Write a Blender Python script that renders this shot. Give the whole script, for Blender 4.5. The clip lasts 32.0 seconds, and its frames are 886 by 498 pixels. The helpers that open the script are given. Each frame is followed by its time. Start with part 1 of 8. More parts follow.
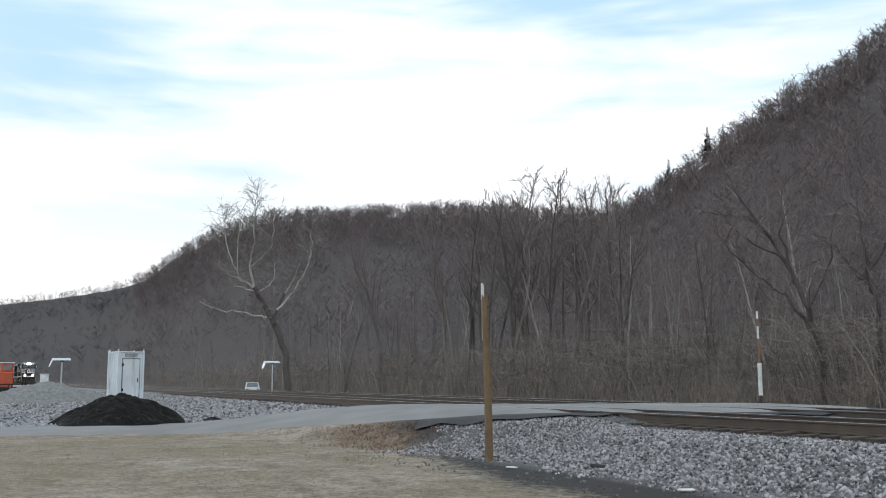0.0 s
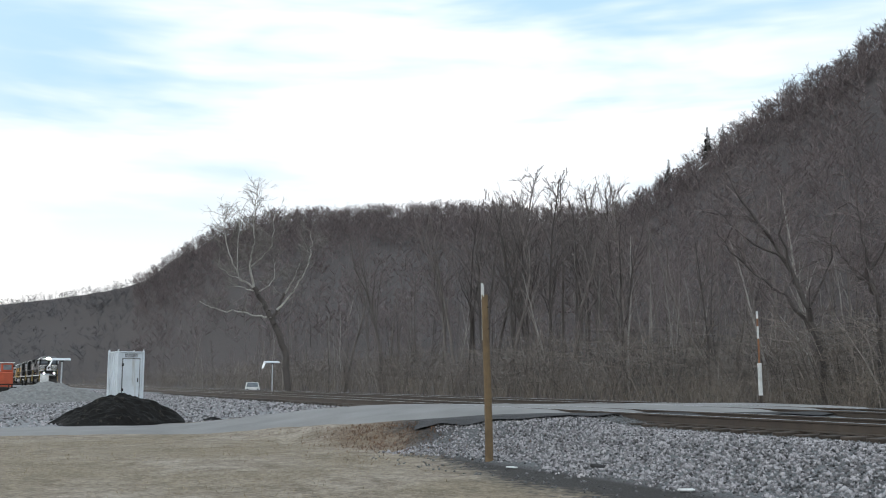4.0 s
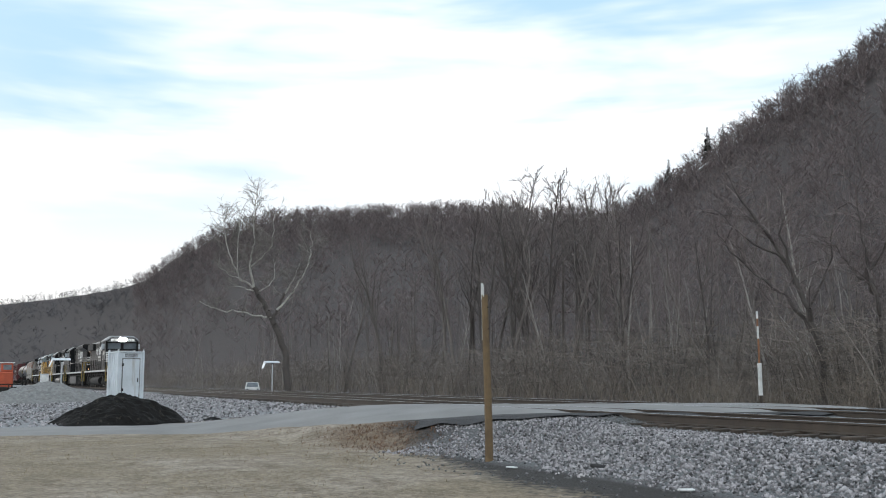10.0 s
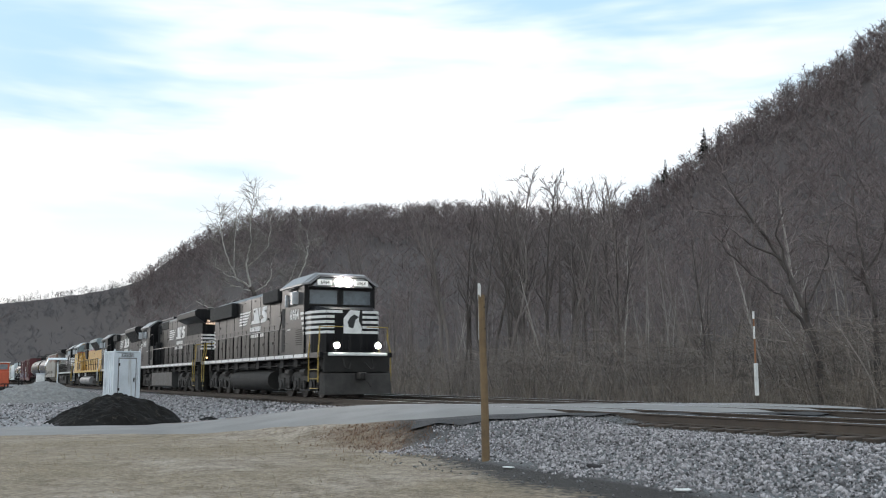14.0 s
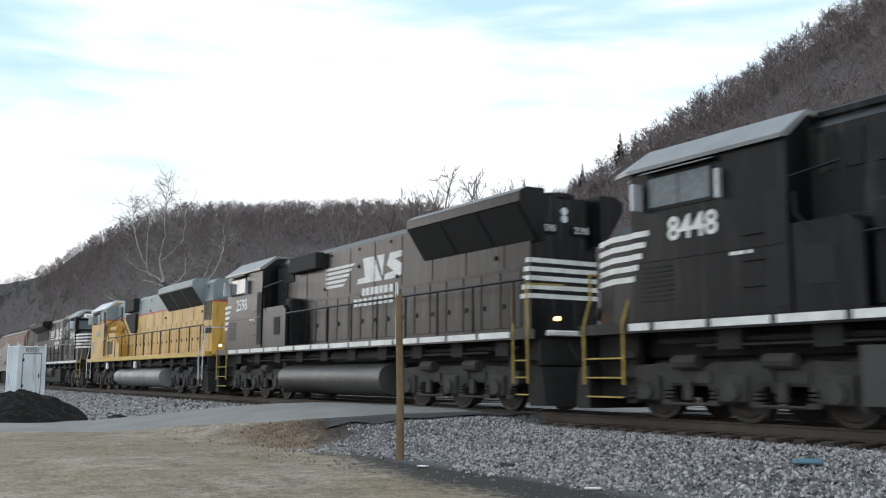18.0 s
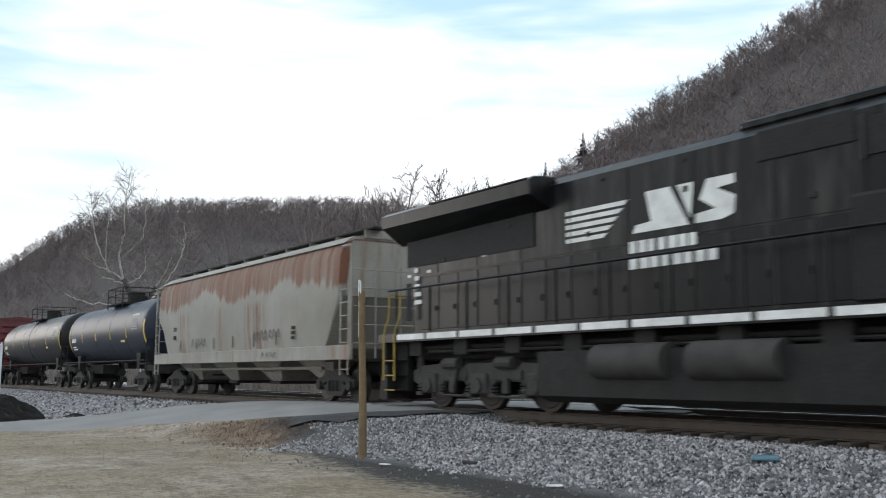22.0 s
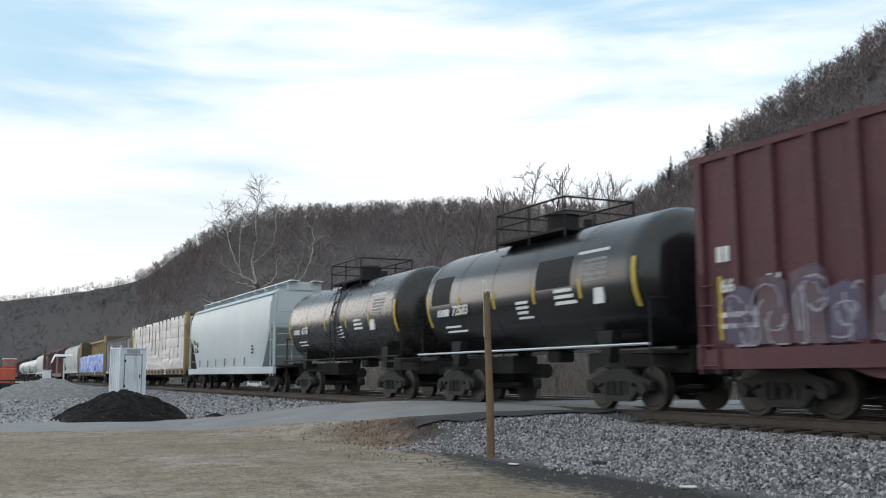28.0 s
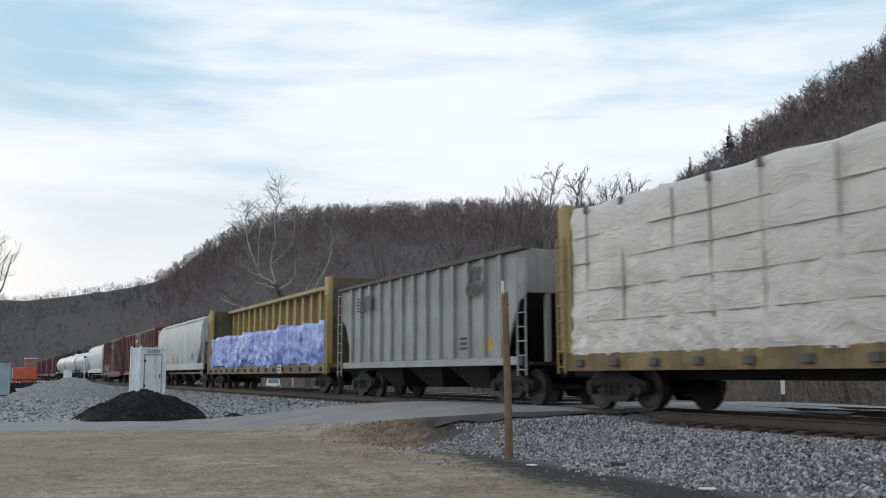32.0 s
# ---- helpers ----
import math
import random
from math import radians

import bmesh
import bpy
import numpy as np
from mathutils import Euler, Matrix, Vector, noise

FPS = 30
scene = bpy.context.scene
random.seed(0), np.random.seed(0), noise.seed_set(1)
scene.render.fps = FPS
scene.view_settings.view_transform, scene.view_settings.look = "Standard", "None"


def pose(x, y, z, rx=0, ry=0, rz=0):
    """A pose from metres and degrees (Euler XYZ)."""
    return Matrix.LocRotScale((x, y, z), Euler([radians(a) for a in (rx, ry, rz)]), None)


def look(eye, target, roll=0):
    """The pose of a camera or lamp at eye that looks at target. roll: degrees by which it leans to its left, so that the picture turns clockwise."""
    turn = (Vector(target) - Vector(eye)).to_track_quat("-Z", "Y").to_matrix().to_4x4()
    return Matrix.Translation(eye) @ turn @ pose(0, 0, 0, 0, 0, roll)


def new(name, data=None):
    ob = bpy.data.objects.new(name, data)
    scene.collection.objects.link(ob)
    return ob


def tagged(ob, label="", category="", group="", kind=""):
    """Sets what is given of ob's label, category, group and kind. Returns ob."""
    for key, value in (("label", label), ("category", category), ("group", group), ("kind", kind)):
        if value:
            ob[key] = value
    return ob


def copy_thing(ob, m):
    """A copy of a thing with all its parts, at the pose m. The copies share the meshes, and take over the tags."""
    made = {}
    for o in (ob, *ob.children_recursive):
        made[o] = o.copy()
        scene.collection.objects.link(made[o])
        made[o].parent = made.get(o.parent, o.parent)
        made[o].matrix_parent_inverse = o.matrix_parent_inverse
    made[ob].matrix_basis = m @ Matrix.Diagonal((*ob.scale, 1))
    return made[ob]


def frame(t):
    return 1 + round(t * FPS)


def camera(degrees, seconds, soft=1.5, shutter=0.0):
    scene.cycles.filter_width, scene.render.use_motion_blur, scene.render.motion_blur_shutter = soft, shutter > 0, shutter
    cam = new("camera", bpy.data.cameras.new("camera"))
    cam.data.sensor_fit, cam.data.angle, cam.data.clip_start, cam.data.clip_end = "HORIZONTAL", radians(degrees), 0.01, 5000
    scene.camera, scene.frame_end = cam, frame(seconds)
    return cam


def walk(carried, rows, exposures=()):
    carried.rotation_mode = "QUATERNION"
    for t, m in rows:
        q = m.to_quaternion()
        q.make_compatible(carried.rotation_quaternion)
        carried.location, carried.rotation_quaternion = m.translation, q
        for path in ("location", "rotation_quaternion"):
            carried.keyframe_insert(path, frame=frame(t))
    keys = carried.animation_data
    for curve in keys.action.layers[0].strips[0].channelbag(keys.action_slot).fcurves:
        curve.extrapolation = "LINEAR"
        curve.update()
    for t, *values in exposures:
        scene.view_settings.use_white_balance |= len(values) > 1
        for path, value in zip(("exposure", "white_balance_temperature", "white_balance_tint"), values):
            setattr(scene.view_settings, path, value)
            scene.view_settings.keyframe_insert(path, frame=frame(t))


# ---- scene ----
# The track runs along x, railhead at z = 0; the train rolls towards +x; +y lies across the tracks, away from the camera.
EYE = (0.0, -13.706, 0.764)


def aim(heading, pitch, roll):
    return pose(*EYE, 90 + pitch, 0, 90 - heading) @ pose(0, 0, 0, 0, 0, roll)


PATH = [
    (0.0, 26.407, 7.644, -0.344), (6.75, 26.407, 7.644, -0.344), (13.5, 26.407, 7.644, -0.344),
    (14.6, 27.2, 7.62, -0.2), (15.5, 28.05, 7.594, -0.03), (16.0, 28.11, 7.585, 0.0),
    (16.5, 28.79, 7.60, 0.14), (17.0, 30.45, 7.582, 0.21), (17.5, 31.20, 7.564, 0.11),
    (18.0, 31.507, 7.563, 0.138), (18.5, 31.891, 7.554, 0.157), (19.0, 32.250, 7.515, 0.178),
    (19.5, 32.572, 7.507, 0.185), (20.0, 32.817, 7.499, 0.18), (20.5, 33.089, 7.492, 0.17),
    (21.0, 33.343, 7.46, 0.14), (21.5, 33.509, 7.47, 0.14), (22.0, 33.716, 7.459, 0.10),
    (22.5, 33.741, 7.429, -0.028), (23.0, 32.156, 7.422, -0.115), (23.5, 30.463, 7.425, -0.08),
    (24.0, 29.556, 7.375, -0.09), (24.5, 29.216, 7.371, -0.124), (25.5, 27.9, 7.39, -0.2),
    (26.5, 26.912, 7.423, -0.253), (27.0, 26.665, 7.437, -0.27), (27.5, 26.484, 7.455, -0.27),
    (28.0, 26.290, 7.45, -0.27), (28.5, 26.094, 7.453, -0.25), (29.0, 25.900, 7.457, -0.24),
    (29.5, 25.747, 7.476, -0.23), (30.0, 25.593, 7.485, -0.23), (30.5, 25.450, 7.488, -0.22),
    (31.0, 25.350, 7.50, -0.22), (31.5, 25.205, 7.49, -0.2), (32.0, 25.191, 7.491, -0.1),
]
cam = camera(49.52, 32.0, soft=1.05, shutter=0.25)
walk(cam, [(t, aim(h, p, r)) for t, h, p, r in PATH], exposures=[(0, 0.38), (13.5, 0.38), (15.5, 0.5), (21.8, 0.48), (22.5, 0.38), (23.0, 0.25), (23.5, 0.10), (24.0, 0.05), (24.5, 0.08), (25.5, 0.22), (26.5, 0.32), (28.5, 0.3), (30.0, 0.16), (32.0, 0.13)])

# ---- light ----
SUN_AZ, SUN_EL = radians(250), radians(6)
world = bpy.data.worlds.new("world")
scene.world = world
world.use_nodes = True


class Nodes:
    """Short-hand for building node trees."""

    def __init__(self, tree):
        self.t = tree

    def add(self, kind, **kw):
        n = self.t.nodes.new(kind)
        for k, v in kw.items():
            if k in n.inputs:
                n.inputs[k].default_value = v
        return n

    def link(self, a, b):
        self.t.links.new(a, b)

    def ramp(self, fac, stops, interp="LINEAR"):
        n = self.t.nodes.new("ShaderNodeValToRGB")
        n.color_ramp.interpolation = interp
        while len(n.color_ramp.elements) < len(stops):
            n.color_ramp.elements.new(0.5)
        for e, (p, c) in zip(n.color_ramp.elements, stops):
            e.position = p
            e.color = (*c, 1) if len(c) == 3 else c
        self.link(fac, n.inputs["Fac"])
        return n.outputs["Color"]

    def math(self, op, a, b=None, clamp=False):
        n = self.t.nodes.new("ShaderNodeMath")
        n.operation, n.use_clamp = op, clamp
        for i, v in enumerate((a, b)):
            if v is None:
                continue
            if isinstance(v, (int, float)):
                n.inputs[i].default_value = v
            else:
                self.link(v, n.inputs[i])
        return n.outputs[0]

    def mix(self, fac, a, b, mode="MIX"):
        n = self.t.nodes.new("ShaderNodeMix")
        n.data_type, n.blend_type = "RGBA", mode
        for i, v in ((0, fac), (6, a), (7, b)):
            if isinstance(v, (int, float)):
                n.inputs[i].default_value = v
            elif isinstance(v, tuple):
                n.inputs[i].default_value = (*v, 1)
            else:
                self.link(v, n.inputs[i])
        return n.outputs[2]

    def noise(self, vec, scale, detail=4.0, rough=0.55, dist=0.0):
        n = self.t.nodes.new("ShaderNodeTexNoise")
        n.inputs["Scale"].default_value, n.inputs["Detail"].default_value = scale, detail
        n.inputs["Roughness"].default_value, n.inputs["Distortion"].default_value = rough, dist
        if vec is not None:
            self.link(vec, n.inputs["Vector"])
        return n.outputs["Fac"]

    def scaled(self, vec, s, loc=(0, 0, 0)):
        n = self.t.nodes.new("ShaderNodeMapping")
        n.inputs["Scale"].default_value, n.inputs["Location"].default_value = s, loc
        self.link(vec, n.inputs["Vector"])
        return n.outputs["Vector"]


def build_sky():
    n = Nodes(world.node_tree)
    bg = world.node_tree.nodes["Background"]
    sky = n.add("ShaderNodeTexSky")
    sky.sky_type, sky.sun_disc, sky.sun_elevation, sky.sun_rotation = "NISHITA", False, SUN_EL, SUN_AZ
    co = n.add("ShaderNodeTexCoord").outputs["Generated"]
    sep = n.add("ShaderNodeSeparateXYZ")
    n.link(co, sep.inputs[0])
    up = n.math("MAXIMUM", sep.outputs[2], 0.0)
    # high cloud sheets seen in perspective, combed into long level streaks
    inv = n.math("DIVIDE", 1.0, n.math("ADD", up, 0.16))
    comb = n.add("ShaderNodeCombineXYZ")
    n.link(n.math("MULTIPLY", sep.outputs[0], inv), comb.inputs[0])
    n.link(n.math("MULTIPLY", sep.outputs[1], inv), comb.inputs[1])
    turn = n.add("ShaderNodeMapping")
    turn.vector_type = "TEXTURE"
    turn.inputs["Rotation"].default_value = (0, 0, radians(150))
    turn.inputs["Scale"].default_value = (0.42, 1.15, 1)
    turn.inputs["Location"].default_value = (0.9, 0.4, 0)
    n.link(comb.outputs[0], turn.inputs["Vector"])
    big = n.noise(turn.outputs[0], 0.8, 2, 0.45, 0.2)
    streak = n.noise(n.scaled(co, (2.6, 2.6, 15.0), (0.3, 0.1, 0.45)), 1.15, 4, 0.5, 0.35)
    fine = n.noise(n.scaled(co, (7.0, 7.0, 46.0), (1.3, 0.1, 0.2)), 1.0, 3, 0.5, 0.3)
    dot = n.t.nodes.new("ShaderNodeVectorMath")
    dot.operation = "DOT_PRODUCT"
    dot.inputs[1].default_value = (-0.80, 0.55, 0.24)
    n.link(co, dot.inputs[0])
    near = n.ramp(dot.outputs["Value"], [(0.80, (0, 0, 0)), (0.995, (1, 1, 1))])
    cover = n.math("ADD", n.math("ADD", n.math("MULTIPLY", big, 0.26), n.math("MULTIPLY", streak, 0.60)), n.math("ADD", n.math("MULTIPLY", fine, 0.20), n.math("MULTIPLY", near, 0.04)))
    mask = n.ramp(cover, [(0.43, (0, 0, 0)), (0.67, (1, 1, 1))], "EASE")
    blue = n.mix(0.9, sky.outputs[0], (4.2, 6.0, 7.3))
    col = n.mix(mask, blue, (7.9, 8.1, 8.4))
    # the sheet is dimmest ahead; overhead and behind it is raised as added warm fill
    gain = n.ramp(n.math("MULTIPLY", n.math("ADD", dot.outputs["Value"], 1.0), 0.5), [(0.0, (1.95, 1.82, 1.70)), (0.5, (1.40, 1.34, 1.29)), (0.86, (1.05, 1.08, 1.11)), (1.0, (1.06, 1.10, 1.13))])
    col = n.mix(1.0, col, gain, "MULTIPLY")
    # the sheet closes to an even white towards the horizon
    col = n.mix(n.ramp(up, [(0.08, (0.92, 0.92, 0.92)), (0.27, (0, 0, 0))], "EASE"), col, (8.7, 8.6, 8.6))
    # broad warm afterglow low over the place where the sun goes down
    to_sun = n.t.nodes.new("ShaderNodeVectorMath")
    to_sun.operation = "DOT_PRODUCT"
    to_sun.inputs[1].default_value = (math.sin(SUN_AZ) * math.cos(SUN_EL), math.cos(SUN_AZ) * math.cos(SUN_EL), math.sin(SUN_EL))
    n.link(co, to_sun.inputs[0])
    low = n.ramp(up, [(0.10, (1, 1, 1)), (0.42, (0, 0, 0))], "EASE")
    west = n.ramp(to_sun.outputs["Value"], [(0.90, (0, 0, 0)), (0.995, (1, 1, 1))], "EASE")
    col = n.mix(n.math("MULTIPLY", low, west), col, (10.8, 10.3, 9.8))
    n.link(col, bg.inputs["Color"])
    bg.inputs["Strength"].default_value = 0.1


build_sky()
sun = new("sun", bpy.data.lights.new("sun", "SUN"))
sun.data.energy, sun.data.angle, sun.data.color = 0.5, radians(34), (1.0, 0.95, 0.90)
sun.matrix_world = look((0, 0, 0), (-math.sin(SUN_AZ) * math.cos(SUN_EL), -math.cos(SUN_AZ) * math.cos(SUN_EL), -math.sin(SUN_EL)))


# ---- materials ----
def surface(name, base, dark, rough=0.7, metal=0.0, scale=1.5, fine=25.0, contrast=0.6, bump=0.15, streak=0.0, streak_colour=(0.1, 0.06, 0.04), coords="Object", island=0.0):
    """A worn surface: two tones by large stains, fine grain, streaks running down, and relief."""
    m = bpy.data.materials.new(name)
    m.use_nodes = True
    n = Nodes(m.node_tree)
    b = m.node_tree.nodes["Principled BSDF"]
    co = n.add("ShaderNodeTexCoord").outputs[coords]
    large, small = n.noise(co, scale, 5), n.noise(co, fine, 3)
    tone = n.math("ADD", n.math("MULTIPLY", large, 0.7), n.math("MULTIPLY", small, 0.3))
    lo, hi = 0.5 - 0.3 * contrast, 0.5 + 0.25 * contrast
    col = n.mix(n.ramp(tone, [(lo, (0, 0, 0)), (hi, (1, 1, 1))]), dark, base)
    if streak:
        st = n.noise(n.scaled(co, (2.2, 2.2, 0.22)), 2.0, 5, 0.65)
        mask = n.ramp(st, [(0.62 - 0.3 * streak, (0, 0, 0)), (0.80 - 0.15 * streak, (1, 1, 1))])
        col = n.mix(mask, col, streak_colour)
    if island:
        rnd = n.add("ShaderNodeNewGeometry").outputs["Random Per Island"] if island > 0 else n.add("ShaderNodeObjectInfo").outputs["Random"]
        k = abs(island)
        col = n.mix(1.0, col, n.ramp(rnd, [(0, (1 - k,) * 3), (1, (1 + k * 0.6,) * 3)]), "MULTIPLY")
    n.link(col, b.inputs["Base Color"])
    b.inputs["Metallic"].default_value = metal
    vary = 0.12 if rough > 0.4 else 0.02
    rr = n.ramp(small, [(0.3, (max(rough - vary, 0.05),) * 3), (0.7, (min(rough + vary, 1),) * 3)])
    n.link(rr, b.inputs["Roughness"])
    if bump:
        bp = n.add("ShaderNodeBump", Strength=bump, Distance=0.02)
        n.link(small, bp.inputs["Height"])
        n.link(bp.outputs[0], b.inputs["Normal"])
    return m


def glow(name, colour, power):
    m = bpy.data.materials.new(name)
    m.use_nodes = True
    b = m.node_tree.nodes["Principled BSDF"]
    b.inputs["Base Color"].default_value = (0.8, 0.8, 0.8, 1)
    b.inputs["Emission Color"].default_value = (*colour, 1)
    b.inputs["Emission Strength"].default_value = power
    return m


def flat(name, colour, rough=0.6, metal=0.0):
    return surface(name, colour, tuple(c * 0.72 for c in colour), rough, metal, 3.0, 40.0, 0.5, 0.05)


M_BALLAST = surface("crushed_stone", (0.41, 0.385, 0.395), (0.15, 0.140, 0.143), 0.9, 0, 9, 60, 0.9, 0.3, island=0.9)
M_BALLASTDARK = surface("oily_crushed_stone", (0.17, 0.165, 0.165), (0.08, 0.078, 0.078), 0.9, 0, 6, 60, 0.7, 0.3, island=0.45)
M_RAIL = surface("rusty_rail_web", (0.085, 0.065, 0.05), (0.045, 0.035, 0.03), 0.75, 0.2, 2, 40, 0.6)
M_RAILTOP = surface("polished_rail_head", (0.55, 0.55, 0.57), (0.35, 0.34, 0.34), 0.28, 0.9, 1, 30, 0.5, 0.02)
M_TIE = surface("creosoted_timber", (0.075, 0.055, 0.042), (0.03, 0.024, 0.02), 0.9, 0, 4, 35, 0.7, 0.4, island=-0.4)
M_ASPHALT = surface("worn_asphalt", (0.245, 0.235, 0.23), (0.16, 0.152, 0.148), 0.9, 0, 0.6, 45, 0.7, 0.3)
M_TARRY = surface("dark_cinders", (0.045, 0.042, 0.044), (0.018, 0.017, 0.018), 0.95, 0, 2.5, 40, 0.7, 0.6)
M_COAL = surface("black_cold_patch", (0.013, 0.012, 0.012), (0.005, 0.005, 0.005), 0.95, 0, 3, 30, 0.7, 0.8)
M_COAL.node_tree.nodes["Principled BSDF"].inputs["Specular IOR Level"].default_value = 0.15
M_HEAP = surface("cold_patch_with_dust", (0.016, 0.0145, 0.0135), (0.006, 0.0055, 0.005), 0.95, 0, 3, 30, 0.7, 0.8, 0.10, (0.085, 0.075, 0.06))
M_HEAP.node_tree.nodes["Principled BSDF"].inputs["Specular IOR Level"].default_value = 0.15
M_BARK = surface("grey_bark", (0.23, 0.20, 0.185), (0.09, 0.077, 0.070), 0.95, 0, 0.5, 8, 0.8, 0.3, island=-0.35)
M_TWIG = surface("grey_brown_twigs", (0.235, 0.194, 0.188), (0.125, 0.101, 0.098), 0.95, 0, 0.05, 2, 0.9, 0, island=0.45)
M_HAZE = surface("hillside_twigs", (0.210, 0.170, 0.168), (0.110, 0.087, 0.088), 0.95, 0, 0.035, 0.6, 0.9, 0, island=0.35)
# dark bluish tone puts distance haze into the colour of the far ridge
M_RIDGEHAZE = surface("haze_tinted_ridge_woods", (0.115, 0.108, 0.115), (0.055, 0.058, 0.064), 0.95, 0, 0.012, 1, 0.8, 0, island=0.3)
M_STEMS = surface("woodland_stems", (0.22, 0.195, 0.185), (0.10, 0.088, 0.084), 0.95, 0, 0.05, 2, 0.8, 0, island=0.55)
M_PALEBARK = surface("pale_grey_bark", (0.40, 0.375, 0.345), (0.20, 0.18, 0.165), 0.95, 0, 0.5, 8, 0.8, 0.3, island=-0.3)
M_SKYTWIG = surface("dark_grey_twigs", (0.21, 0.176, 0.168), (0.11, 0.092, 0.088), 0.95, 0, 0.05, 2, 0.9, 0, island=0.4)
M_SAPLING = surface("grey_brown_saplings", (0.25, 0.212, 0.186), (0.115, 0.098, 0.087), 0.95, 0, 0.3, 4, 0.9, 0, island=0.55)
M_DARKBARK = surface("dark_bark", (0.105, 0.09, 0.082), (0.05, 0.043, 0.04), 0.95, 0, 0.5, 8, 0.8, 0.3)
M_SYCAMORE = surface("pale_sycamore_bark", (0.55, 0.53, 0.49), (0.26, 0.24, 0.215), 0.85, 0, 0.35, 4, 0.9, 0.2)
M_FIR = surface("dark_fir_needles", (0.022, 0.030, 0.022), (0.010, 0.014, 0.011), 0.9, 0, 1, 8, 0.6, 0, island=0.4)
M_BRUSH = surface("dry_brush_stems", (0.27, 0.225, 0.18), (0.12, 0.098, 0.08), 0.95, 0, 0.4, 4, 0.8, 0, island=0.5)
M_BLACKPAINT = surface("worn_black_paint", (0.0075, 0.0077, 0.009), (0.003, 0.0031, 0.004), 0.30, 0.0, 0.8, 18, 0.7, 0.0, 0.32, (0.030, 0.028, 0.0275))
M_UNDER = surface("road_grime", (0.018, 0.0165, 0.0155), (0.006, 0.0055, 0.005), 0.85, 0.1, 2.5, 25, 0.7, 0.3)
M_WHITE = surface("white_paint", (0.74, 0.74, 0.73), (0.5, 0.5, 0.49), 0.55, 0, 3, 30, 0.5, 0.03)
M_YELLOW = surface("safety_yellow_paint", (0.56, 0.40, 0.035), (0.36, 0.25, 0.04), 0.55, 0, 3, 30, 0.5, 0.03)
# blue-grey base puts some of the sky seen in the panes into the colour
M_GLASS = surface("sky_tinted_cab_glass", (0.13, 0.155, 0.175), (0.09, 0.105, 0.12), 0.08, 0.0, 1, 10, 0.3, 0)
M_SILVER = surface("galvanised_steel", (0.62, 0.65, 0.68), (0.45, 0.47, 0.5), 0.45, 0.5, 2, 30, 0.5, 0.05)
M_SHED = surface("painted_shed_panel", (0.66, 0.70, 0.74), (0.52, 0.55, 0.58), 0.5, 0.1, 1.2, 20, 0.5, 0.05, 0.12, (0.35, 0.33, 0.3))
M_POST = surface("weathered_pine_post", (0.20, 0.135, 0.072), (0.085, 0.056, 0.033), 0.9, 0, 3, 20, 0.8, 0.4)
M_STONEHEAP = surface("dusty_stone_heap", (0.27, 0.265, 0.26), (0.11, 0.108, 0.106), 0.95, 0, 5, 22, 0.7, 0.8)
M_LITTER = surface("dead_leaves", (0.20, 0.105, 0.055), (0.075, 0.04, 0.024), 0.95, 0, 4, 30, 0.7, 0.2, island=0.6)
M_STRAW = surface("dry_grass_blades", (0.40, 0.32, 0.21), (0.25, 0.195, 0.12), 0.95, 0, 2, 20, 0.7, 0, island=0.35)


# ---- mesh tools ----
def part(name, bm, material, parent, label=""):
    me = bpy.data.meshes.new(name)
    bm.to_mesh(me)
    bm.free()
    me.materials.append(material)
    ob = new(name, me)
    ob.parent = parent
    if label:
        ob["label"] = label
    return ob


def arrays(name, verts, faces, material, parent=None):
    me = bpy.data.meshes.new(name)
    me.from_pydata(verts if isinstance(verts, list) else verts.tolist(), [], faces if isinstance(faces, list) else faces.tolist())
    me.materials.append(material)
    ob = new(name, me)
    ob.parent = parent
    return ob


def thing(name, label, category, group="", kind=""):
    return tagged(new(name), label, category, group, kind)


def box(bm, x0, x1, y0, y1, z0, z1, bev=0.0):
    vs = [bm.verts.new((x, y, z)) for x in (x0, x1) for y in (y0, y1) for z in (z0, z1)]
    fs = [bm.faces.new([vs[i] for i in q]) for q in ((0, 1, 3, 2), (4, 6, 7, 5), (0, 4, 5, 1), (2, 3, 7, 6), (0, 2, 6, 4), (1, 5, 7, 3))]
    if bev:
        es = list({e for f in fs for e in f.edges})
        bmesh.ops.bevel(bm, geom=es, offset=bev, segments=1, affect="EDGES")
    return bm


def one(*a, bev=0.0):
    return box(bmesh.new(), *a, bev=bev)


def hull(bm, near, far):
    """A solid between two outlines with the same number of points."""
    a = [bm.verts.new(p) for p in near]
    b = [bm.verts.new(p) for p in far]
    n = len(a)
    for i in range(n):
        j = (i + 1) % n
        bm.faces.new((a[i], a[j], b[j], b[i]))
    bm.faces.new(a[::-1])
    bm.faces.new(b)
    return bm


def along(bm, outline, x0, x1):
    """Extrude a (y, z) outline along x."""
    return hull(bm, [(x0, y, z) for y, z in outline], [(x1, y, z) for y, z in outline])


def side(bm, outline, y0, y1):
    """Extrude an (x, z) outline across y."""
    return hull(bm, [(x, y0, z) for x, z in outline], [(x, y1, z) for x, z in outline])


def rod(bm, p, q, r, n=6, r2=None):
    p, q = Vector(p), Vector(q)
    d = (q - p).normalized()
    u = d.cross(Vector((0, 0, 1)) if abs(d.z) < 0.9 else Vector((1, 0, 0))).normalized()
    v = d.cross(u)
    r2 = r if r2 is None else r2
    ring = lambda c, s: [c + (u * math.cos(2 * math.pi * i / n) + v * math.sin(2 * math.pi * i / n)) * s for i in range(n)]
    return hull(bm, ring(p, r), ring(q, r2))


def path_rod(bm, pts, r, n=6):
    for a, b in zip(pts, pts[1:]):
        rod(bm, a, b, r, n)
    return bm


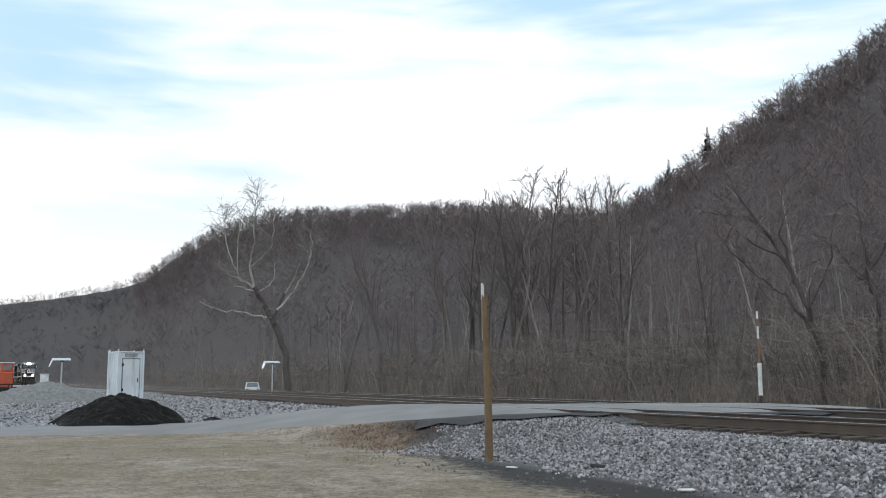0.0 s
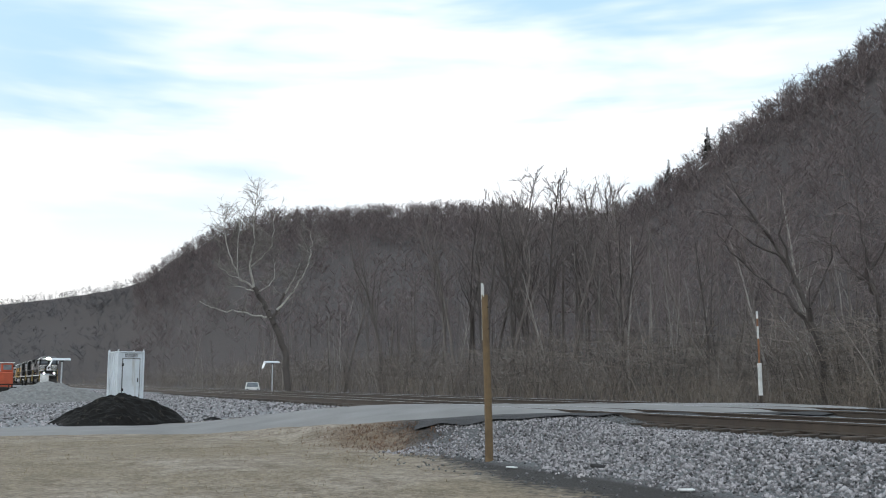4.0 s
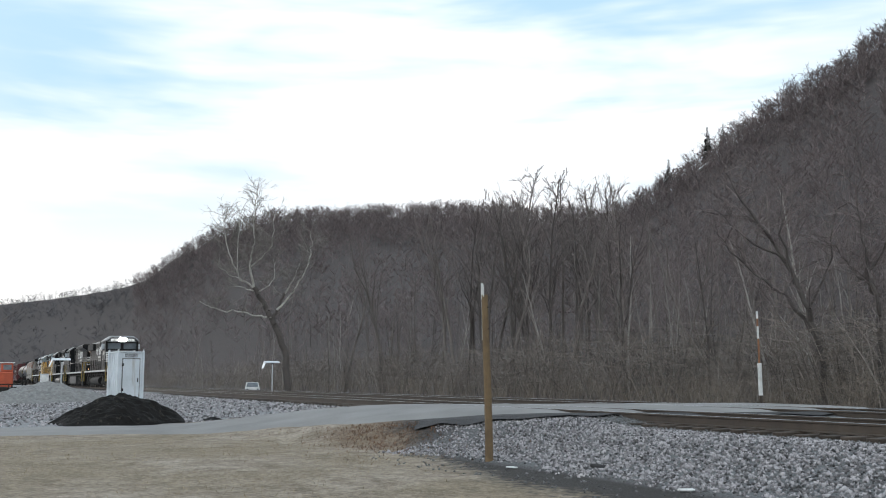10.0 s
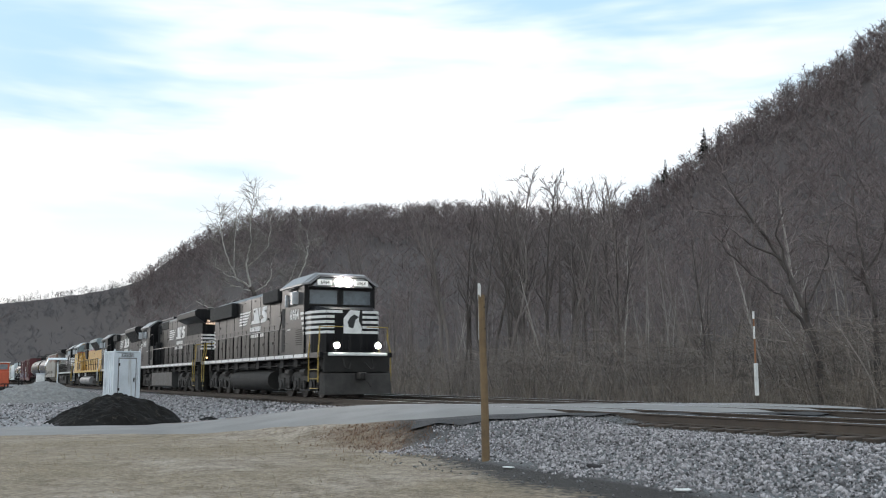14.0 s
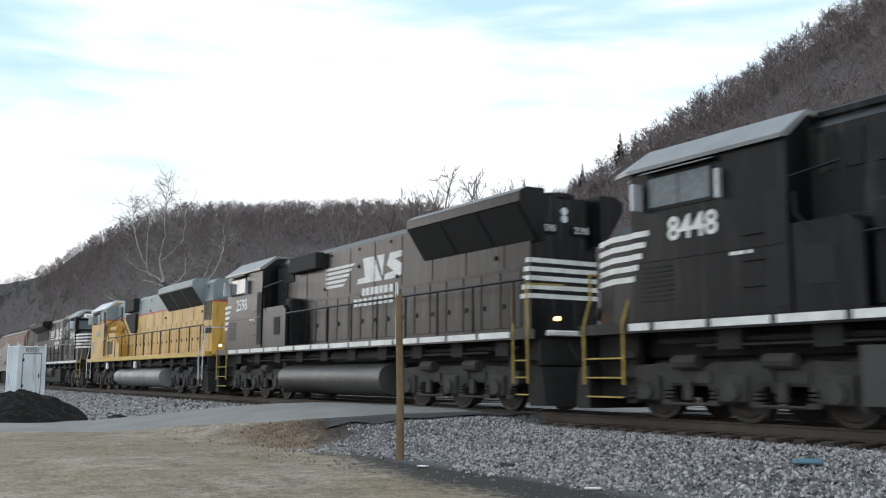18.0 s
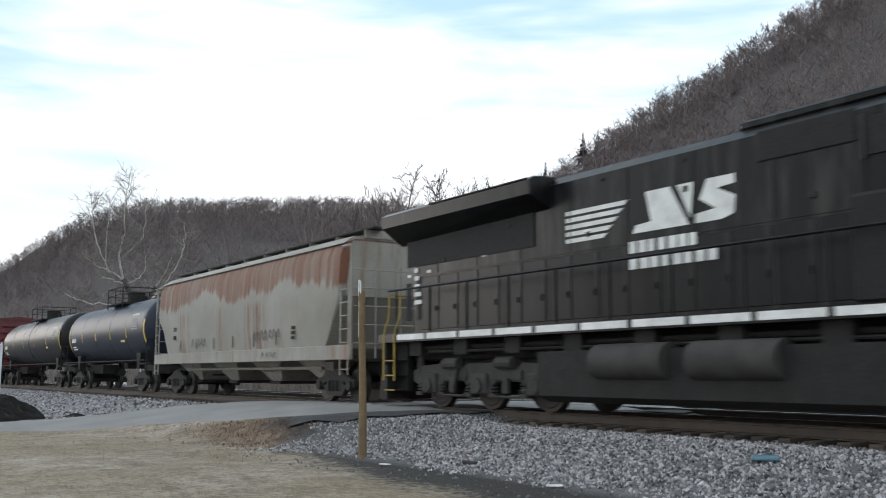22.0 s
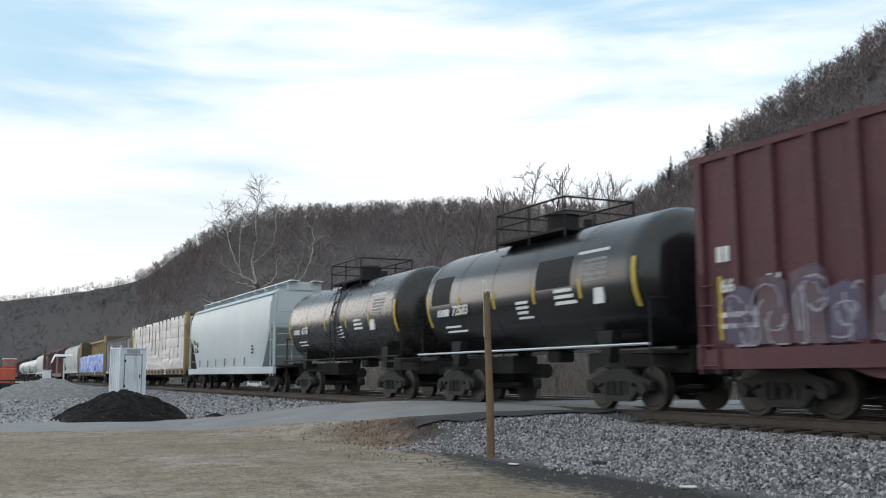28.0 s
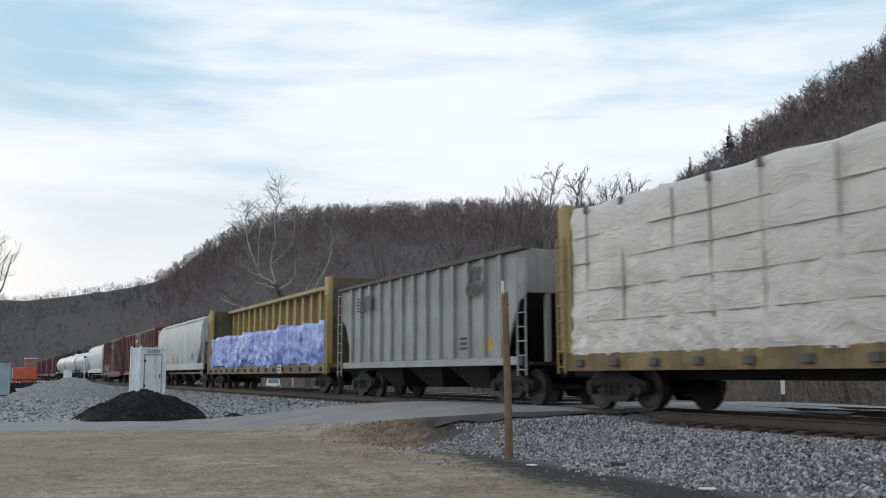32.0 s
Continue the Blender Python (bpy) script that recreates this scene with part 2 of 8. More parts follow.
def smooth(ob, angle=40):
    ob.data.shade_smooth()
    ob.data.set_sharp_from_angle(angle=radians(angle))
    return ob


def lettering(words, size, material, parent, m, name="lettering", bold=0.0):
    """Words in the built-in font as a thin mesh; m sets the plane, x along the writing, y up."""
    cu = bpy.data.curves.new(name, "FONT")
    cu.body, cu.size, cu.extrude, cu.align_x, cu.offset, cu.resolution_u = words, size, 0.003, "CENTER", bold, 3
    tmp = bpy.data.objects.new(name, cu)
    me = bpy.data.meshes.new_from_object(tmp)
    bpy.data.objects.remove(tmp)
    me.materials.clear()
    me.materials.append(material)
    ob = new(name, me)
    ob.parent = parent
    ob.matrix_basis = m
    return ob


# ---- ground ----
def step(a, b, v):
    t = np.clip((v - a) / (b - a), 0, 1)
    return t * t * (3 - 2 * t)


# hills round the valley: bearing from the crossing (degrees, from -x towards +y), ridge distance, ridge height
RIDGE = np.array([(-180, 900, 40), (-60, 900, 50), (-8, 1500, 110), (1.6, 1400, 106), (5.3, 1250, 107), (8.6, 1050, 105), (10.4, 900, 112), (12.9, 820, 126),
                  (16.1, 780, 135), (21.5, 740, 132), (27.0, 700, 127), (33.8, 560, 97), (36.5, 500, 88), (40.5, 470, 105),
                  (44.7, 450, 123), (52.2, 440, 154), (60, 430, 185), (75, 430, 200), (110, 500, 180), (180, 900, 40)], float)
RIDGE[2:7, 2] += 7
RIDGE[7:12, 2] += 4
TREE_H = 17.0


def hill(x, y):
    az = np.degrees(np.arctan2(y - EYE[1], -x))
    r = np.hypot(x, y - EYE[1])
    R, Hh = np.interp(az, RIDGE[:, 0], RIDGE[:, 1]), np.interp(az, RIDGE[:, 0], RIDGE[:, 2])
    foot = np.maximum(85 / np.maximum(np.sin(np.radians(np.clip(az, 2, 178))), 0.1), 60)
    foot = np.minimum(foot, R * 0.6)
    u = np.clip((r - foot) / (R - foot), 0, 1.6)
    up = np.where(u < 1, u ** 1.15 * (1.0 - 0.06 * np.sin(u * 3.14)), 1 - 0.25 * np.maximum(u - 1.16, 0))
    return np.where((az > -20) & (az < 175), np.maximum(Hh - TREE_H * 0.62, 4) * up, 0.0)


ROAD = [(-31.5, -40), (-31.5, -22), (-31.8, -13), (-31.0, -9), (-28.4, -5.5), (-25.2, -2.2), (-22.6, 2.0), (-20.6, 6.0), (-20.4, 9.0), (-24, 13.5), (-34, 16.6), (-60, 18.6), (-130, 20.5), (-420, 22.5)]


def road_line():
    out = []
    for i in range(len(ROAD) - 1):
        p0, p1, p2, p3 = (np.array(ROAD[min(max(j, 0), len(ROAD) - 1)], float) for j in (i - 1, i, i + 1, i + 2))
        for k in range(10):
            t = k / 10
            out.append(0.5 * (2 * p1 + (p2 - p0) * t + (2 * p0 - 5 * p1 + 4 * p2 - p3) * t * t + (3 * p1 - p0 - 3 * p2 + p3) * t ** 3))
    out.append(np.array(ROAD[-1], float))
    return np.array(out)


LINE = road_line()


def bed(x, y):
    """Height of the ground without the road: yard, ballast shoulder, track bed, the ditch beyond, the hills."""
    z = -0.75 + 0.49 * step(-5.7, -1.9, y)
    z = z - 1.29 * step(6.4, 11.5, y)
    z = z + 0.35 * step(30, 60, y)
    lump = 0.05 * np.sin(x * 0.31 + 1.3) * np.sin(y * 0.43) + 0.03 * np.sin(x * 0.9) * np.sin(y * 1.1 + 2)
    z = z + lump * (step(-4.5, -6.5, y) + step(9, 14, y))
    return z + hill(x, y)


def road_height(x, y):
    """The lane climbs to the rails and drops again beyond them."""
    z = -0.72 + 0.69 * step(-8.5, -1.5, y)
    return z - 1.45 * step(6.6, 13.0, y)


def flare(y):
    """Extra width of the lane on its near side where it meets the rails."""
    return 2.7 * step(-5.0, 0.5, y) * (1 - step(5.0, 9.0, y))


def road_gap(x, y):
    """Distance to the lane's centre line, and the lane's flare there (near side only)."""
    d2, f, near = np.full(np.shape(x), 1e9), np.zeros(np.shape(x)), np.zeros(np.shape(x))
    for k in range(0, 95):
        px, py = LINE[k]
        dx, dy = LINE[k + 1] - LINE[k]
        dd = (x - px) ** 2 + (y - py) ** 2
        m = dd < d2
        d2 = np.where(m, dd, d2)
        right = (x - px) * dy - (y - py) * dx > 0
        f = np.where(m, np.where(right, float(flare(np.array(py))), 0.0), f)
    return np.sqrt(d2), f


def ground_z(x, y):
    z = bed(x, y)
    d, f = road_gap(x, y)
    w = 1 - step(2.5 + 1.1 * f, 4.2 + 1.3 * f, d)
    return z * (1 - w) + (np.minimum(road_height(x, y), z + 0.9) - 0.05) * w


def spaced(lo, hi, fine_lo, fine_hi, fine, coarse):
    v = list(np.arange(fine_lo, fine_hi, fine))
    s, p = fine, fine_hi
    while p < hi:
        v.append(p)
        s = min(s * 1.12, coarse)
        p += s
    s, p, low = fine, fine_lo, []
    while p > lo:
        s = min(s * 1.12, coarse)
        p -= s
        low.append(p)
    return np.array(low[::-1] + v)


def ground_material():
    m = bpy.data.materials.new("yard_and_forest_floor")
    m.use_nodes = True
    n = Nodes(m.node_tree)
    b = m.node_tree.nodes["Principled BSDF"]
    co = n.add("ShaderNodeTexCoord").outputs["Object"]
    sep = n.add("ShaderNodeSeparateXYZ")
    n.link(co, sep.inputs[0])
    x, y = sep.outputs[0], sep.outputs[1]
    big, mid, fine = n.noise(co, 0.35, 4), n.noise(co, 2.2, 5), n.noise(co, 28, 4, 0.7)
    wob = n.math("MULTIPLY", n.math("SUBTRACT", n.noise(co, 0.9, 4), 0.5), 3.2)
    yy = n.math("ADD", y, wob)
    sand = n.mix(n.ramp(mid, [(0.35, (0, 0, 0)), (0.65, (1, 1, 1))]), (0.255, 0.205, 0.158), (0.37, 0.315, 0.258))
    grassy = n.mix(n.ramp(n.math("ADD", n.math("MULTIPLY", big, 0.6), n.math("MULTIPLY", fine, 0.4)), [(0.42, (0, 0, 0)), (0.58, (1, 1, 1))]), sand, (0.245, 0.197, 0.137))
    speck = n.mix(n.ramp(n.math("ADD", n.math("MULTIPLY", fine, 0.6), n.math("MULTIPLY", mid, 0.4)), [(0.36, (0.85, 0.85, 0.85)), (0.50, (0, 0, 0))]), grassy, (0.105, 0.076, 0.05))
    stony = n.mix(n.ramp(fine, [(0.35, (0, 0, 0)), (0.68, (1, 1, 1))]), (0.05, 0.05, 0.052), (0.20, 0.20, 0.205))
    patch = n.ramp(n.noise(co, 11.0, 6, 0.75), [(0.36, (0.55, 0.53, 0.5)), (0.62, (1.2, 1.2, 1.2))])
    speck = n.mix(1.0, speck, patch, "MULTIPLY")
    gravel = n.mix(n.ramp(fine, [(0.35, (0, 0, 0)), (0.68, (1, 1, 1))]), (0.13, 0.13, 0.135), (0.34, 0.34, 0.35))
    cinder = n.mix(n.ramp(fine, [(0.35, (0, 0, 0)), (0.7, (1, 1, 1))]), (0.010, 0.0085, 0.008), (0.048, 0.040, 0.036))
    # leaf litter brown, darkened to hold the shade under the trees
    forest = n.mix(n.ramp(mid, [(0.35, (0, 0, 0)), (0.65, (1, 1, 1))]), (0.033, 0.0265, 0.026), (0.072, 0.056, 0.053))
    # dark cinder strip along the foot of the shoulder, gravel above it
    skew = n.math("MULTIPLY", n.math("MINIMUM", n.math("ADD", x, 12.0), 0.0), 0.25)
    toe = n.ramp(n.math("ADD", n.math("ADD", n.math("ADD", y, n.math("ADD", n.math("MULTIPLY", wob, 0.35), n.math("MULTIPLY", n.math("SUBTRACT", n.noise(co, 7.0, 5, 0.7), 0.5), 2.2))), 7.1), skew), [(0.05, (0, 0, 0)), (0.75, (1, 1, 1))])
    # brown drift of rotted leaves beside the lane
    lx, ly = n.math("MULTIPLY", n.math("ADD", x, 20.6), 0.34), n.math("MULTIPLY", n.math("ADD", yy, 4.9), 0.75)
    drift = n.ramp(n.math("ADD", n.math("MULTIPLY", lx, lx), n.math("MULTIPLY", ly, ly)), [(0.35, (0.95, 0.95, 0.95)), (1.0, (0, 0, 0))])
    drift = n.math("MULTIPLY", drift, n.ramp(n.noise(co, 5.0, 5, 0.7), [(0.38, (0.25, 0.25, 0.25)), (0.58, (1, 1, 1))]))
    speck = n.mix(drift, speck, n.mix(n.ramp(fine, [(0.35, (0, 0, 0)), (0.65, (1, 1, 1))]), (0.055, 0.034, 0.023), (0.22, 0.142, 0.09)))
    shoulder = n.ramp(n.math("MULTIPLY", n.math("ADD", y, 8.0), 0.2), [(0.52, (0, 0, 0)), (0.60, (1, 1, 1))])
    col = n.mix(toe, speck, cinder)
    bare = n.math("MULTIPLY", n.ramp(n.math("ADD", n.math("ADD", x, 19.6), n.math("MULTIPLY", wob, 0.5)), [(0.0, (1, 1, 1)), (1.0, (0, 0, 0))]), n.ramp(n.math("ADD", x, 31.0), [(0.0, (0, 0, 0)), (1.0, (1, 1, 1))]))
    col = n.mix(n.math("MULTIPLY", shoulder, n.math("SUBTRACT", 1.0, bare)), col, stony)
    # the stone yard on the far side of the lane
    yard = n.ramp(n.math("MULTIPLY", n.math("ADD", n.math("ADD", x, n.math("MULTIPLY", wob, 0.6)), 60.0), 0.01), [(0.255, (1, 1, 1)), (0.275, (0, 0, 0))])
    col = n.mix(yard, col, gravel)
    wild = n.ramp(n.math("MULTIPLY", n.math("ADD", yy, 0.0), 0.02), [(0.17, (0, 0, 0)), (0.24, (1, 1, 1))])
    col = n.mix(wild, col, forest)
    col = n.mix(n.ramp(n.math("MULTIPLY", n.math("ADD", x, 300.0), 0.01), [(0.0, (1, 1, 1)), (0.3, (0, 0, 0))]), col, forest)
    n.link(col, b.inputs["Base Color"])
    b.inputs["Roughness"].default_value = 0.95
    bp = n.add("ShaderNodeBump", Strength=0.6, Distance=0.05)
    n.link(fine, bp.inputs["Height"])
    n.link(bp.outputs[0], b.inputs["Normal"])
    return m


def on_mesh(x, y):
    """Height of the built ground sheet."""
    xs, ys, Z = GRID
    i, j = np.clip(np.searchsorted(xs, x) - 1, 0, len(xs) - 2), np.clip(np.searchsorted(ys, y) - 1, 0, len(ys) - 2)
    u, v = (x - xs[i]) / (xs[i + 1] - xs[i]), (y - ys[j]) / (ys[j + 1] - ys[j])
    return (Z[j, i] * (1 - u) + Z[j, i + 1] * u) * (1 - v) + (Z[j + 1, i] * (1 - u) + Z[j + 1, i + 1] * u) * v


GRID = []


def make_ground():
    xs, ys = spaced(-2600, 1500, -60, 14, 0.5, 24), spaced(-1200, 2200, -16, 12, 0.4, 9)
    X, Y = np.meshgrid(xs, ys)
    Z = ground_z(X, Y)
    GRID.extend((xs, ys, Z))
    nx, ny = len(xs), len(ys)
    i = np.arange(nx * ny).reshape(ny, nx)
    faces = np.stack([i[:-1, :-1], i[:-1, 1:], i[1:, 1:], i[1:, :-1]], -1).reshape(-1, 4)
    ob = arrays("ground", np.stack([X, Y, Z], -1).reshape(-1, 3), faces, ground_material())
    ob.data.shade_smooth()
    tagged(ob, "dry sandy yard rising through stone to wooded hills", "ground", kind="structure")


def make_road():
    d = np.gradient(LINE, axis=0)
    d /= np.linalg.norm(d, axis=1)[:, None]
    nrm = np.stack([-d[:, 1], d[:, 0]], 1)
    cols = np.linspace(-1, 1, 9)
    verts, faces = [], []
    for k, (p, q) in enumerate(zip(LINE, nrm)):
        w = 2.35 + 0.12 * math.sin(k * 1.7) + 0.1 * math.sin(k * 0.53)
        for c in cols:
            a = p + q * (w * c if c > 0 else (w + (float(flare(np.array(p[1]))) if k < 95 else 0.0)) * c)
            verts.append((a[0], a[1], float(road_height(np.array(a[0]), np.array(a[1]))) + 0.03 * (1 - c * c) - (0.10 if abs(c) > 0.99 else 0)))
    m = len(cols)
    for k in range(len(LINE) - 1):
        for c in range(m - 1):
            faces.append((k * m + c, k * m + c + 1, (k + 1) * m + c + 1, (k + 1) * m + c))
    ob = arrays("road", verts, faces, M_ASPHALT)
    ob.data.shade_smooth()
    tagged(ob, "worn grey asphalt lane climbing over the rails", "road", kind="structure")


make_ground()
make_road()


# ---- tracks ----
def rail_profile():
    return [(-0.07, -0.185), (0.07, -0.185), (0.07, -0.172), (0.012, -0.155), (0.012, -0.04), (0.036, -0.03), (0.036, -0.004), (0.028, 0), (-0.028, 0), (-0.036, -0.004), (-0.036, -0.03), (-0.012, -0.04), (-0.012, -0.155), (-0.07, -0.172)]


def make_track(yc, label):
    root = thing("railway_track", label, "track", "railway tracks", "structure")
    for s in (-1, 1):
        y = yc + s * 0.753
        r = part("rail", along(bmesh.new(), [(y + a, b) for a, b in rail_profile()], -900, 120), M_RAIL, root, "rusty steel rail")
        part("rail_head", along(bmesh.new(), [(y - 0.026, 0.0005), (y + 0.026, 0.0005), (y + 0.022, 0.003), (y - 0.022, 0.003)], -900, 120), M_RAILTOP, r, "polished rail head")
    return root


TRACKS = [make_track(0.0, "main track with shiny rails on dark timber sleepers"), make_track(4.25, "second track with shiny rails on dark timber sleepers")]

# ---- forest ----
rng = np.random.default_rng(7)


def grow(seed, height, levels=4, spread=0.55, lean=(0, 0), first=0.3, kids=(5, 8), thick=0.016, fork=0.0):
    """Limbs of a bare tree: segments (start, end, radius, radius), trunk first, then ever finer twigs."""
    r = np.random.default_rng(seed)
    segs = []

    def limb(p, d, length, rad, level):
        n = (5, 4, 3, 2, 1)[min(level, 4)]
        pts, rads = [p], [rad]
        for i in range(n):
            d = d + r.normal(0, 0.10 + 0.05 * level, 3) + np.array([0, 0, 0.06 if level else 0.0])
            d = d / np.linalg.norm(d)
            p = p + d * length / n
            pts.append(p)
            rads.append(rad * (1 - (i + 1) / n * (0.62 if level < levels else 0.8)))
        for i in range(n):
            segs.append((pts[i], pts[i + 1], rads[i], rads[i + 1], level))
        if level >= levels:
            return
        m = int(r.integers(*kids)) if level else int(r.integers(kids[0] + 3, kids[1] + 5))
        for j in range(m):
            f = first + (1 - first) * (j + r.random()) / m if level == 0 else 0.25 + 0.75 * (j + r.random()) / m
            f = min(f, 0.99)
            k = int(f * n)
            q = pts[k] + (pts[k + 1] - pts[k]) * (f * n - k)
            a = r.random() * 6.283
            out = np.array([math.cos(a), math.sin(a), 0])
            dd = d * (1 - spread) + out * spread * (0.7 + 0.6 * r.random()) + np.array([0, 0, 0.25])
            limb(q, dd / np.linalg.norm(dd), length * (0.40 + 0.22 * r.random()) * (1.15 - 0.5 * f), rads[k] * (0.42 + 0.2 * r.random()), level + 1)

    limb(np.zeros(3), np.array([lean[0], lean[1], 1.0]), height * 0.8, height * thick, 0)
    return segs


def tubes(segs, sides=(6, 4, 2, 2, 2)):
    verts, faces = [], []
    for p, q, r0, r1, lv in segs:
        n = sides[min(lv, len(sides) - 1)]
        d = q - p
        d = d / (np.linalg.norm(d) + 1e-9)
        u = np.cross(d, (0.3, 0.9, 0.2)) if n > 2 else np.cross(d, (p[1] * 7.3 % 1 - 0.2, q[0] * 5.7 % 1 - 0.5, p[2] * 3.1 % 1 - 0.5))
        u /= np.linalg.norm(u) + 1e-9
        v = np.cross(d, u)
        b = len(verts)
        for c, r in ((p, r0), (q, r1)):
            for i in range(n):
                a = 6.2832 * i / n
                verts.append(tuple(c + (u * math.cos(a) + v * math.sin(a)) * r))
        for i in range(n if n > 2 else 1):
            j = (i + 1) % n
            faces.append((b + i, b + j, b + n + j, b + n + i))
    return verts, faces


def tree_thing(name, segs, bark, twig, label, split=2):
    root = thing(name, label, "tree", "bare trees along the tracks")
    v, f = tubes([s for s in segs if s[4] < split])
    arrays("trunk", v, f, bark, root).data.shade_smooth()
    v, f = tubes([s for s in segs if s[4] >= split])
    arrays("crown", v, f, twig, root)
    return root


def pole_tree(seed, h, low, reach, thick, n=15, tw=1.0):
    """A forest-grown tree: one straight slim stem, rising branches that shorten towards the top, fine twigs."""
    r = np.random.default_rng(seed)
    segs, pts = [], [np.zeros(3)]
    d = np.array([r.normal(0, 0.05), r.normal(0, 0.05), 1.0])
    for i in range(8):
        d = d + np.array([r.normal(0, 0.05), r.normal(0, 0.05), 0.0])
        pts.append(pts[-1] + d / np.linalg.norm(d) * h / 8)
    stem = lambda f: pts[min(int(f * 8), 7)] + (pts[min(int(f * 8), 7) + 1] - pts[min(int(f * 8), 7)]) * (f * 8 - min(int(f * 8), 7))
    rad = lambda f: h * thick * (1 - 0.85 * f) + 0.008
    for i in range(8):
        segs.append((pts[i], pts[i + 1], rad(i / 8), rad((i + 1) / 8), 0))
    for j in range(n):
        f = low + (0.97 - low) * (j + r.random()) / n
        a = j * 2.4 + r.normal(0, 0.5)
        p, L = stem(f), h * reach * (1.2 - f) * r.uniform(0.6, 1.25) + 0.3
        dd = np.array([math.cos(a), math.sin(a), r.uniform(0.5, 1.3) + 0.5 * f])
        r0 = rad(f) * r.uniform(0.30, 0.5)
        for i in range(3):
            dd = dd / np.linalg.norm(dd) + r.normal(0, 0.14, 3) + np.array([0, 0, 0.14])
            q = p + dd / np.linalg.norm(dd) * L / 3
            segs.append((p, q, r0 * (1 - i * 0.28), r0 * (0.72 - i * 0.28), 1))
            for _ in range(2):
                e = dd / np.linalg.norm(dd) + r.normal(0, 0.5, 3) + np.array([0, 0, 0.2])
                e = e / np.linalg.norm(e)
                s = p + (q - p) * r.random()
                w = s + e * L * r.uniform(0.25, 0.5)
                segs.append((s, w, 0.011 * tw, 0.006 * tw, 2))
                for _ in range(4):
                    g = e + r.normal(0, 0.5, 3) + np.array([0, 0, 0.25])
                    u = s + (w - s) * r.uniform(0.3, 1)
                    segs.append((u, u + g / np.linalg.norm(g) * L * r.uniform(0.12, 0.30), 0.008 * tw, 0.004 * tw, 3))
            p = q
    return segs


def plant_near():
    """The wood along the far side of the line: slim upright trees, some pale and some dark."""
    kinds, heights = [], []
    for k in range(14):
        h = (13, 15, 11, 16, 12, 9, 14, 10, 13, 15, 12, 8, 7, 11)[k]
        segs = pole_tree(100 + k, h, (0.35, 0.45, 0.2, 0.4, 0.3, 0.12, 0.4, 0.15, 0.3, 0.5, 0.25, 0.1, 0.1, 0.3)[k], 0.22 + 0.03 * (k % 4), 0.0065 + 0.0018 * (k % 3))
        pale = k in (2, 6, 9, 12)
        t = tree_thing("bare_tree", segs, M_PALEBARK if pale else (M_DARKBARK if k % 5 == 0 else M_BARK), M_TWIG, "slim bare tree with pale bark on the wooded bank" if pale else "leafless grey-barked tree with fine upright twigs on the wooded bank", 2)
        t.location = (-62 - 9 * k, 46 + 5 * (k % 4), 0)
        t.location.z = float(ground_z(np.array(t.location.x), np.array(t.location.y))) - 0.1
        kinds.append(t)
        heights.append(h)
    n = 0
    while n < 290:
        az, depth = rng.uniform(4, 66), rng.uniform(0, 1) ** 1.3
        across = 47 + depth * 80
        x, y = -across / math.tan(radians(az)), across + EYE[1]
        if x < -520:
            continue
        far = math.hypot(x, across)
        z = float(ground_z(np.array(x), np.array(y))) - 0.1
        cap = (0.165 if az < 40 else 0.165 + (az - 40) * 0.004) * far - z
        if cap < 4:
            continue
        k = int(rng.integers(0, 14))
        s = min(rng.uniform(7.0, 16), cap) / heights[k]
        copy_thing(kinds[k], pose(x, y, z, rng.normal(0, 4), rng.normal(0, 4), rng.uniform(0, 360)) @ Matrix.Diagonal((s, s, s, 1)))
        n += 1


def mesh_from(name, V, F, mat, label, category):
    """One mesh out of many four-cornered faces."""
    me = bpy.data.meshes.new(name)
    V, F = np.concatenate(V).astype(np.float32), np.concatenate(F).astype(np.int32)
    w = F.shape[1]
    me.vertices.add(len(V))
    me.vertices.foreach_set("co", V.ravel())
    me.loops.add(F.size)
    me.loops.foreach_set("vertex_index", F.ravel())
    me.polygons.add(len(F))
    me.polygons.foreach_set("loop_start", np.arange(0, F.size, w, dtype=np.int32))
    me.update(calc_edges=True)
    me.materials.append(mat)
    return tagged(new(name, me), label, category, kind="stuff")


def scatter(temps, places):
    """Copies of small template meshes at (x, y, z, size, turn)."""
    V, F, base = [], [], 0
    for x, y, z, h, a in places:
        v, f = temps[int(rng.integers(0, len(temps)))]
        c, s = math.cos(a) * h, math.sin(a) * h
        V.append(np.stack([v[:, 0] * c - v[:, 1] * s + x, v[:, 0] * s + v[:, 1] * c + y, v[:, 2] * h + z], 1))
        F.append(f + base)
        base += len(v)
    return V, F


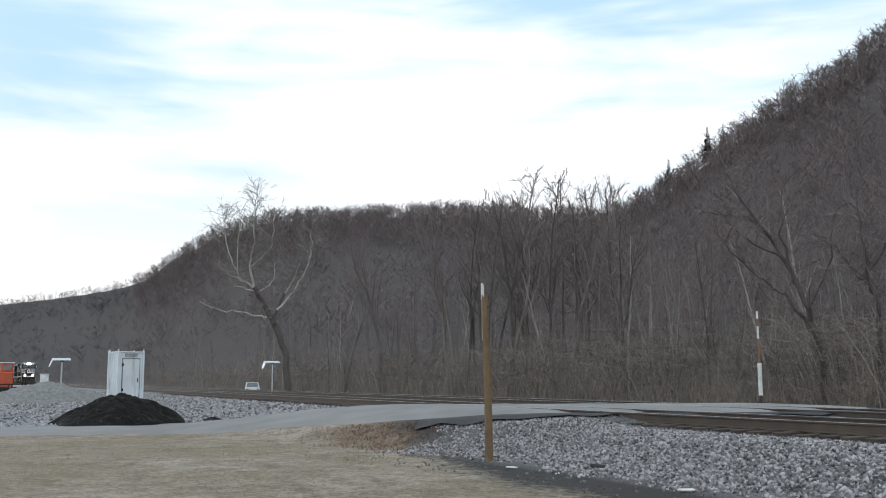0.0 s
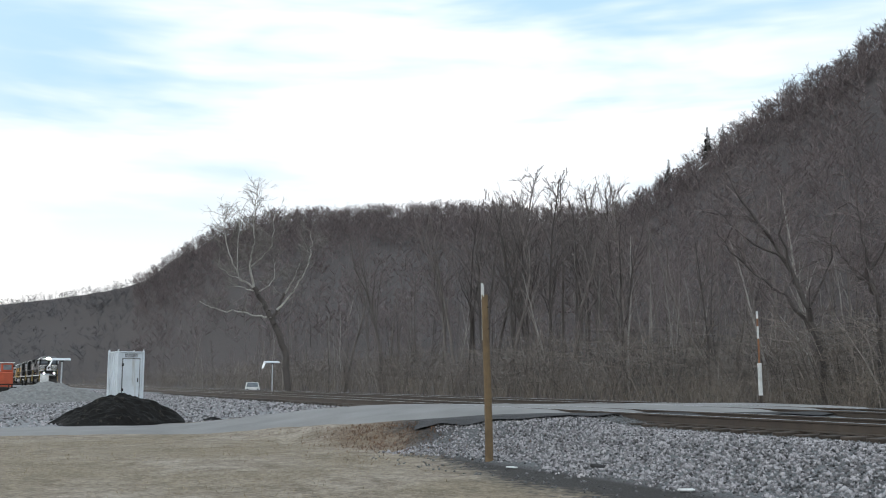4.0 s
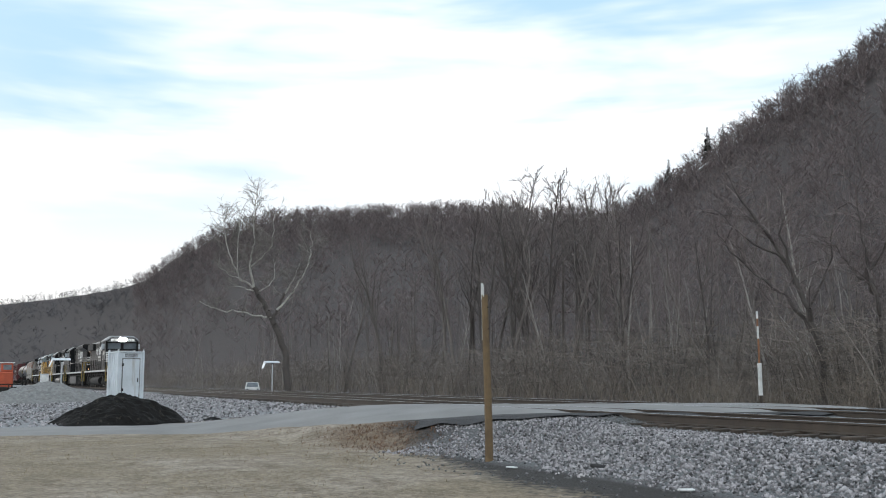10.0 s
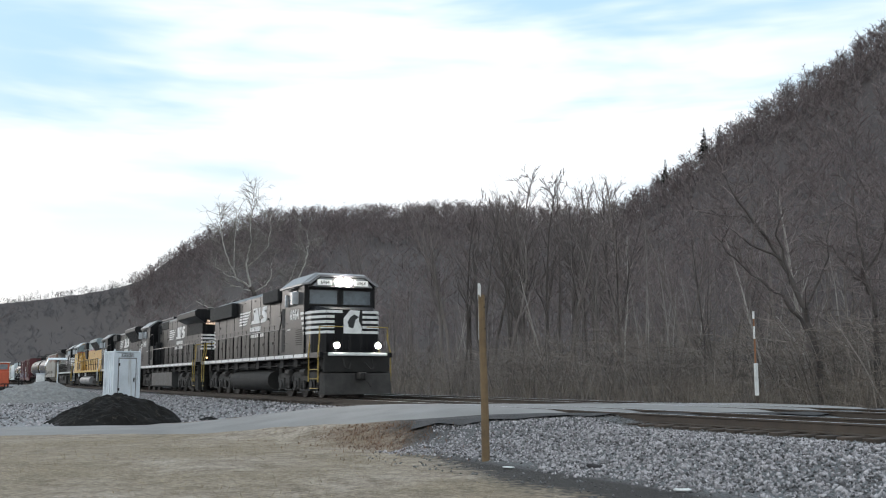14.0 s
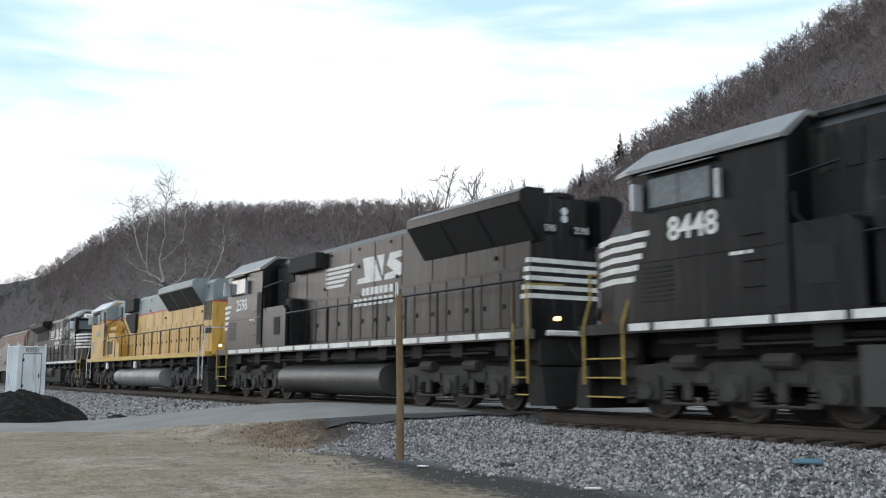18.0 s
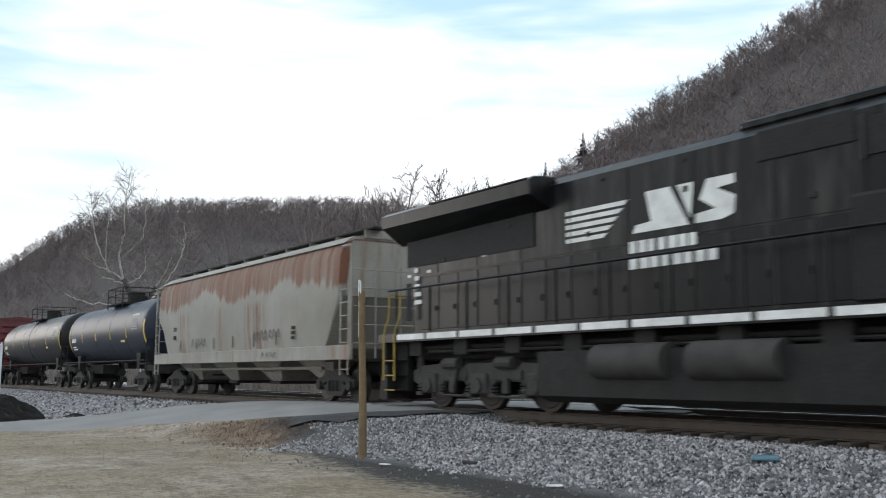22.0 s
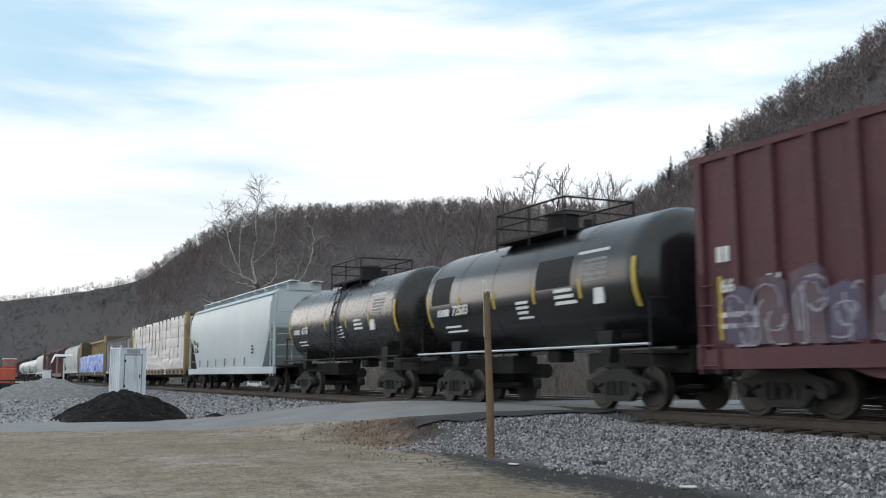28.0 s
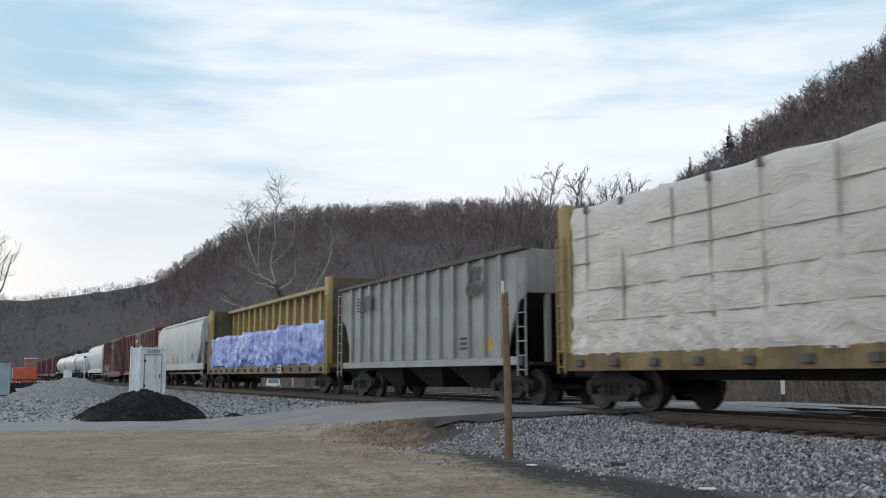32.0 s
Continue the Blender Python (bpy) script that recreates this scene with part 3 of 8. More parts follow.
def crown_template(k, w, low, wide, subs=3, twigs=1):
    """The crown of a bare tree one metre high: spreading branches and a rounded haze of fine twigs."""
    r = np.random.default_rng(300 + k)
    segs = []
    for m in range(9):
        q, t = m * 2.4 + r.normal(0, 0.4), r.uniform(low, 0.80)
        p = np.array([0, 0, t])
        e = np.array([math.cos(q), math.sin(q), 0]) * wide * r.uniform(0.45, 1.0) * (1.15 - 0.5 * t)
        e[2] = min(t + r.uniform(0.10, 0.32), 0.99)
        segs.append((p, e, 0.0055 * w, 0.0035 * w, 3))
        for _ in range(subs):
            s = p + (e - p) * r.uniform(0.25, 1)
            d = r.normal(0, 1, 3) * np.array([1, 1, 0.6]) + (e - p) * 3 + np.array([0, 0, 0.7])
            g = s + d / np.linalg.norm(d) * r.uniform(0.08, 0.17)
            segs.append((s, g, 0.0036 * w, 0.0022 * w, 3))
            for _ in range(twigs):
                d2 = d / np.linalg.norm(d) + r.normal(0, 0.6, 3)
                u = s + (g - s) * r.uniform(0.4, 1)
                segs.append((u, u + d2 / np.linalg.norm(d2) * r.uniform(0.05, 0.11), 0.0026 * w, 0.0013 * w, 3))
    v, f = tubes(segs, (2, 2, 2, 2))
    return np.array(v), np.array(f)


def stem_template(k, w):
    r = np.random.default_rng(700 + k)
    a, b = np.array([r.normal(0, 0.03), r.normal(0, 0.03), 0.5]), np.array([r.normal(0, 0.04), r.normal(0, 0.04), 0.9])
    v, f = tubes([(np.array([0, 0, -0.03]), a, 0.011 * w, 0.008 * w, 0), (a, b, 0.008 * w, 0.002 * w, 0)], (3,))
    return np.array(v), np.array(f)


def far_woods():
    """Thousands of bare trees: the slopes, the crest with sky between the stems, and the haze-tinted ridge down the
    valley.
    """
    slope = [crown_template(k, 2.1, 0.06, 0.36, 3, 1) for k in range(18)]
    close = [crown_template(k + 80, 1.15, 0.12, 0.34, 4, 3) for k in range(16)]
    crest = [crown_template(k + 40, 1.6, (0.02, 0.06, 0.12, 0.32)[k % 4], 0.36, 4, 2) for k in range(16)]
    stems, thin = [stem_template(k, 1.5) for k in range(6)], [stem_template(k + 9, 0.8) for k in range(6)]
    spots = []
    while len(spots) < 7000:
        az = rng.uniform(-7, 60) if len(spots) < 6100 else rng.uniform(8.5, 30)
        R = np.interp(az, RIDGE[:, 0], RIDGE[:, 1])
        lo = min(100 / max(math.sin(radians(az)), 0.08), R * 0.55)
        top = len(spots) < 800
        r = R * rng.uniform(0.98, 1.015) if top else R * rng.uniform(0.89, 0.99) if len(spots) < 2700 else R * rng.uniform(0.80, 0.995) if len(spots) >= 6100 else lo + (R * 0.985 - lo) * rng.uniform(0, 1) ** 0.75
        spots.append((-r * math.cos(radians(az)), EYE[1] + r * math.sin(radians(az)), r, az, top))
    xs, ys, rs, az, top = np.array(spots).T
    top = top > 0.5
    zs = on_mesh(xs, ys)
    size = np.where(top, rng.uniform(8.5, 13.0, len(xs)), rng.uniform(7, 13, len(xs)))
    size = size * np.where(top, 1 + 0.10 * np.sin(az * 4.3 + 1.1) + 0.07 * np.sin(az * 11.0), np.where(rs > 500, 1.15, 1.0))
    size = np.where((az < 11) & top, size * 0.8, size)
    turn = rng.uniform(0, 6.28, len(xs))
    rows = lambda pick: list(zip(xs[pick], ys[pick], zs[pick] - 0.2, size[pick], turn[pick]))
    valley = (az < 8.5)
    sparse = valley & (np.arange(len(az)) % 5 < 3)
    V, F = scatter(slope, rows(~top & ~valley & (rs >= 300)))
    v, f = scatter(close, rows(~top & ~valley & (rs < 300)))
    n = sum(len(q) for q in V)
    V, F = V + v, F + [q + n for q in f]
    mesh_from("hillside_woods", V, F, M_HAZE, "leafless grey-brown woods covering the hillsides", "woods")
    V, F = scatter(crest, rows(top & ~valley))
    mesh_from("crest_woods", V, F, M_HAZE, "row of bare trees along the crest against the sky", "woods")
    # far ridge: same trees, with the valley haze painted into their base colour
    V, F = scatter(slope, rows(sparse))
    mesh_from("valley_ridge_woods", V, F, M_RIDGEHAZE, "far ridge woods down the valley with bluish haze in their colour", "woods")
    V, F = scatter(stems, rows(top))
    v, f = scatter(thin, rows(~top & ~valley))
    n = sum(len(q) for q in V)
    mesh_from("woodland_stems", V + v, F + [q + n for q in f], M_STEMS, "slim grey stems of the hillside trees", "woods")


def clothe(path, r, per, size, start=2):
    """Fine branches and twigs along a limb."""
    out = []
    for p in path[start:]:
        for _ in range(per):
            d = r.normal(0, 1, 3) * np.array([1, 0.8, 0.5]) + np.array([0, 0, 0.9])
            d = d / np.linalg.norm(d)
            q = p + d * r.uniform(0.5, 1.2) * size
            out.append((p, q, 0.022 * size, 0.012 * size, 2))
            for _ in range(4):
                e = d + r.normal(0, 0.5, 3)
                e = e / np.linalg.norm(e)
                s = p + (q - p) * r.uniform(0.3, 1)
                w = s + e * r.uniform(0.3, 0.8) * size
                out.append((s, w, 0.012 * size, 0.006 * size, 3))
                for _ in range(3):
                    g = e + r.normal(0, 0.6, 3)
                    u = s + (w - s) * r.uniform(0.4, 1)
                    out.append((u, u + g / np.linalg.norm(g) * r.uniform(0.2, 0.45) * size, 0.008 * size, 0.003 * size, 4))
    return out


def limb_path(pts, r0, r1, lv, r):
    """A bent limb through way points, thinning to its tip."""
    out = []
    P = [np.array(p, float) for p in pts]
    fine = []
    for a, b in zip(P, P[1:]):
        for k in range(4):
            fine.append(a + (b - a) * k / 4 + r.normal(0, 0.08, 3))
    fine.append(P[-1])
    n = len(fine) - 1
    for i in range(n):
        out.append((fine[i], fine[i + 1], r0 + (r1 - r0) * i / n, r0 + (r1 - r0) * (i + 1) / n, lv))
    return out, fine


def leaning_tree(seed, az, across, limbs, label):
    """A dark old tree at the edge of the wood, leaning out over the bank; limbs in metres across the view and up."""
    r = np.random.default_rng(seed)
    thick, fine = [], []
    for pts, r0 in limbs:
        s, f = limb_path([(a, r.normal(0, 0.5) if i else 0.0, b) for i, (a, b) in enumerate(pts)], r0, 0.03, 1, r)
        thick += s
        fine += clothe(f, r, 3, 1.5, 3)
    x, y = -across / math.tan(radians(az)), across + EYE[1]
    t = tree_thing("old_tree", thick + fine, M_DARKBARK, M_TWIG, label)
    t["group"] = "dark old trees"
    t.matrix_basis = pose(x, y, float(ground_z(np.array(x), np.array(y))) - 0.1, 0, 0, 90 - az)


def skyline_trees():
    """Tall trees on the bank that stand above the crest behind them, and dark old trees among them."""
    tall, high = [], []
    for k in range(6):
        segs = grow(500 + k, 14, 4, 0.40, first=0.45, thick=0.011, kids=(3, 6)) if k % 2 else pole_tree(560 + k, 17, 0.35, 0.24, 0.0085, 20, 2.4)
        tall.append(tree_thing("old_tree", segs, M_DARKBARK if k < 2 else M_BARK, M_SKYTWIG, "tall bare tree whose top stands above the crest"))
        tall[-1]["group"] = "tall trees on the bank"
        high.append(max(s[1][2] for s in segs))
    first = {}
    spots = [(29.0 + 0.31 * q + 0.2 * math.sin(q * 5.1), 112 + 9 * (q % 3), 10.9 + 0.9 * ((q * 7) % 5) / 4 + (0.35 if q in (1, 2, 12, 16) else 0), q % 6) for q in range(26)]
    spots += [(26.2 + 0.55 * q, 126, 10.2 + 0.2 * q, (q + 3) % 6) for q in range(5)] + [(36.2, 106, 11.5, 1), (37.3, 92, 11.6, 4), (40.5, 96, 10.6, 3), (43.2, 88, 9.9, 2), (20.5, 130, 8.6, 3), (23.0, 128, 9.3, 5)]
    for az, dist, elev, k in spots:
        x, y = -dist * math.cos(radians(az)), EYE[1] + dist * math.sin(radians(az))
        z = float(ground_z(np.array(x), np.array(y))) - 0.1
        s = (math.tan(radians(elev)) * dist + EYE[2] - z) / high[k]
        if k in first:
            s = s / first[k]
            copy_thing(tall[k], pose(x, y, z, 0, 0, az * 77) @ Matrix.Diagonal((s, s, s, 1)))
        else:
            tall[k].matrix_basis = pose(x, y, z, 0, 0, az * 77) @ Matrix.Diagonal((s, s, s, 1))
            first[k] = s
    leaning_tree(61, 47.6, 44, [([(0.4, 0), (0, 4.2), (-0.5, 6.8), (-2.0, 10.0), (-3.8, 12.8), (-4.6, 14.5)], 0.24), ([(0.1, 4.4), (-1.6, 7.0), (-3.8, 9.0), (-5.2, 10.8)], 0.14),
                               ([(-1.0, 7.8), (-1.6, 10.5), (-1.5, 13.5)], 0.10), ([(-0.4, 6.2), (0.8, 8.5), (1.4, 12.0)], 0.09), ([(-1.6, 9.2), (-3.6, 10.4), (-5.4, 12.4)], 0.08)], "dark old tree leaning out from the wooded bank")
    leaning_tree(62, 50.8, 44, [([(0.1, 0), (0, 4.8), (-0.1, 6.6), (-0.6, 9.0), (-0.7, 12.5)], 0.20), ([(0, 6.4), (-0.6, 9.0 - 1.6), (-1.4, 8.2), (-1.9, 9.4)], 0.13), ([(-0.3, 8.0), (0.8, 10.0), (1.2, 12.0)], 0.08)], "crooked dark old tree at the edge of the wood")
    leaning_tree(63, 36.9, 50, [([(0, 0), (0.1, 5), (-0.1, 10), (0.2, 15.5)], 0.20), ([(0, 6), (0.9, 9.5), (1.0, 13.5)], 0.10), ([(0, 8), (-0.9, 11), (-1.0, 14.5)], 0.09)], "tall dark old tree at the edge of the wood")


def brush():
    temps = []
    for k in range(8):
        v, f = [], []
        for j in range(6):
            lx, ly = rng.normal(0, 0.34, 2)
            stem = [(np.zeros(3), np.array([lx * 0.5, ly * 0.5, 0.55]), 0.006, 0.004, 0), (np.array([lx * 0.5, ly * 0.5, 0.55]), np.array([lx, ly, 1.0]), 0.004, 0.0015, 0)]
            for _ in range(8):
                t = rng.uniform(0.25, 0.95)
                p = np.array([lx * t, ly * t, t])
                stem.append((p, p + np.array([rng.normal(0, 0.19), rng.normal(0, 0.19), rng.uniform(-0.02, 0.20)]), 0.0026, 0.0012, 0))
            vv, ff = tubes(stem, (2, 2))
            off = len(v)
            dx, dy = rng.normal(0, 0.22, 2)
            v += [(p[0] + dx, p[1] + dy, p[2]) for p in vv]
            f += [tuple(i + off for i in q) for q in ff]
        temps.append((np.array(v), np.array(f)))
    for name, mat, n, lo, hi, near, label in (("undergrowth", M_BRUSH, 1000, 0.9, 2.6, 37, "tangled dry brush below the trees"), ("saplings", M_SAPLING, 1350, 2.5, 6.5, 42, "thicket of grey-brown saplings below the trees")):
        places = []
        while len(places) < n:
            az = radians(rng.uniform(2.5, 68))
            across = near + 45 * rng.uniform(0, 1) ** 1.5
            x, y = -across / math.tan(az), across + EYE[1]
            if x > -560:
                places.append((x, y))
        X, Y = np.array(places).T
        Z = ground_z(X, Y)
        V, F = scatter(temps, [(x, y, z - 0.05, rng.uniform(lo, hi), rng.uniform(0, 6.28)) for x, y, z in zip(X, Y, Z)])
        mesh_from(name, V, F, mat, label, "undergrowth")


plant_near()
skyline_trees()
far_woods()
brush()


# ---- train ----
def spot(t):
    """How far the train has rolled at t seconds."""
    u = t - 19
    return 15.606 * u + 0.0197 * u * u - 0.000373 * u ** 3


TRAIN = []
M_UPY = surface("armour_yellow_paint", (0.58, 0.35, 0.075), (0.40, 0.225, 0.045), 0.5, 0, 0.8, 14, 0.7, 0.05, 0.36, (0.20, 0.125, 0.05))
M_UPG = surface("harbour_grey_paint", (0.20, 0.245, 0.26), (0.14, 0.17, 0.18), 0.5, 0, 0.8, 14, 0.6, 0.05, 0.2, (0.09, 0.1, 0.1))
M_REDLINE = flat("red_line_paint", (0.42, 0.03, 0.03))
M_HOODDIRTY = surface("sooty_black_hood", (0.010, 0.010, 0.011), (0.004, 0.004, 0.0045), 0.30, 0, 0.7, 12, 0.7, 0.0, 0.42, (0.052, 0.049, 0.046))
for sheen in (M_HOODDIRTY, M_BLACKPAINT):
    sheen.node_tree.nodes["Principled BSDF"].inputs["Specular IOR Level"].default_value = 0.17
# black of grilles and frames, also laid as flat sheets for shaded openings
M_GRILLE = surface("black_grille_and_shade", (0.006, 0.006, 0.007), (0.003, 0.003, 0.003), 0.8, 0, 3, 30, 0.5, 0.1)
# pale grey base paints the sky's sheen onto dark cab roofs
M_ROOFSHEEN = surface("cab_roof_with_painted_sheen", (0.20, 0.20, 0.205), (0.09, 0.09, 0.093), 0.33, 0.1, 1.2, 14, 0.8, 0.03)
M_TANKGREY = surface("grey_fuel_tank", (0.24, 0.24, 0.245), (0.12, 0.12, 0.12), 0.55, 0, 1, 15, 0.6, 0.1, 0.3, (0.06, 0.055, 0.05))
M_TANKMID = surface("dull_dark_tank", (0.062, 0.061, 0.06), (0.03, 0.029, 0.028), 0.5, 0, 1, 15, 0.6, 0.1, 0.3, (0.035, 0.032, 0.03))
M_FRAMEGREY = surface("dusty_truck_frame", (0.050, 0.046, 0.043), (0.011, 0.010, 0.0095), 0.85, 0, 2.5, 22, 0.8, 0.3)
M_CARFRAME = surface("grimy_car_truck", (0.025, 0.022, 0.020), (0.008, 0.0075, 0.007), 0.85, 0, 2.5, 22, 0.8, 0.3)
M_WHEEL = surface("dark_wheel_steel", (0.06, 0.052, 0.047), (0.022, 0.02, 0.019), 0.6, 0.5, 3, 25, 0.6, 0.1)
M_LAMP = glow("headlight_lens", (1.0, 0.92, 0.84), 220)
M_AMBER = glow("lit_number_board", (1.0, 0.55, 0.25), 0.45)
M_CREAM = glow("pale_number_board", (0.95, 0.95, 0.75), 0.12)
M_WHITELAMP = glow("white_marker_lamp", (1.0, 0.95, 0.9), 6.0)
M_MARKER = glow("marker_lamp", (1.0, 0.45, 0.12), 2.5)
M_BLACKINK = flat("black_lettering", (0.015, 0.015, 0.016))
M_WHITEINK = flat("white_lettering", (0.72, 0.72, 0.71))
# dark brown for the shade inside louvres and the side box, also for rails
M_DARKLOUVRE = surface("brown_rail_and_louvre_shade", (0.075, 0.055, 0.03), (0.03, 0.024, 0.016), 0.7, 0, 2, 20, 0.6, 0.1)
M_RAILYELLOW = surface("grimy_yellow_rail", (0.44, 0.31, 0.05), (0.16, 0.115, 0.035), 0.6, 0, 4, 30, 0.7, 0.03)
M_BOXTANK = surface("dusty_box_tank", (0.042, 0.042, 0.042), (0.022, 0.022, 0.0215), 0.6, 0, 1, 15, 0.6, 0.1, 0.35, (0.03, 0.028, 0.026))
M_DARKPANE = surface("dark_cab_glass", (0.03, 0.034, 0.038), (0.015, 0.017, 0.02), 0.08, 0, 1, 10, 0.3, 0)


def bars(bm, x0, z0, w, h, n, y, sd, rnd):
    """A row of short bars in place of writing that cannot be read."""
    step_ = w / n
    for i in range(n):
        a = x0 + i * step_ + step_ * 0.08
        box(bm, a, a + step_ * (0.6 + 0.25 * rnd.random()), min(y, y + sd * 0.006), max(y, y + sd * 0.006), z0, z0 + h)


def on_side(x, y, z, sd):
    return pose(x, y, z, 90, 0, 180 if sd > 0 else 0)


# running gear, built once and shared
def wheelset_mesh(r, gauge=0.76):
    bm = bmesh.new()
    rod(bm, (0, -1.02, r), (0, 1.02, r), 0.085, 8)
    for s in (-1, 1):
        rod(bm, (0, s * (gauge - 0.045), r), (0, s * (gauge + 0.085), r), r, 28)
        rod(bm, (0, s * (gauge - 0.075), r), (0, s * (gauge - 0.045), r), r + 0.027, 28)
        rod(bm, (0, s * (gauge + 0.085), r), (0, s * (gauge + 0.10), r), r * 0.86, 24, r * 0.80)
        rod(bm, (0, s * (gauge + 0.10), r), (0, s * (gauge + 0.15), r), r * 0.30, 12)
    return bm


def car_frame_mesh(s):
    bm = bmesh.new()
    y0, y1 = sorted((s * 0.94, s * 1.10))
    side(bm, [(-1.12, 0.42), (-1.12, 0.62), (-0.62, 0.74), (-0.42, 0.86), (0.42, 0.86), (0.62, 0.74), (1.12, 0.62), (1.12, 0.42), (0.78, 0.42), (0.60, 0.56), (0.46, 0.60), (-0.46, 0.60), (-0.60, 0.56), (-0.78, 0.42)], y0, y1)
    side(bm, [(-0.72, 0.45), (-0.52, 0.50), (-0.34, 0.30), (0.34, 0.30), (0.52, 0.50), (0.72, 0.45), (0.42, 0.18), (-0.42, 0.18)], y0, y1)
    for x in (-0.44, 0.44):
        box(bm, x - 0.06, x + 0.06, y0, y1, 0.28, 0.62)
    for x in (-0.9, 0.9):
        rod(bm, (x, s * 0.93, 0.46), (x, s * 1.17, 0.46), 0.13, 10)
    for x in (-0.25, 0, 0.25):
        rod(bm, (x, s * 1.02, 0.31), (x, s * 1.02, 0.60), 0.085, 8)
    return bm


def loco_frame_mesh(s):
    bm = bmesh.new()
    y0, y1 = sorted((s * 0.98, s * 1.16))
    top = [(-2.75, 0.62), (-2.75, 0.86), (-2.35, 0.98), (-1.55, 1.02), (-1.25, 0.92), (-0.75, 0.92), (-0.45, 1.02), (0.45, 1.02), (0.75, 0.92), (1.25, 0.92), (1.55, 1.02), (2.35, 0.98), (2.75, 0.86), (2.75, 0.62)]
    low = [(2.45, 0.50), (1.62, 0.52), (1.42, 0.62), (0.62, 0.62), (0.40, 0.50), (-0.40, 0.50), (-0.62, 0.62), (-1.42, 0.62), (-1.62, 0.52), (-2.45, 0.50)]
    side(bm, top + low, y0, y1)
    for x in (-2.0, 0, 2.0):
        box(bm, x - 0.30, x + 0.30, min(s * 1.02, s * 1.24), max(s * 1.02, s * 1.24), 0.34, 0.80, bev=0.03)
        rod(bm, (x, s * 1.2, 0.53), (x, s * 1.30, 0.53), 0.17, 12)
        side(bm, [(x - 0.42, 0.30), (x - 0.30, 0.70), (x - 0.22, 0.70), (x - 0.30, 0.30)], y0, y1)
        side(bm, [(x + 0.42, 0.30), (x + 0.30, 0.70), (x + 0.22, 0.70), (x + 0.30, 0.30)], y0, y1)
    for x in (-1.0, 1.0):
        rod(bm, (x - 0.28, s * 1.22, 1.02), (x + 0.28, s * 1.22, 1.02), 0.13, 10)
        box(bm, x - 0.5, x + 0.5, min(s * 1.14, s * 1.2), max(s * 1.14, s * 1.2), 0.66, 0.86)
    for x in (-2.5, 2.5):
        rod(bm, (x, s * 1.1, 0.80), (x, s * 1.1, 1.25), 0.10, 10)
    for x in (-2.0, 0, 2.0):
        for d in (-0.46, 0.46):
            for z in (0.40, 0.47, 0.54):
                rod(bm, (x + d, s * 1.10, z), (x + d, s * 1.10, z + 0.045), 0.105, 8)
            box(bm, x + d - 0.12, x + d + 0.12, min(s * 1.0, s * 1.2), max(s * 1.0, s * 1.2), 0.28, 0.37)
    for x in (-1.0, 1.0):
        box(bm, x - 0.10, x + 0.10, min(s * 1.16, s * 1.26), max(s * 1.16, s * 1.26), 0.36, 0.70, bev=0.02)
        rod(bm, (x - 0.45, s * 1.2, 0.30), (x + 0.45, s * 1.2, 0.30), 0.03, 6)
    rod(bm, (-0.9, s * 1.24, 0.52), (-0.75, s * 1.24, 1.05), 0.05, 8)
    return bm


def stock(name, bm, mat):
    me = bpy.data.meshes.new(name)
    bm.to_mesh(me)
    bm.free()
    me.materials.append(mat)
    return me


CAR_WHEELS, LOCO_WHEELS = stock("wheelset", wheelset_mesh(0.46), M_WHEEL), stock("wheelset", wheelset_mesh(0.52), M_WHEEL)
CAR_SIDE = {s: stock("side_frame", car_frame_mesh(s), M_CARFRAME) for s in (-1, 1)}
LOCO_SIDE = {s: stock("side_frame", loco_frame_mesh(s), M_FRAMEGREY) for s in (-1, 1)}
BOLSTER = stock("bolster", one(-0.22, 0.22, -1.05, 1.05, 0.52, 0.92, bev=0.03), M_UNDER)
LOCO_BOLSTER = stock("bolster", one(-2.5, 2.5, -0.62, 0.62, 0.62, 1.3, bev=0.05), M_UNDER)


def coupler_mesh():
    bm = one(-0.1, 0.45, -0.10, 0.10, 0.74, 0.96, bev=0.02)
    box(bm, 0.40, 0.64, -0.17, 0.14, 0.70, 1.0, bev=0.05)
    box(bm, 0.60, 0.76, -0.17, -0.02, 0.72, 0.98, bev=0.04)
    rod(bm, (0.35, 0.16, 0.80), (0.75, 0.26, 0.45), 0.03, 6)
    return bm


COUPLER = stock("coupler", coupler_mesh(), M_UNDER)


def placed(name, me, m, parent):
    ob = new(name, me)
    ob.parent = parent
    ob.matrix_basis = m
    return ob


def gear(root, centres, axles, wheels, sides, bolster):
    for c in centres:
        for s in (-1, 1):
            placed("side_frame", sides[s], pose(c, 0, 0), root)
        placed("bolster", bolster, pose(c, 0, 0), root)
        for a in axles:
            placed("wheelset", wheels, pose(c + a, 0, 0), root)


def couplers(root, half):
    placed("coupler", COUPLER, pose(half - 0.72, 0, 0), root)
    placed("coupler", COUPLER, pose(-half + 0.72, 0, 0, 0, 0, 180), root)


def loft(stations):
    bm = bmesh.new()
    rings = [[bm.verts.new(p) for p in st] for st in stations]
    n = len(rings[0])
    for a, b in zip(rings, rings[1:]):
        for i in range(n):
            j = (i + 1) % n
            bm.faces.new((a[i], a[j], b[j], b[i]))
    bm.faces.new(rings[0][::-1])
    bm.faces.new(rings[-1])
    bmesh.ops.recalc_face_normals(bm, faces=bm.faces)
    return bm


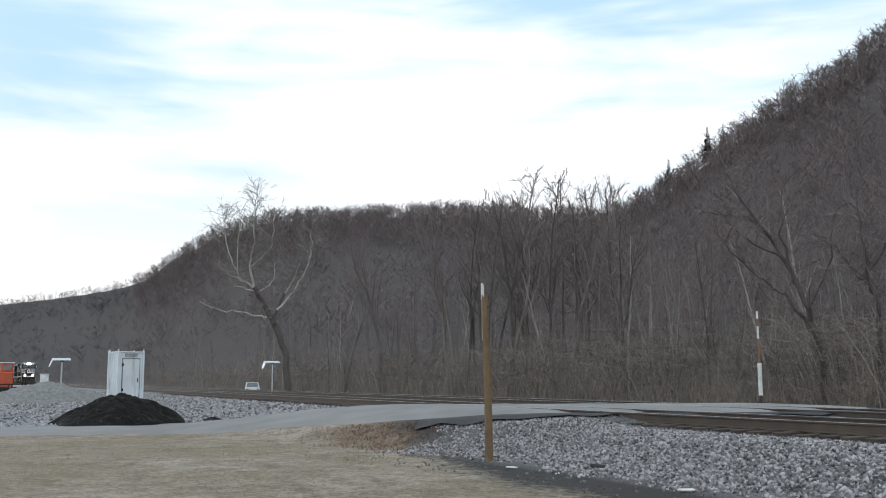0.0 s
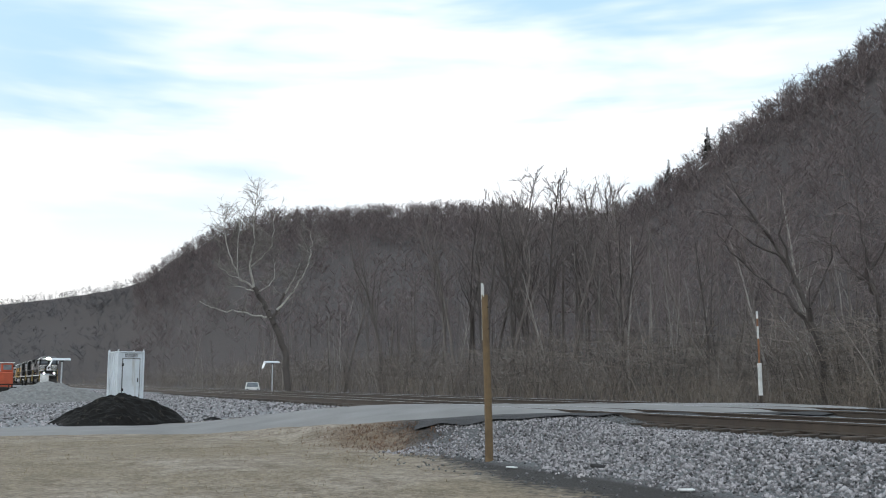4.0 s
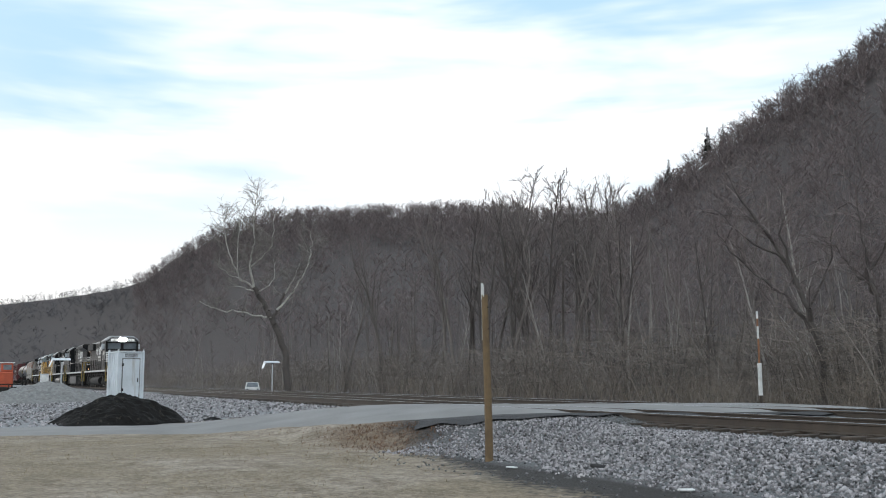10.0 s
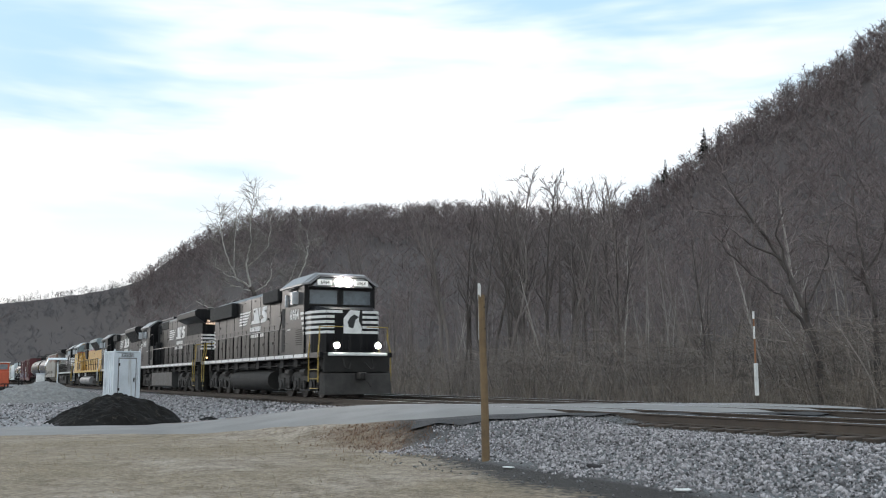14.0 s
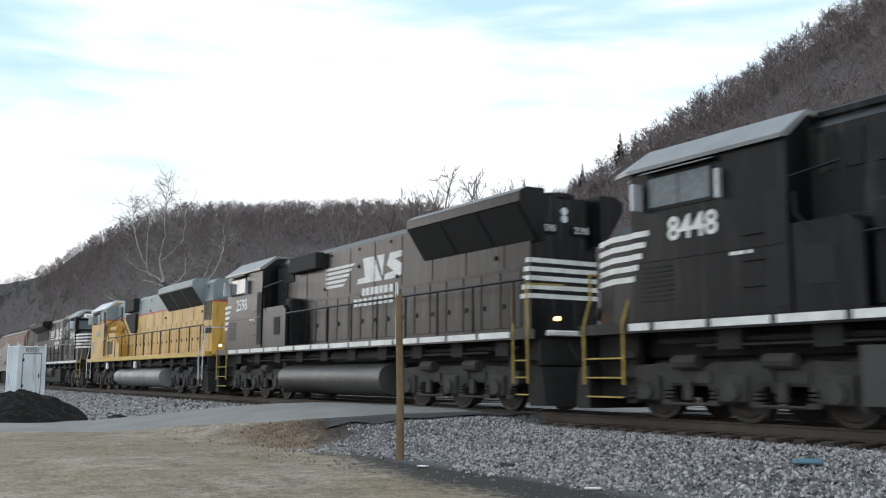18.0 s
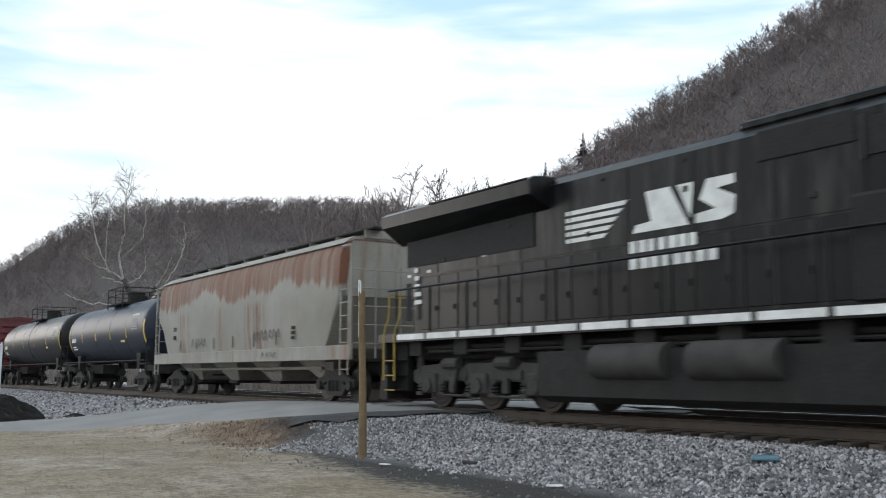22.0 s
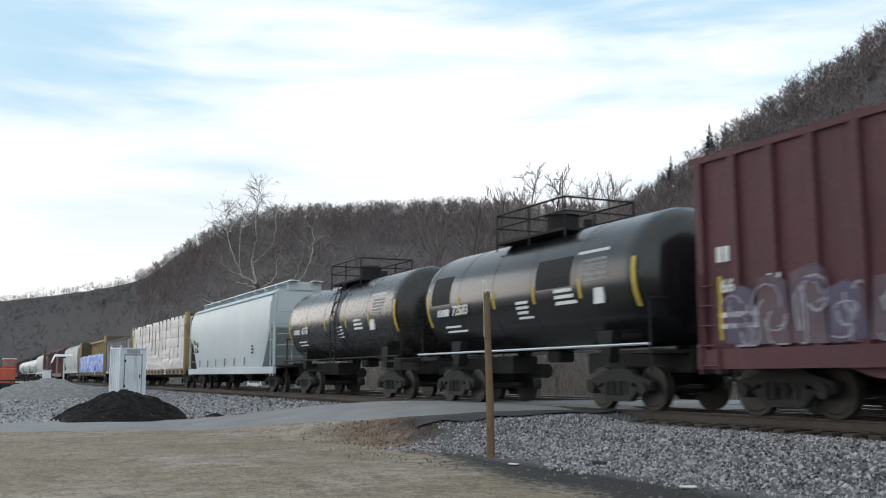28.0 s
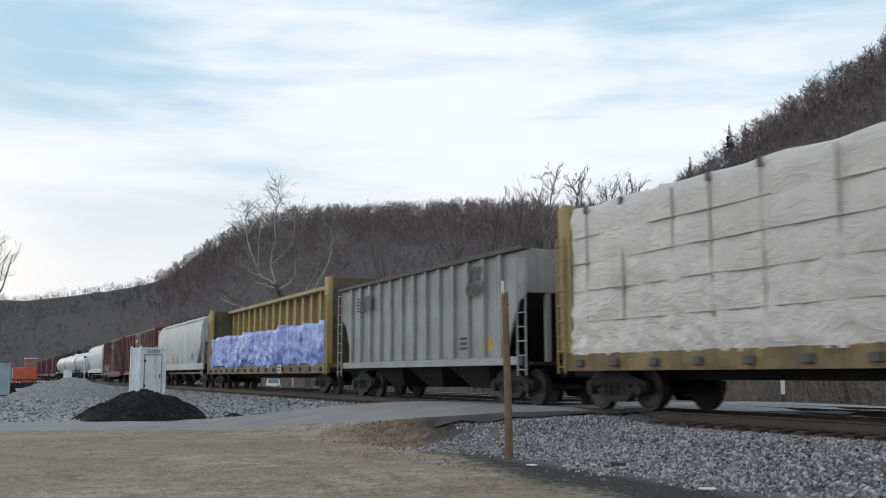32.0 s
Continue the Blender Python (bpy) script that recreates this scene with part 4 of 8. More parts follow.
def ladder(name, x, y, z0, z1, parent, mat, width=0.42, across="x", pitch=0.36):
    bm = bmesh.new()
    dx, dy = (width / 2, 0) if across == "x" else (0, width / 2)
    for s in (-1, 1):
        rod(bm, (x + s * dx, y + s * dy, z0), (x + s * dx, y + s * dy, z1), 0.025, 5)
    z = z0 + 0.15
    while z < z1:
        rod(bm, (x - dx, y - dy, z), (x + dx, y + dy, z), 0.018, 5)
        z += pitch
    return part(name, bm, mat, parent)


# ---- locomotives ----
def crest(root, sd, x0, x1, zm, ink, face=0.952, words=True):
    """The flank emblem: five slanted bars that taper off beside two blocky shapes, with two rows of bars for words below."""
    rnd = random.Random(int(x0 * 10) + sd)
    w, h = x1 - x0, 0.74
    flip = lambda x: x if sd < 0 else x0 + x1 - x
    y = sd * face
    y0, y1 = sorted((y, y + sd * 0.007))
    def poly(pts, lab):
        part("flank_emblem", side(bmesh.new(), [(flip(x0 + u * w), zm + v * h) for u, v in pts], y0, y1), ink, root, lab)

    for i in range(5):
        v = 0.40 - i * 0.19
        e = 0.42 - i * 0.035
        poly([(0.0, v), (e, v), (e - 0.03, v - 0.115), (0.0, v - 0.115)], "white slanted bar")
    poly([(0.52, 0.5), (0.66, 0.5), (0.76, -0.5), (0.44, -0.5), (0.46, -0.30), (0.55, -0.26)], "white blocky emblem")
    poly([(0.70, 0.5), (0.79, 0.5), (0.77, -0.35)], "white blocky emblem")
    poly([(0.86, 0.5), (1.0, 0.5), (1.0, 0.28), (0.91, 0.24), (1.0, 0.0), (0.99, -0.40), (0.93, -0.5), (0.79, -0.5), (0.80, -0.28), (0.90, -0.22), (0.82, 0.05)], "white blocky emblem")
    if words:
        yw = sd * 0.972
        a = x0 + 0.42 * w if sd < 0 else x0 + 0.1 * w
        for z, f, k in ((zm - 0.74, 0.40, 7), (zm - 1.04, 0.50, 8)):
            for q in range(k):
                u = a + f * w * q / k
                part("lettering_bar", one(u, u + f * w / k * (0.62 + 0.2 * rnd.random()), *sorted((yw, yw + sd * 0.006)), z, z + 0.22), ink, root, "white unreadable lettering bar")


def locomotive(front, back, turned, number, label, paint, upper, P, cab, nose, grid, rad, emblem, tank, trucks, style, lit=False, stripe=True, tank_mat=None, rail_mat=None):
    root = thing("locomotive", label, "locomotive", "locomotives of the train")
    half = (front - back) / 2
    TRAIN.append((root, (front + back) / 2, turned))
    rail_mat = rail_mat or paint
    deck, top = 1.76, 4.84
    hoodx = -P + 0.85
    c0, c1 = cab
    # frame, deck and stripes
    part("underframe", one(-P + 0.3, P - 0.6, -0.75, 0.75, 1.12, 1.60, bev=0.03), M_UNDER, root)
    part("deck", one(-P, P - 0.1, -1.50, 1.50, 1.56, deck), paint if style != "up" else M_UPY, root)
    bm = bmesh.new()
    for x in np.arange(-P + 1.2, P - 2.2, 1.9):
        for sd in (-1, 1):
            box(bm, x, x + 0.5, sd * 1.2 - 0.12, sd * 1.2 + 0.12, 1.22, 1.56)
    for sd in (-1, 1):
        rod(bm, (-P + 1, sd * 1.15, 1.40), (P - 2.0, sd * 1.15, 1.40), 0.05, 6)
        rod(bm, (-P + 2, sd * 1.28, 1.30), (P - 3.0, sd * 1.28, 1.30), 0.03, 5)
    part("piping", bm, M_UNDER, root)
    if stripe:
        for sd in (-1, 1):
            bm = bmesh.new()
            x = -P + 0.9
            while x < P - 1.7:
                e = min(x + 1.22, P - 1.55)
                y0, y1 = sorted((sd * 1.501, sd * 1.508))
                box(bm, x, e, y0, y1, 1.60, 1.735)
                x += 1.34
            part("sill_stripe", bm, M_WHITE, root, "white broken stripe along the sill")
    # hood
    hood_w = 0.95
    r0, r1 = rad
    out = [(-hood_w, deck), (-hood_w, top - 0.18), (-hood_w + 0.2, top), (hood_w - 0.2, top), (hood_w, top - 0.18), (hood_w, deck)]
    low = 3.86
    if style == "up":
        part("hood", along(bmesh.new(), [(-hood_w, deck), (-hood_w, low), (hood_w, low), (hood_w, deck)], hoodx, c0), M_UPY, root, "yellow lower hood")
        part("hood_top", along(bmesh.new(), [(-hood_w, low + 0.06), (-hood_w, top - 0.18), (-hood_w + 0.2, top), (hood_w - 0.2, top), (hood_w, top - 0.18), (hood_w, low + 0.06)], hoodx, c0), M_UPG, root, "grey upper hood")
        part("red_line", one(hoodx - 0.004, c0, -hood_w - 0.004, hood_w + 0.004, low, low + 0.06), M_REDLINE, root, "red dividing line")
    else:
        part("hood", along(bmesh.new(), out, hoodx, c0), M_HOODDIRTY, root)
    for sd in (-1, 1):
        # access doors with handles
        me = None
        x, k = hoodx + 0.35, 0
        y0, y1 = sorted((sd * hood_w, sd * (hood_w + 0.02)))
        dmat = M_UPY if style == "up" else M_HOODDIRTY
        while x < c0 - 0.8:
            if me is None:
                me = stock("hood_door", one(0, 0.74, y0, y1, deck + 0.10, 3.15, bev=0.008), dmat)
                hm = stock("door_latch", one(0.62, 0.65, sd * hood_w + (0.02 if sd > 0 else -0.05), sd * hood_w + (0.05 if sd > 0 else -0.02), 2.3, 2.42), M_UNDER)
            d = placed("hood_door", me, pose(x, 0, 0), root)
            placed("door_latch", hm, pose(0, 0, 0), d)
            x += 0.80
            k += 1
        # panel seams of the upper hood
        bm = bmesh.new()
        seam_y = sorted((sd * (hood_w - 0.005), sd * (hood_w + 0.014)))
        box(bm, hoodx + 0.05, c0 - 0.05, *seam_y, 3.20, 3.235)
        a = hoodx + 1.0
        while a < c0 - 0.9:
            box(bm, a, a + 0.03, *seam_y, 3.24, 3.82 if style == "up" else 4.62)
            a += 1.62
        part("panel_seam", bm, dmat, root)
        for j in range(5):
            a = hoodx + 1.3 + j * (c0 - hoodx - 3.0) / 5
            part("lift_ring", one(a, a + 0.09, *sorted((sd * hood_w, sd * (hood_w + 0.05))), 3.46 + 0.5 * (j % 2), 3.56 + 0.5 * (j % 2), bev=0.01), M_FRAMEGREY, root, "small dusty lifting ring")
        # upper seam, lifting lugs, dark louvres
        bm = bmesh.new()
        for j in range(7):
            a = hoodx + 0.6 + j * (c0 - hoodx - 1.2) / 7
            box(bm, a, a + 0.07, y0 - 0.01, y1 + 0.01, 4.50, 4.56)
        part("lifting_lugs", bm, M_UNDER, root)
        g0, g1 = grid
        gy0, gy1 = sorted((sd * 0.9, sd * 1.24))
        if style == "up":
            part("intake_grille", one(g0, g1, gy0, gy1, 4.12, 4.80, bev=0.03), M_GRILLE, root, "black air intake grille")
            side(bm2 := bmesh.new(), [(g0 + 0.15, 4.02), (g1 + 0.2, 4.02), (g1 + 0.2, 3.75), (g0 + 0.9, 3.0), (g0 + 0.15, 3.0)], *sorted((sd * 0.94, sd * 1.1)))
            part("lower_grille", bm2, M_GRILLE, root, "black lower intake grille")
        else:
            gy = sorted((sd * 0.9, sd * 0.975)) if style == "ge" else (gy0, gy1)
            part("intake_grille", one(g0, g1, *gy, 4.18, 4.72, bev=0.03), M_GRILLE, root, "black air intake grille")
            if style == "ge":
                for xp in (g1 + 0.08, c0 - 0.3):
                    part("grille_post", one(xp, xp + 0.06, *sorted((sd * 0.99, sd * 1.01)), 3.9, 4.56), M_FRAMEGREY, root, "dusty grille post")
            if style == "sd60":
                part("blower_housing", one(g1 + 0.05, c0 - 0.02, *sorted((sd * 0.9, sd * 1.25)), deck, 3.5, bev=0.06), M_HOODDIRTY, root)
            else:
                m0 = c0 - (1.25 if style == "ge" else 2.1)
                part("electrical_box", side(bmesh.new(), [(m0, deck), (c0 - 0.01, deck), (c0 - 0.01, 3.12), (m0 + 0.2, 3.12), (m0, 2.95)], *sorted((sd * 0.96, sd * 1.49))), paint, root, "grimy low box behind the cab")
                part("box_grille", one(m0 + 0.45, m0 + 1.0, *sorted((sd * 1.492, sd * 1.502)), 2.15, 2.75), M_GRILLE, root, "square black grille")
                part("blower_housing", one(g1 + 0.05, m0 - 0.04, *sorted((sd * 0.9, sd * 1.34)), deck, 3.35, bev=0.06), M_GRILLE, root, "black blower housing")
                # flat black sheet paints the shade of the void behind the cab
                part("cab_rear_shade", one(c0 - 0.9, c0 - 0.04, *sorted((sd * 0.952, sd * 0.962)), 3.14, 4.45), M_GRILLE, root, "black sheet for the shaded opening behind the cab")
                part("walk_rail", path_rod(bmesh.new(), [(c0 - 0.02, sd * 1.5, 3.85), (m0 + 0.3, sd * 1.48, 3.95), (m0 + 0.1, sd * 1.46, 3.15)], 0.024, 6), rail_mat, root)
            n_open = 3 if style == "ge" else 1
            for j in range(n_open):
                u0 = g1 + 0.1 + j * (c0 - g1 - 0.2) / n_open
                # black panel on the closed hood, painted shade of an upper opening
                part("upper_opening_shade", one(u0 + 0.06, u0 + (c0 - g1 - 0.2) / n_open - 0.12, *sorted((sd * 0.94, sd * 0.985)), 3.95, 4.52), M_GRILLE, root, "black sheet for the shaded upper opening")
        # radiators
        if style == "sd60":
            part("radiator_grille", one(r0, r1, *sorted((sd * 0.92, sd * 1.24)), 3.94, 4.66, bev=0.03), M_GRILLE, root, "black radiator grille")
        elif style in ("sd70", "up"):
            bm = bmesh.new()
            side_pts = lambda x: [(x, sd * 0.93, 3.75), (x, sd * 1.50, 4.58), (x, sd * 1.50, 4.80), (x, sd * 1.30, 4.92), (x, sd * 0.80, 4.92), (x, sd * 0.80, 3.75)]
            hull(bm, side_pts(r0), side_pts(r1))
            bmesh.ops.recalc_face_normals(bm, faces=bm.faces)
            rp = part("radiator_wing", bm, M_UPG if style == "up" else paint, root, "flared radiator wing")
            for j in range(3):
                a, b = r0 + 0.12 + j * (r1 - r0 - 0.1) / 3, r0 + (j + 1) * (r1 - r0 - 0.1) / 3
                bm = bmesh.new()
                nrm = Vector((0, sd * 0.83, -0.57)).normalized() * 0.012
                lo_, hi_ = Vector((0, sd * 0.96, 3.79)), Vector((0, sd * 1.475, 4.54))
                pa = [Vector((a, 0, 0)) + lo_, Vector((b, 0, 0)) + lo_, Vector((b, 0, 0)) + hi_, Vector((a, 0, 0)) + hi_]
                hull(bm, pa, [p + nrm for p in pa])
                part("radiator_screen", bm, M_GRILLE, rp, "black radiator screen")
        else:
            bm = bmesh.new()
            pts = lambda x, e: [(x, sd * 0.90, 4.05 + e), (x, sd * 1.50, 4.45), (x, sd * 1.52, 4.74), (x, sd * 1.35, 4.84), (x, sd * 0.80, 4.86), (x, sd * 0.80, 4.05 + e)]
            hull(bm, pts(r0, 0), pts(r1, 0.1))
            bmesh.ops.recalc_face_normals(bm, faces=bm.faces)
            part("radiator_wing", bm, paint, root, "overhanging radiator wing")
            part("radiator_screen", one(r0 + 0.4, r1 - 0.5, *sorted((sd * 0.955, sd * 0.975)), 3.45, 4.2), M_GRILLE, root, "black radiator screen")
            if not turned:
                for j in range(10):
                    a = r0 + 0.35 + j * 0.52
                    # thin black sheets paint the shade in the door slots
                    part("door_slot_shade", one(a, a + 0.24, *sorted((sd * 0.95, sd * 0.957)), 2.1, 3.05 + 0.12 * (j % 2)), M_GRILLE, root, "dark sheet for the shade in an upright door slot")
                for a, z in ((0.4, 3.2), (1.3, 3.25), (3.6, 3.42), (5.3, 3.6)):
                    part("sticker", one(r0 + a, r0 + a + 0.16, *sorted((sd * 0.953, sd * 0.958)), z, z + 0.07), M_WHITEINK, root, "small white sticker")
                part("wing_edge", one(r0 + 2.2, r1 - 0.1, *sorted((sd * 1.36, sd * 1.50)), 4.775, 4.80), M_FRAMEGREY, root, "grey edge of the radiator wing")
        if emblem:
            crest(root, sd, emblem[0], emblem[1], emblem[2], M_WHITEINK)
    if style == "ge":
        part("roof_step", one(g0 - 0.5, c0, -0.76, 0.76, top, top + 0.17, bev=0.04), M_HOODDIRTY, root)
    if style == "up":
        for sd in (-1, 1):
            for j in range(3):
                xx = hoodx + 0.12 + j * 0.36
                # dark sheets on the wall stand for shade in the end openings
                part("end_louvre_shade", one(xx, xx + 0.28, *sorted((sd * 0.94, sd * 0.972)), 3.1, 3.92), M_DARKLOUVRE, root, "dark sheet for the shade in a louvre")
            part("low_opening_shade", one(hoodx + 0.12, hoodx + 1.1, *sorted((sd * 0.94, sd * 0.974)), 2.55, 2.85), M_GRILLE, root, "dark sheet for a shaded opening")
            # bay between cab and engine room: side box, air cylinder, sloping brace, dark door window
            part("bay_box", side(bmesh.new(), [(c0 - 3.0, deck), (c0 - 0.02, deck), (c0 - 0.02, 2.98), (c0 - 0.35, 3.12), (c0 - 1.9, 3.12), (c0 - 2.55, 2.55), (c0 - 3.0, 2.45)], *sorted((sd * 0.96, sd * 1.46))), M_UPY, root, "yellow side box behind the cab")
            # dark sheet on the closed box paints the shade of its opening
            part("bay_opening_shade", one(c0 - 1.5, c0 - 0.25, *sorted((sd * 1.462, sd * 1.474)), deck + 0.18, 2.62), M_DARKLOUVRE, root, "dark sheet for the shaded opening in the side box")
            part("bay_shelf", one(c0 - 1.6, c0 - 0.12, *sorted((sd * 1.44, sd * 1.53)), 2.66, 2.74, bev=0.01), M_UPY, root)
            smooth(part("air_cylinder", rod(bmesh.new(), (c0 - 1.9, sd * 1.2, 3.32), (c0 - 0.3, sd * 1.2, 3.32), 0.19, 16), M_UPY, root, "yellow air cylinder"))
            part("cab_rear_window", one(c0 + 0.12, c0 + 0.62, *sorted((sd * 1.524, sd * 1.54)), 3.72, 4.36, bev=0.02), M_GRILLE, root, "dark rear cab window")
            part("tall_vent", one(c0 - 1.45, c0 - 1.1, *sorted((sd * 0.95, sd * 0.972)), 3.75, 4.55), M_GRILLE, root, "dark upright vent")
            part("brace_rail", path_rod(bmesh.new(), [(c0 + 0.2, sd * 1.56, 3.45), (g1 - 0.4, sd * 1.5, 3.95), (g0 - 0.15, sd * 1.48, 2.9)], 0.03, 6), M_DARKLOUVRE, root, "sloping brown handrail")
            part("sill_line", one(-P + 0.9, P - 1.6, *sorted((sd * 1.501, sd * 1.509)), 1.58, 1.68), M_YELLOW, root, "bright yellow sill line")
            for j in range(2):
                part("box_vent", one(g1 - 3.5 + 6.2 * j, g1 - 3.1 + 6.2 * j, *sorted((sd * 1.3, sd * 1.42)), 1.14, 1.5, bev=0.02), M_SILVER, root, "pale equipment box under the sill")
    # roof gear
    for j in range(3):
        bm = bmesh.new()
        x = r0 + 0.9 + j * 1.5
        rod(bm, (x, 0, top), (x, 0, top + 0.10), 0.62, 20)
        part("roof_fan", bm, paint if style != "up" else M_UPG, root)
    bm = one(g0 - 2.0, g0 - 1.1, -0.3, 0.3, top, top + 0.16, bev=0.03)
    part("exhaust_stack", bm, M_UNDER, root)
    bm = bmesh.new()
    for j in range(3):
        rod(bm, (g1 + 0.3, -0.2 + 0.2 * j, top + 0.14), (g1 + 0.75, -0.2 + 0.2 * j, top + 0.14), 0.03, 8, 0.09)
    box(bm, g1 + 0.25, g1 + 0.4, -0.3, 0.3, top, top + 0.1)
    part("air_horn", bm, M_UNDER, root)
    # cab
    cpaint = M_UPY if style == "up" else paint
    eave = 4.50
    prof = [(-1.52, deck), (-1.52, eave), (-1.0, 4.90), (1.0, 4.90), (1.52, eave), (1.52, deck)]
    part("cab", along(bmesh.new(), prof, c0, c1), cpaint, root)
    if style == "up":
        part("red_line", one(c0 - 0.003, c1 + 0.003, -1.527, 1.527, 3.86, 3.90), M_REDLINE, root, "red dividing line")
        part("cab_top_band", along(bmesh.new(), [(-1.525, 3.90), (-1.525, eave + 0.003), (-1.0, 4.806), (1.0, 4.806), (1.525, eave + 0.003), (1.525, 3.90)], c0 - 0.003, c1 + 0.003), M_UPG, root, "grey cab upper band")
    rp = [(-1.62, eave - 0.02), (-1.62, eave + 0.05), (-1.02, 5.0), (1.02, 5.0), (1.62, eave + 0.05), (1.62, eave - 0.02), (1.5, eave), (1.0, 4.91), (-1.0, 4.91), (-1.5, eave)]
    visor = c1 + (0.32 if style != "ge" else 0.1)
    # except on the yellow engine, the roof's pale grey is painted sky sheen
    part("cab_roof", along(bmesh.new(), rp, c0 - 0.03, c1), M_ROOFSHEEN if style != "up" else M_SILVER, root, "pale cab roof")
    bm = bmesh.new()
    hull(bm, [(c1, y, z) for y, z in rp], [(c1 + (0.30 if z > 4.6 else 0.42), y * (0.98 if z > 4.6 else 0.93), z - (0.10 if z > 4.6 else -0.0)) for y, z in rp])
    part("roof_brow", bm, M_ROOFSHEEN if style != "up" else M_SILVER, root)
    part("brow_front", hull(bmesh.new(), [(c1 - 0.02, -1.38, 4.40), (c1 - 0.02, 1.38, 4.40), (c1 - 0.02, 0.98, 4.80), (c1 - 0.02, -0.98, 4.80)], [(c1 + 0.34, -1.30, 4.42), (c1 + 0.34, 1.30, 4.42), (c1 + 0.27, 0.94, 4.78), (c1 + 0.27, -0.94, 4.78)]), M_ROOFSHEEN if style != "up" else M_UPG, root)
    # windscreens and side windows
    for y0, y1 in ((-1.36, -0.08), (0.08, 1.36)):
        fr = part("windscreen_frame", one(c1 - 0.01, c1 + 0.015, y0, y1, 3.68, 4.36, bev=0.01), M_GRILLE, root)
        part("pane", one(c1 + 0.012, c1 + 0.022, y0 + 0.06, y1 - 0.06, 3.74, 4.30), M_GLASS, fr, "sky-reflecting windscreen pane")
    for sd in (-1, 1):
        a = c1 - (0.45 if style != "sd60" else 0.85)
        span = min(1.55 if style != "sd60" else 1.05, c1 - c0 - 0.7)
        pane = M_DARKPANE if style == "up" else M_GLASS
        fr = part("side_window_frame", one(a - span, a, *sorted((sd * 1.515, sd * 1.54)), 3.72, 4.38, bev=0.01), M_GRILLE if style != "sd60" else M_FRAMEGREY, root)
        for j in range(2):
            w = (span - 0.13) / 2
            part("pane", one(a - span + 0.05 + j * (w + 0.03), a - span + 0.05 + w + j * (w + 0.03), *sorted((sd * 1.53, sd * 1.547)), 3.79, 4.32), pane, fr, "cab side pane")
        part("wind_deflector", one(a - span - 0.22, a - span - 0.16, *sorted((sd * 1.53, sd * 1.66)), 3.72, 4.22, bev=0.01), M_SILVER, root, "bright wind deflector")
        for j in range(3):
            part("grab_iron", rod(bmesh.new(), (c0 + 0.5, sd * 1.57, 2.2 + 0.42 * j), (c0 + 0.5 + 0.4, sd * 1.57, 2.2 + 0.42 * j), 0.014, 5), cpaint, root)
        part("sunshade", hull(bmesh.new(), [(a - span - 0.1, sd * 1.53, 4.44), (a + 0.05, sd * 1.53, 4.44), (a + 0.05, sd * 1.53, 4.47), (a - span - 0.1, sd * 1.53, 4.47)], [(a - span - 0.1, sd * 1.68, 4.40), (a + 0.05, sd * 1.68, 4.40), (a + 0.05, sd * 1.68, 4.42), (a - span - 0.1, sd * 1.68, 4.42)]), M_ROOFSHEEN, root)
        mir = part("mirror", one(a + 0.12, a + 0.17, *sorted((sd * 1.53, sd * 1.80)), 3.75, 4.25, bev=0.01), M_SILVER, root)
        # number, builder's plates, door louvres under the window
        if number:
            lettering(number, 0.58, M_WHITEINK, root, on_side((c0 + c1) / 2 + (0.25 if sd < 0 else 0.25), sd * 1.524, 3.16, sd), "cab_number", 0.012)
        else:
            part("number_patch", one((c0 + c1) / 2 - 0.55, (c0 + c1) / 2 + 0.75, *sorted((sd * 1.522, sd * 1.527)), 2.85, 3.45), M_YELLOW, root, "pale yellow number patch")
            bmb = bmesh.new()
            bars(bmb, (c0 + c1) / 2 - 0.35, 3.0, 0.9, 0.32, 4, sd * 1.528, sd, random.Random(2))
            part("number_bars", bmb, M_UPG, root)
        for j in range(8):
            z = 2.1 + j * 0.085
            part("louvre", one(c1 - 1.0, c1 - 0.25, *sorted((sd * 1.522, sd * 1.535)), z, z + 0.035), M_UNDER if style != "up" else M_UPG, root)
        part("cab_seam", one(c0 + 0.1, c1 - 0.1, *sorted((sd * 1.522, sd * 1.54)), 2.82, 2.86), cpaint, root)
        bm = bmesh.new()
        bars(bm, c0 + 0.7, 2.74, 0.5, 0.06, 3, sd * 1.523, sd, random.Random(1))
        part("small_plate", bm, M_WHITEINK, root)
        # cab door behind, its recess only a flat black sheet for the shade
        part("cab_door_recess_shade", one(c0 + 0.02, c0 + 0.45, *sorted((sd * 1.521, sd * 1.53)), deck + 0.1, 3.7), M_GRILLE, root)
    # nose
    nz = 3.62
    nprof = lambda x, k, z: [(x, -1.46 * k, deck), (x, -1.46 * k, z - 0.28), (x, -1.2 * k, z), (x, 1.2 * k, z), (x, 1.46 * k, z - 0.28), (x, 1.46 * k, deck)]
    mid = c1 + (nose - c1) * 0.45
    part("nose", loft([nprof(c1, 1.0, nz), nprof(mid, 0.98, nz - 0.02), nprof(nose, 0.74, nz - 0.18)]), cpaint, root)
    part("nose_door", one(nose, nose + 0.03, -0.75, -0.15, deck + 0.12, nz - 0.4, bev=0.01), cpaint, root)
    if style != "up":
        for j in range(5):
            z = 2.50 + j * 0.20
            for sd in (-1, 1):
                bm = bmesh.new()
                p0, p1, p2 = (c1 - 0.45 + 0.10 * (4 - j), sd * 1.524, 0), (mid, sd * 1.46 * 0.983, 0), (nose + 0.006, sd * 1.46 * 0.745, 0)
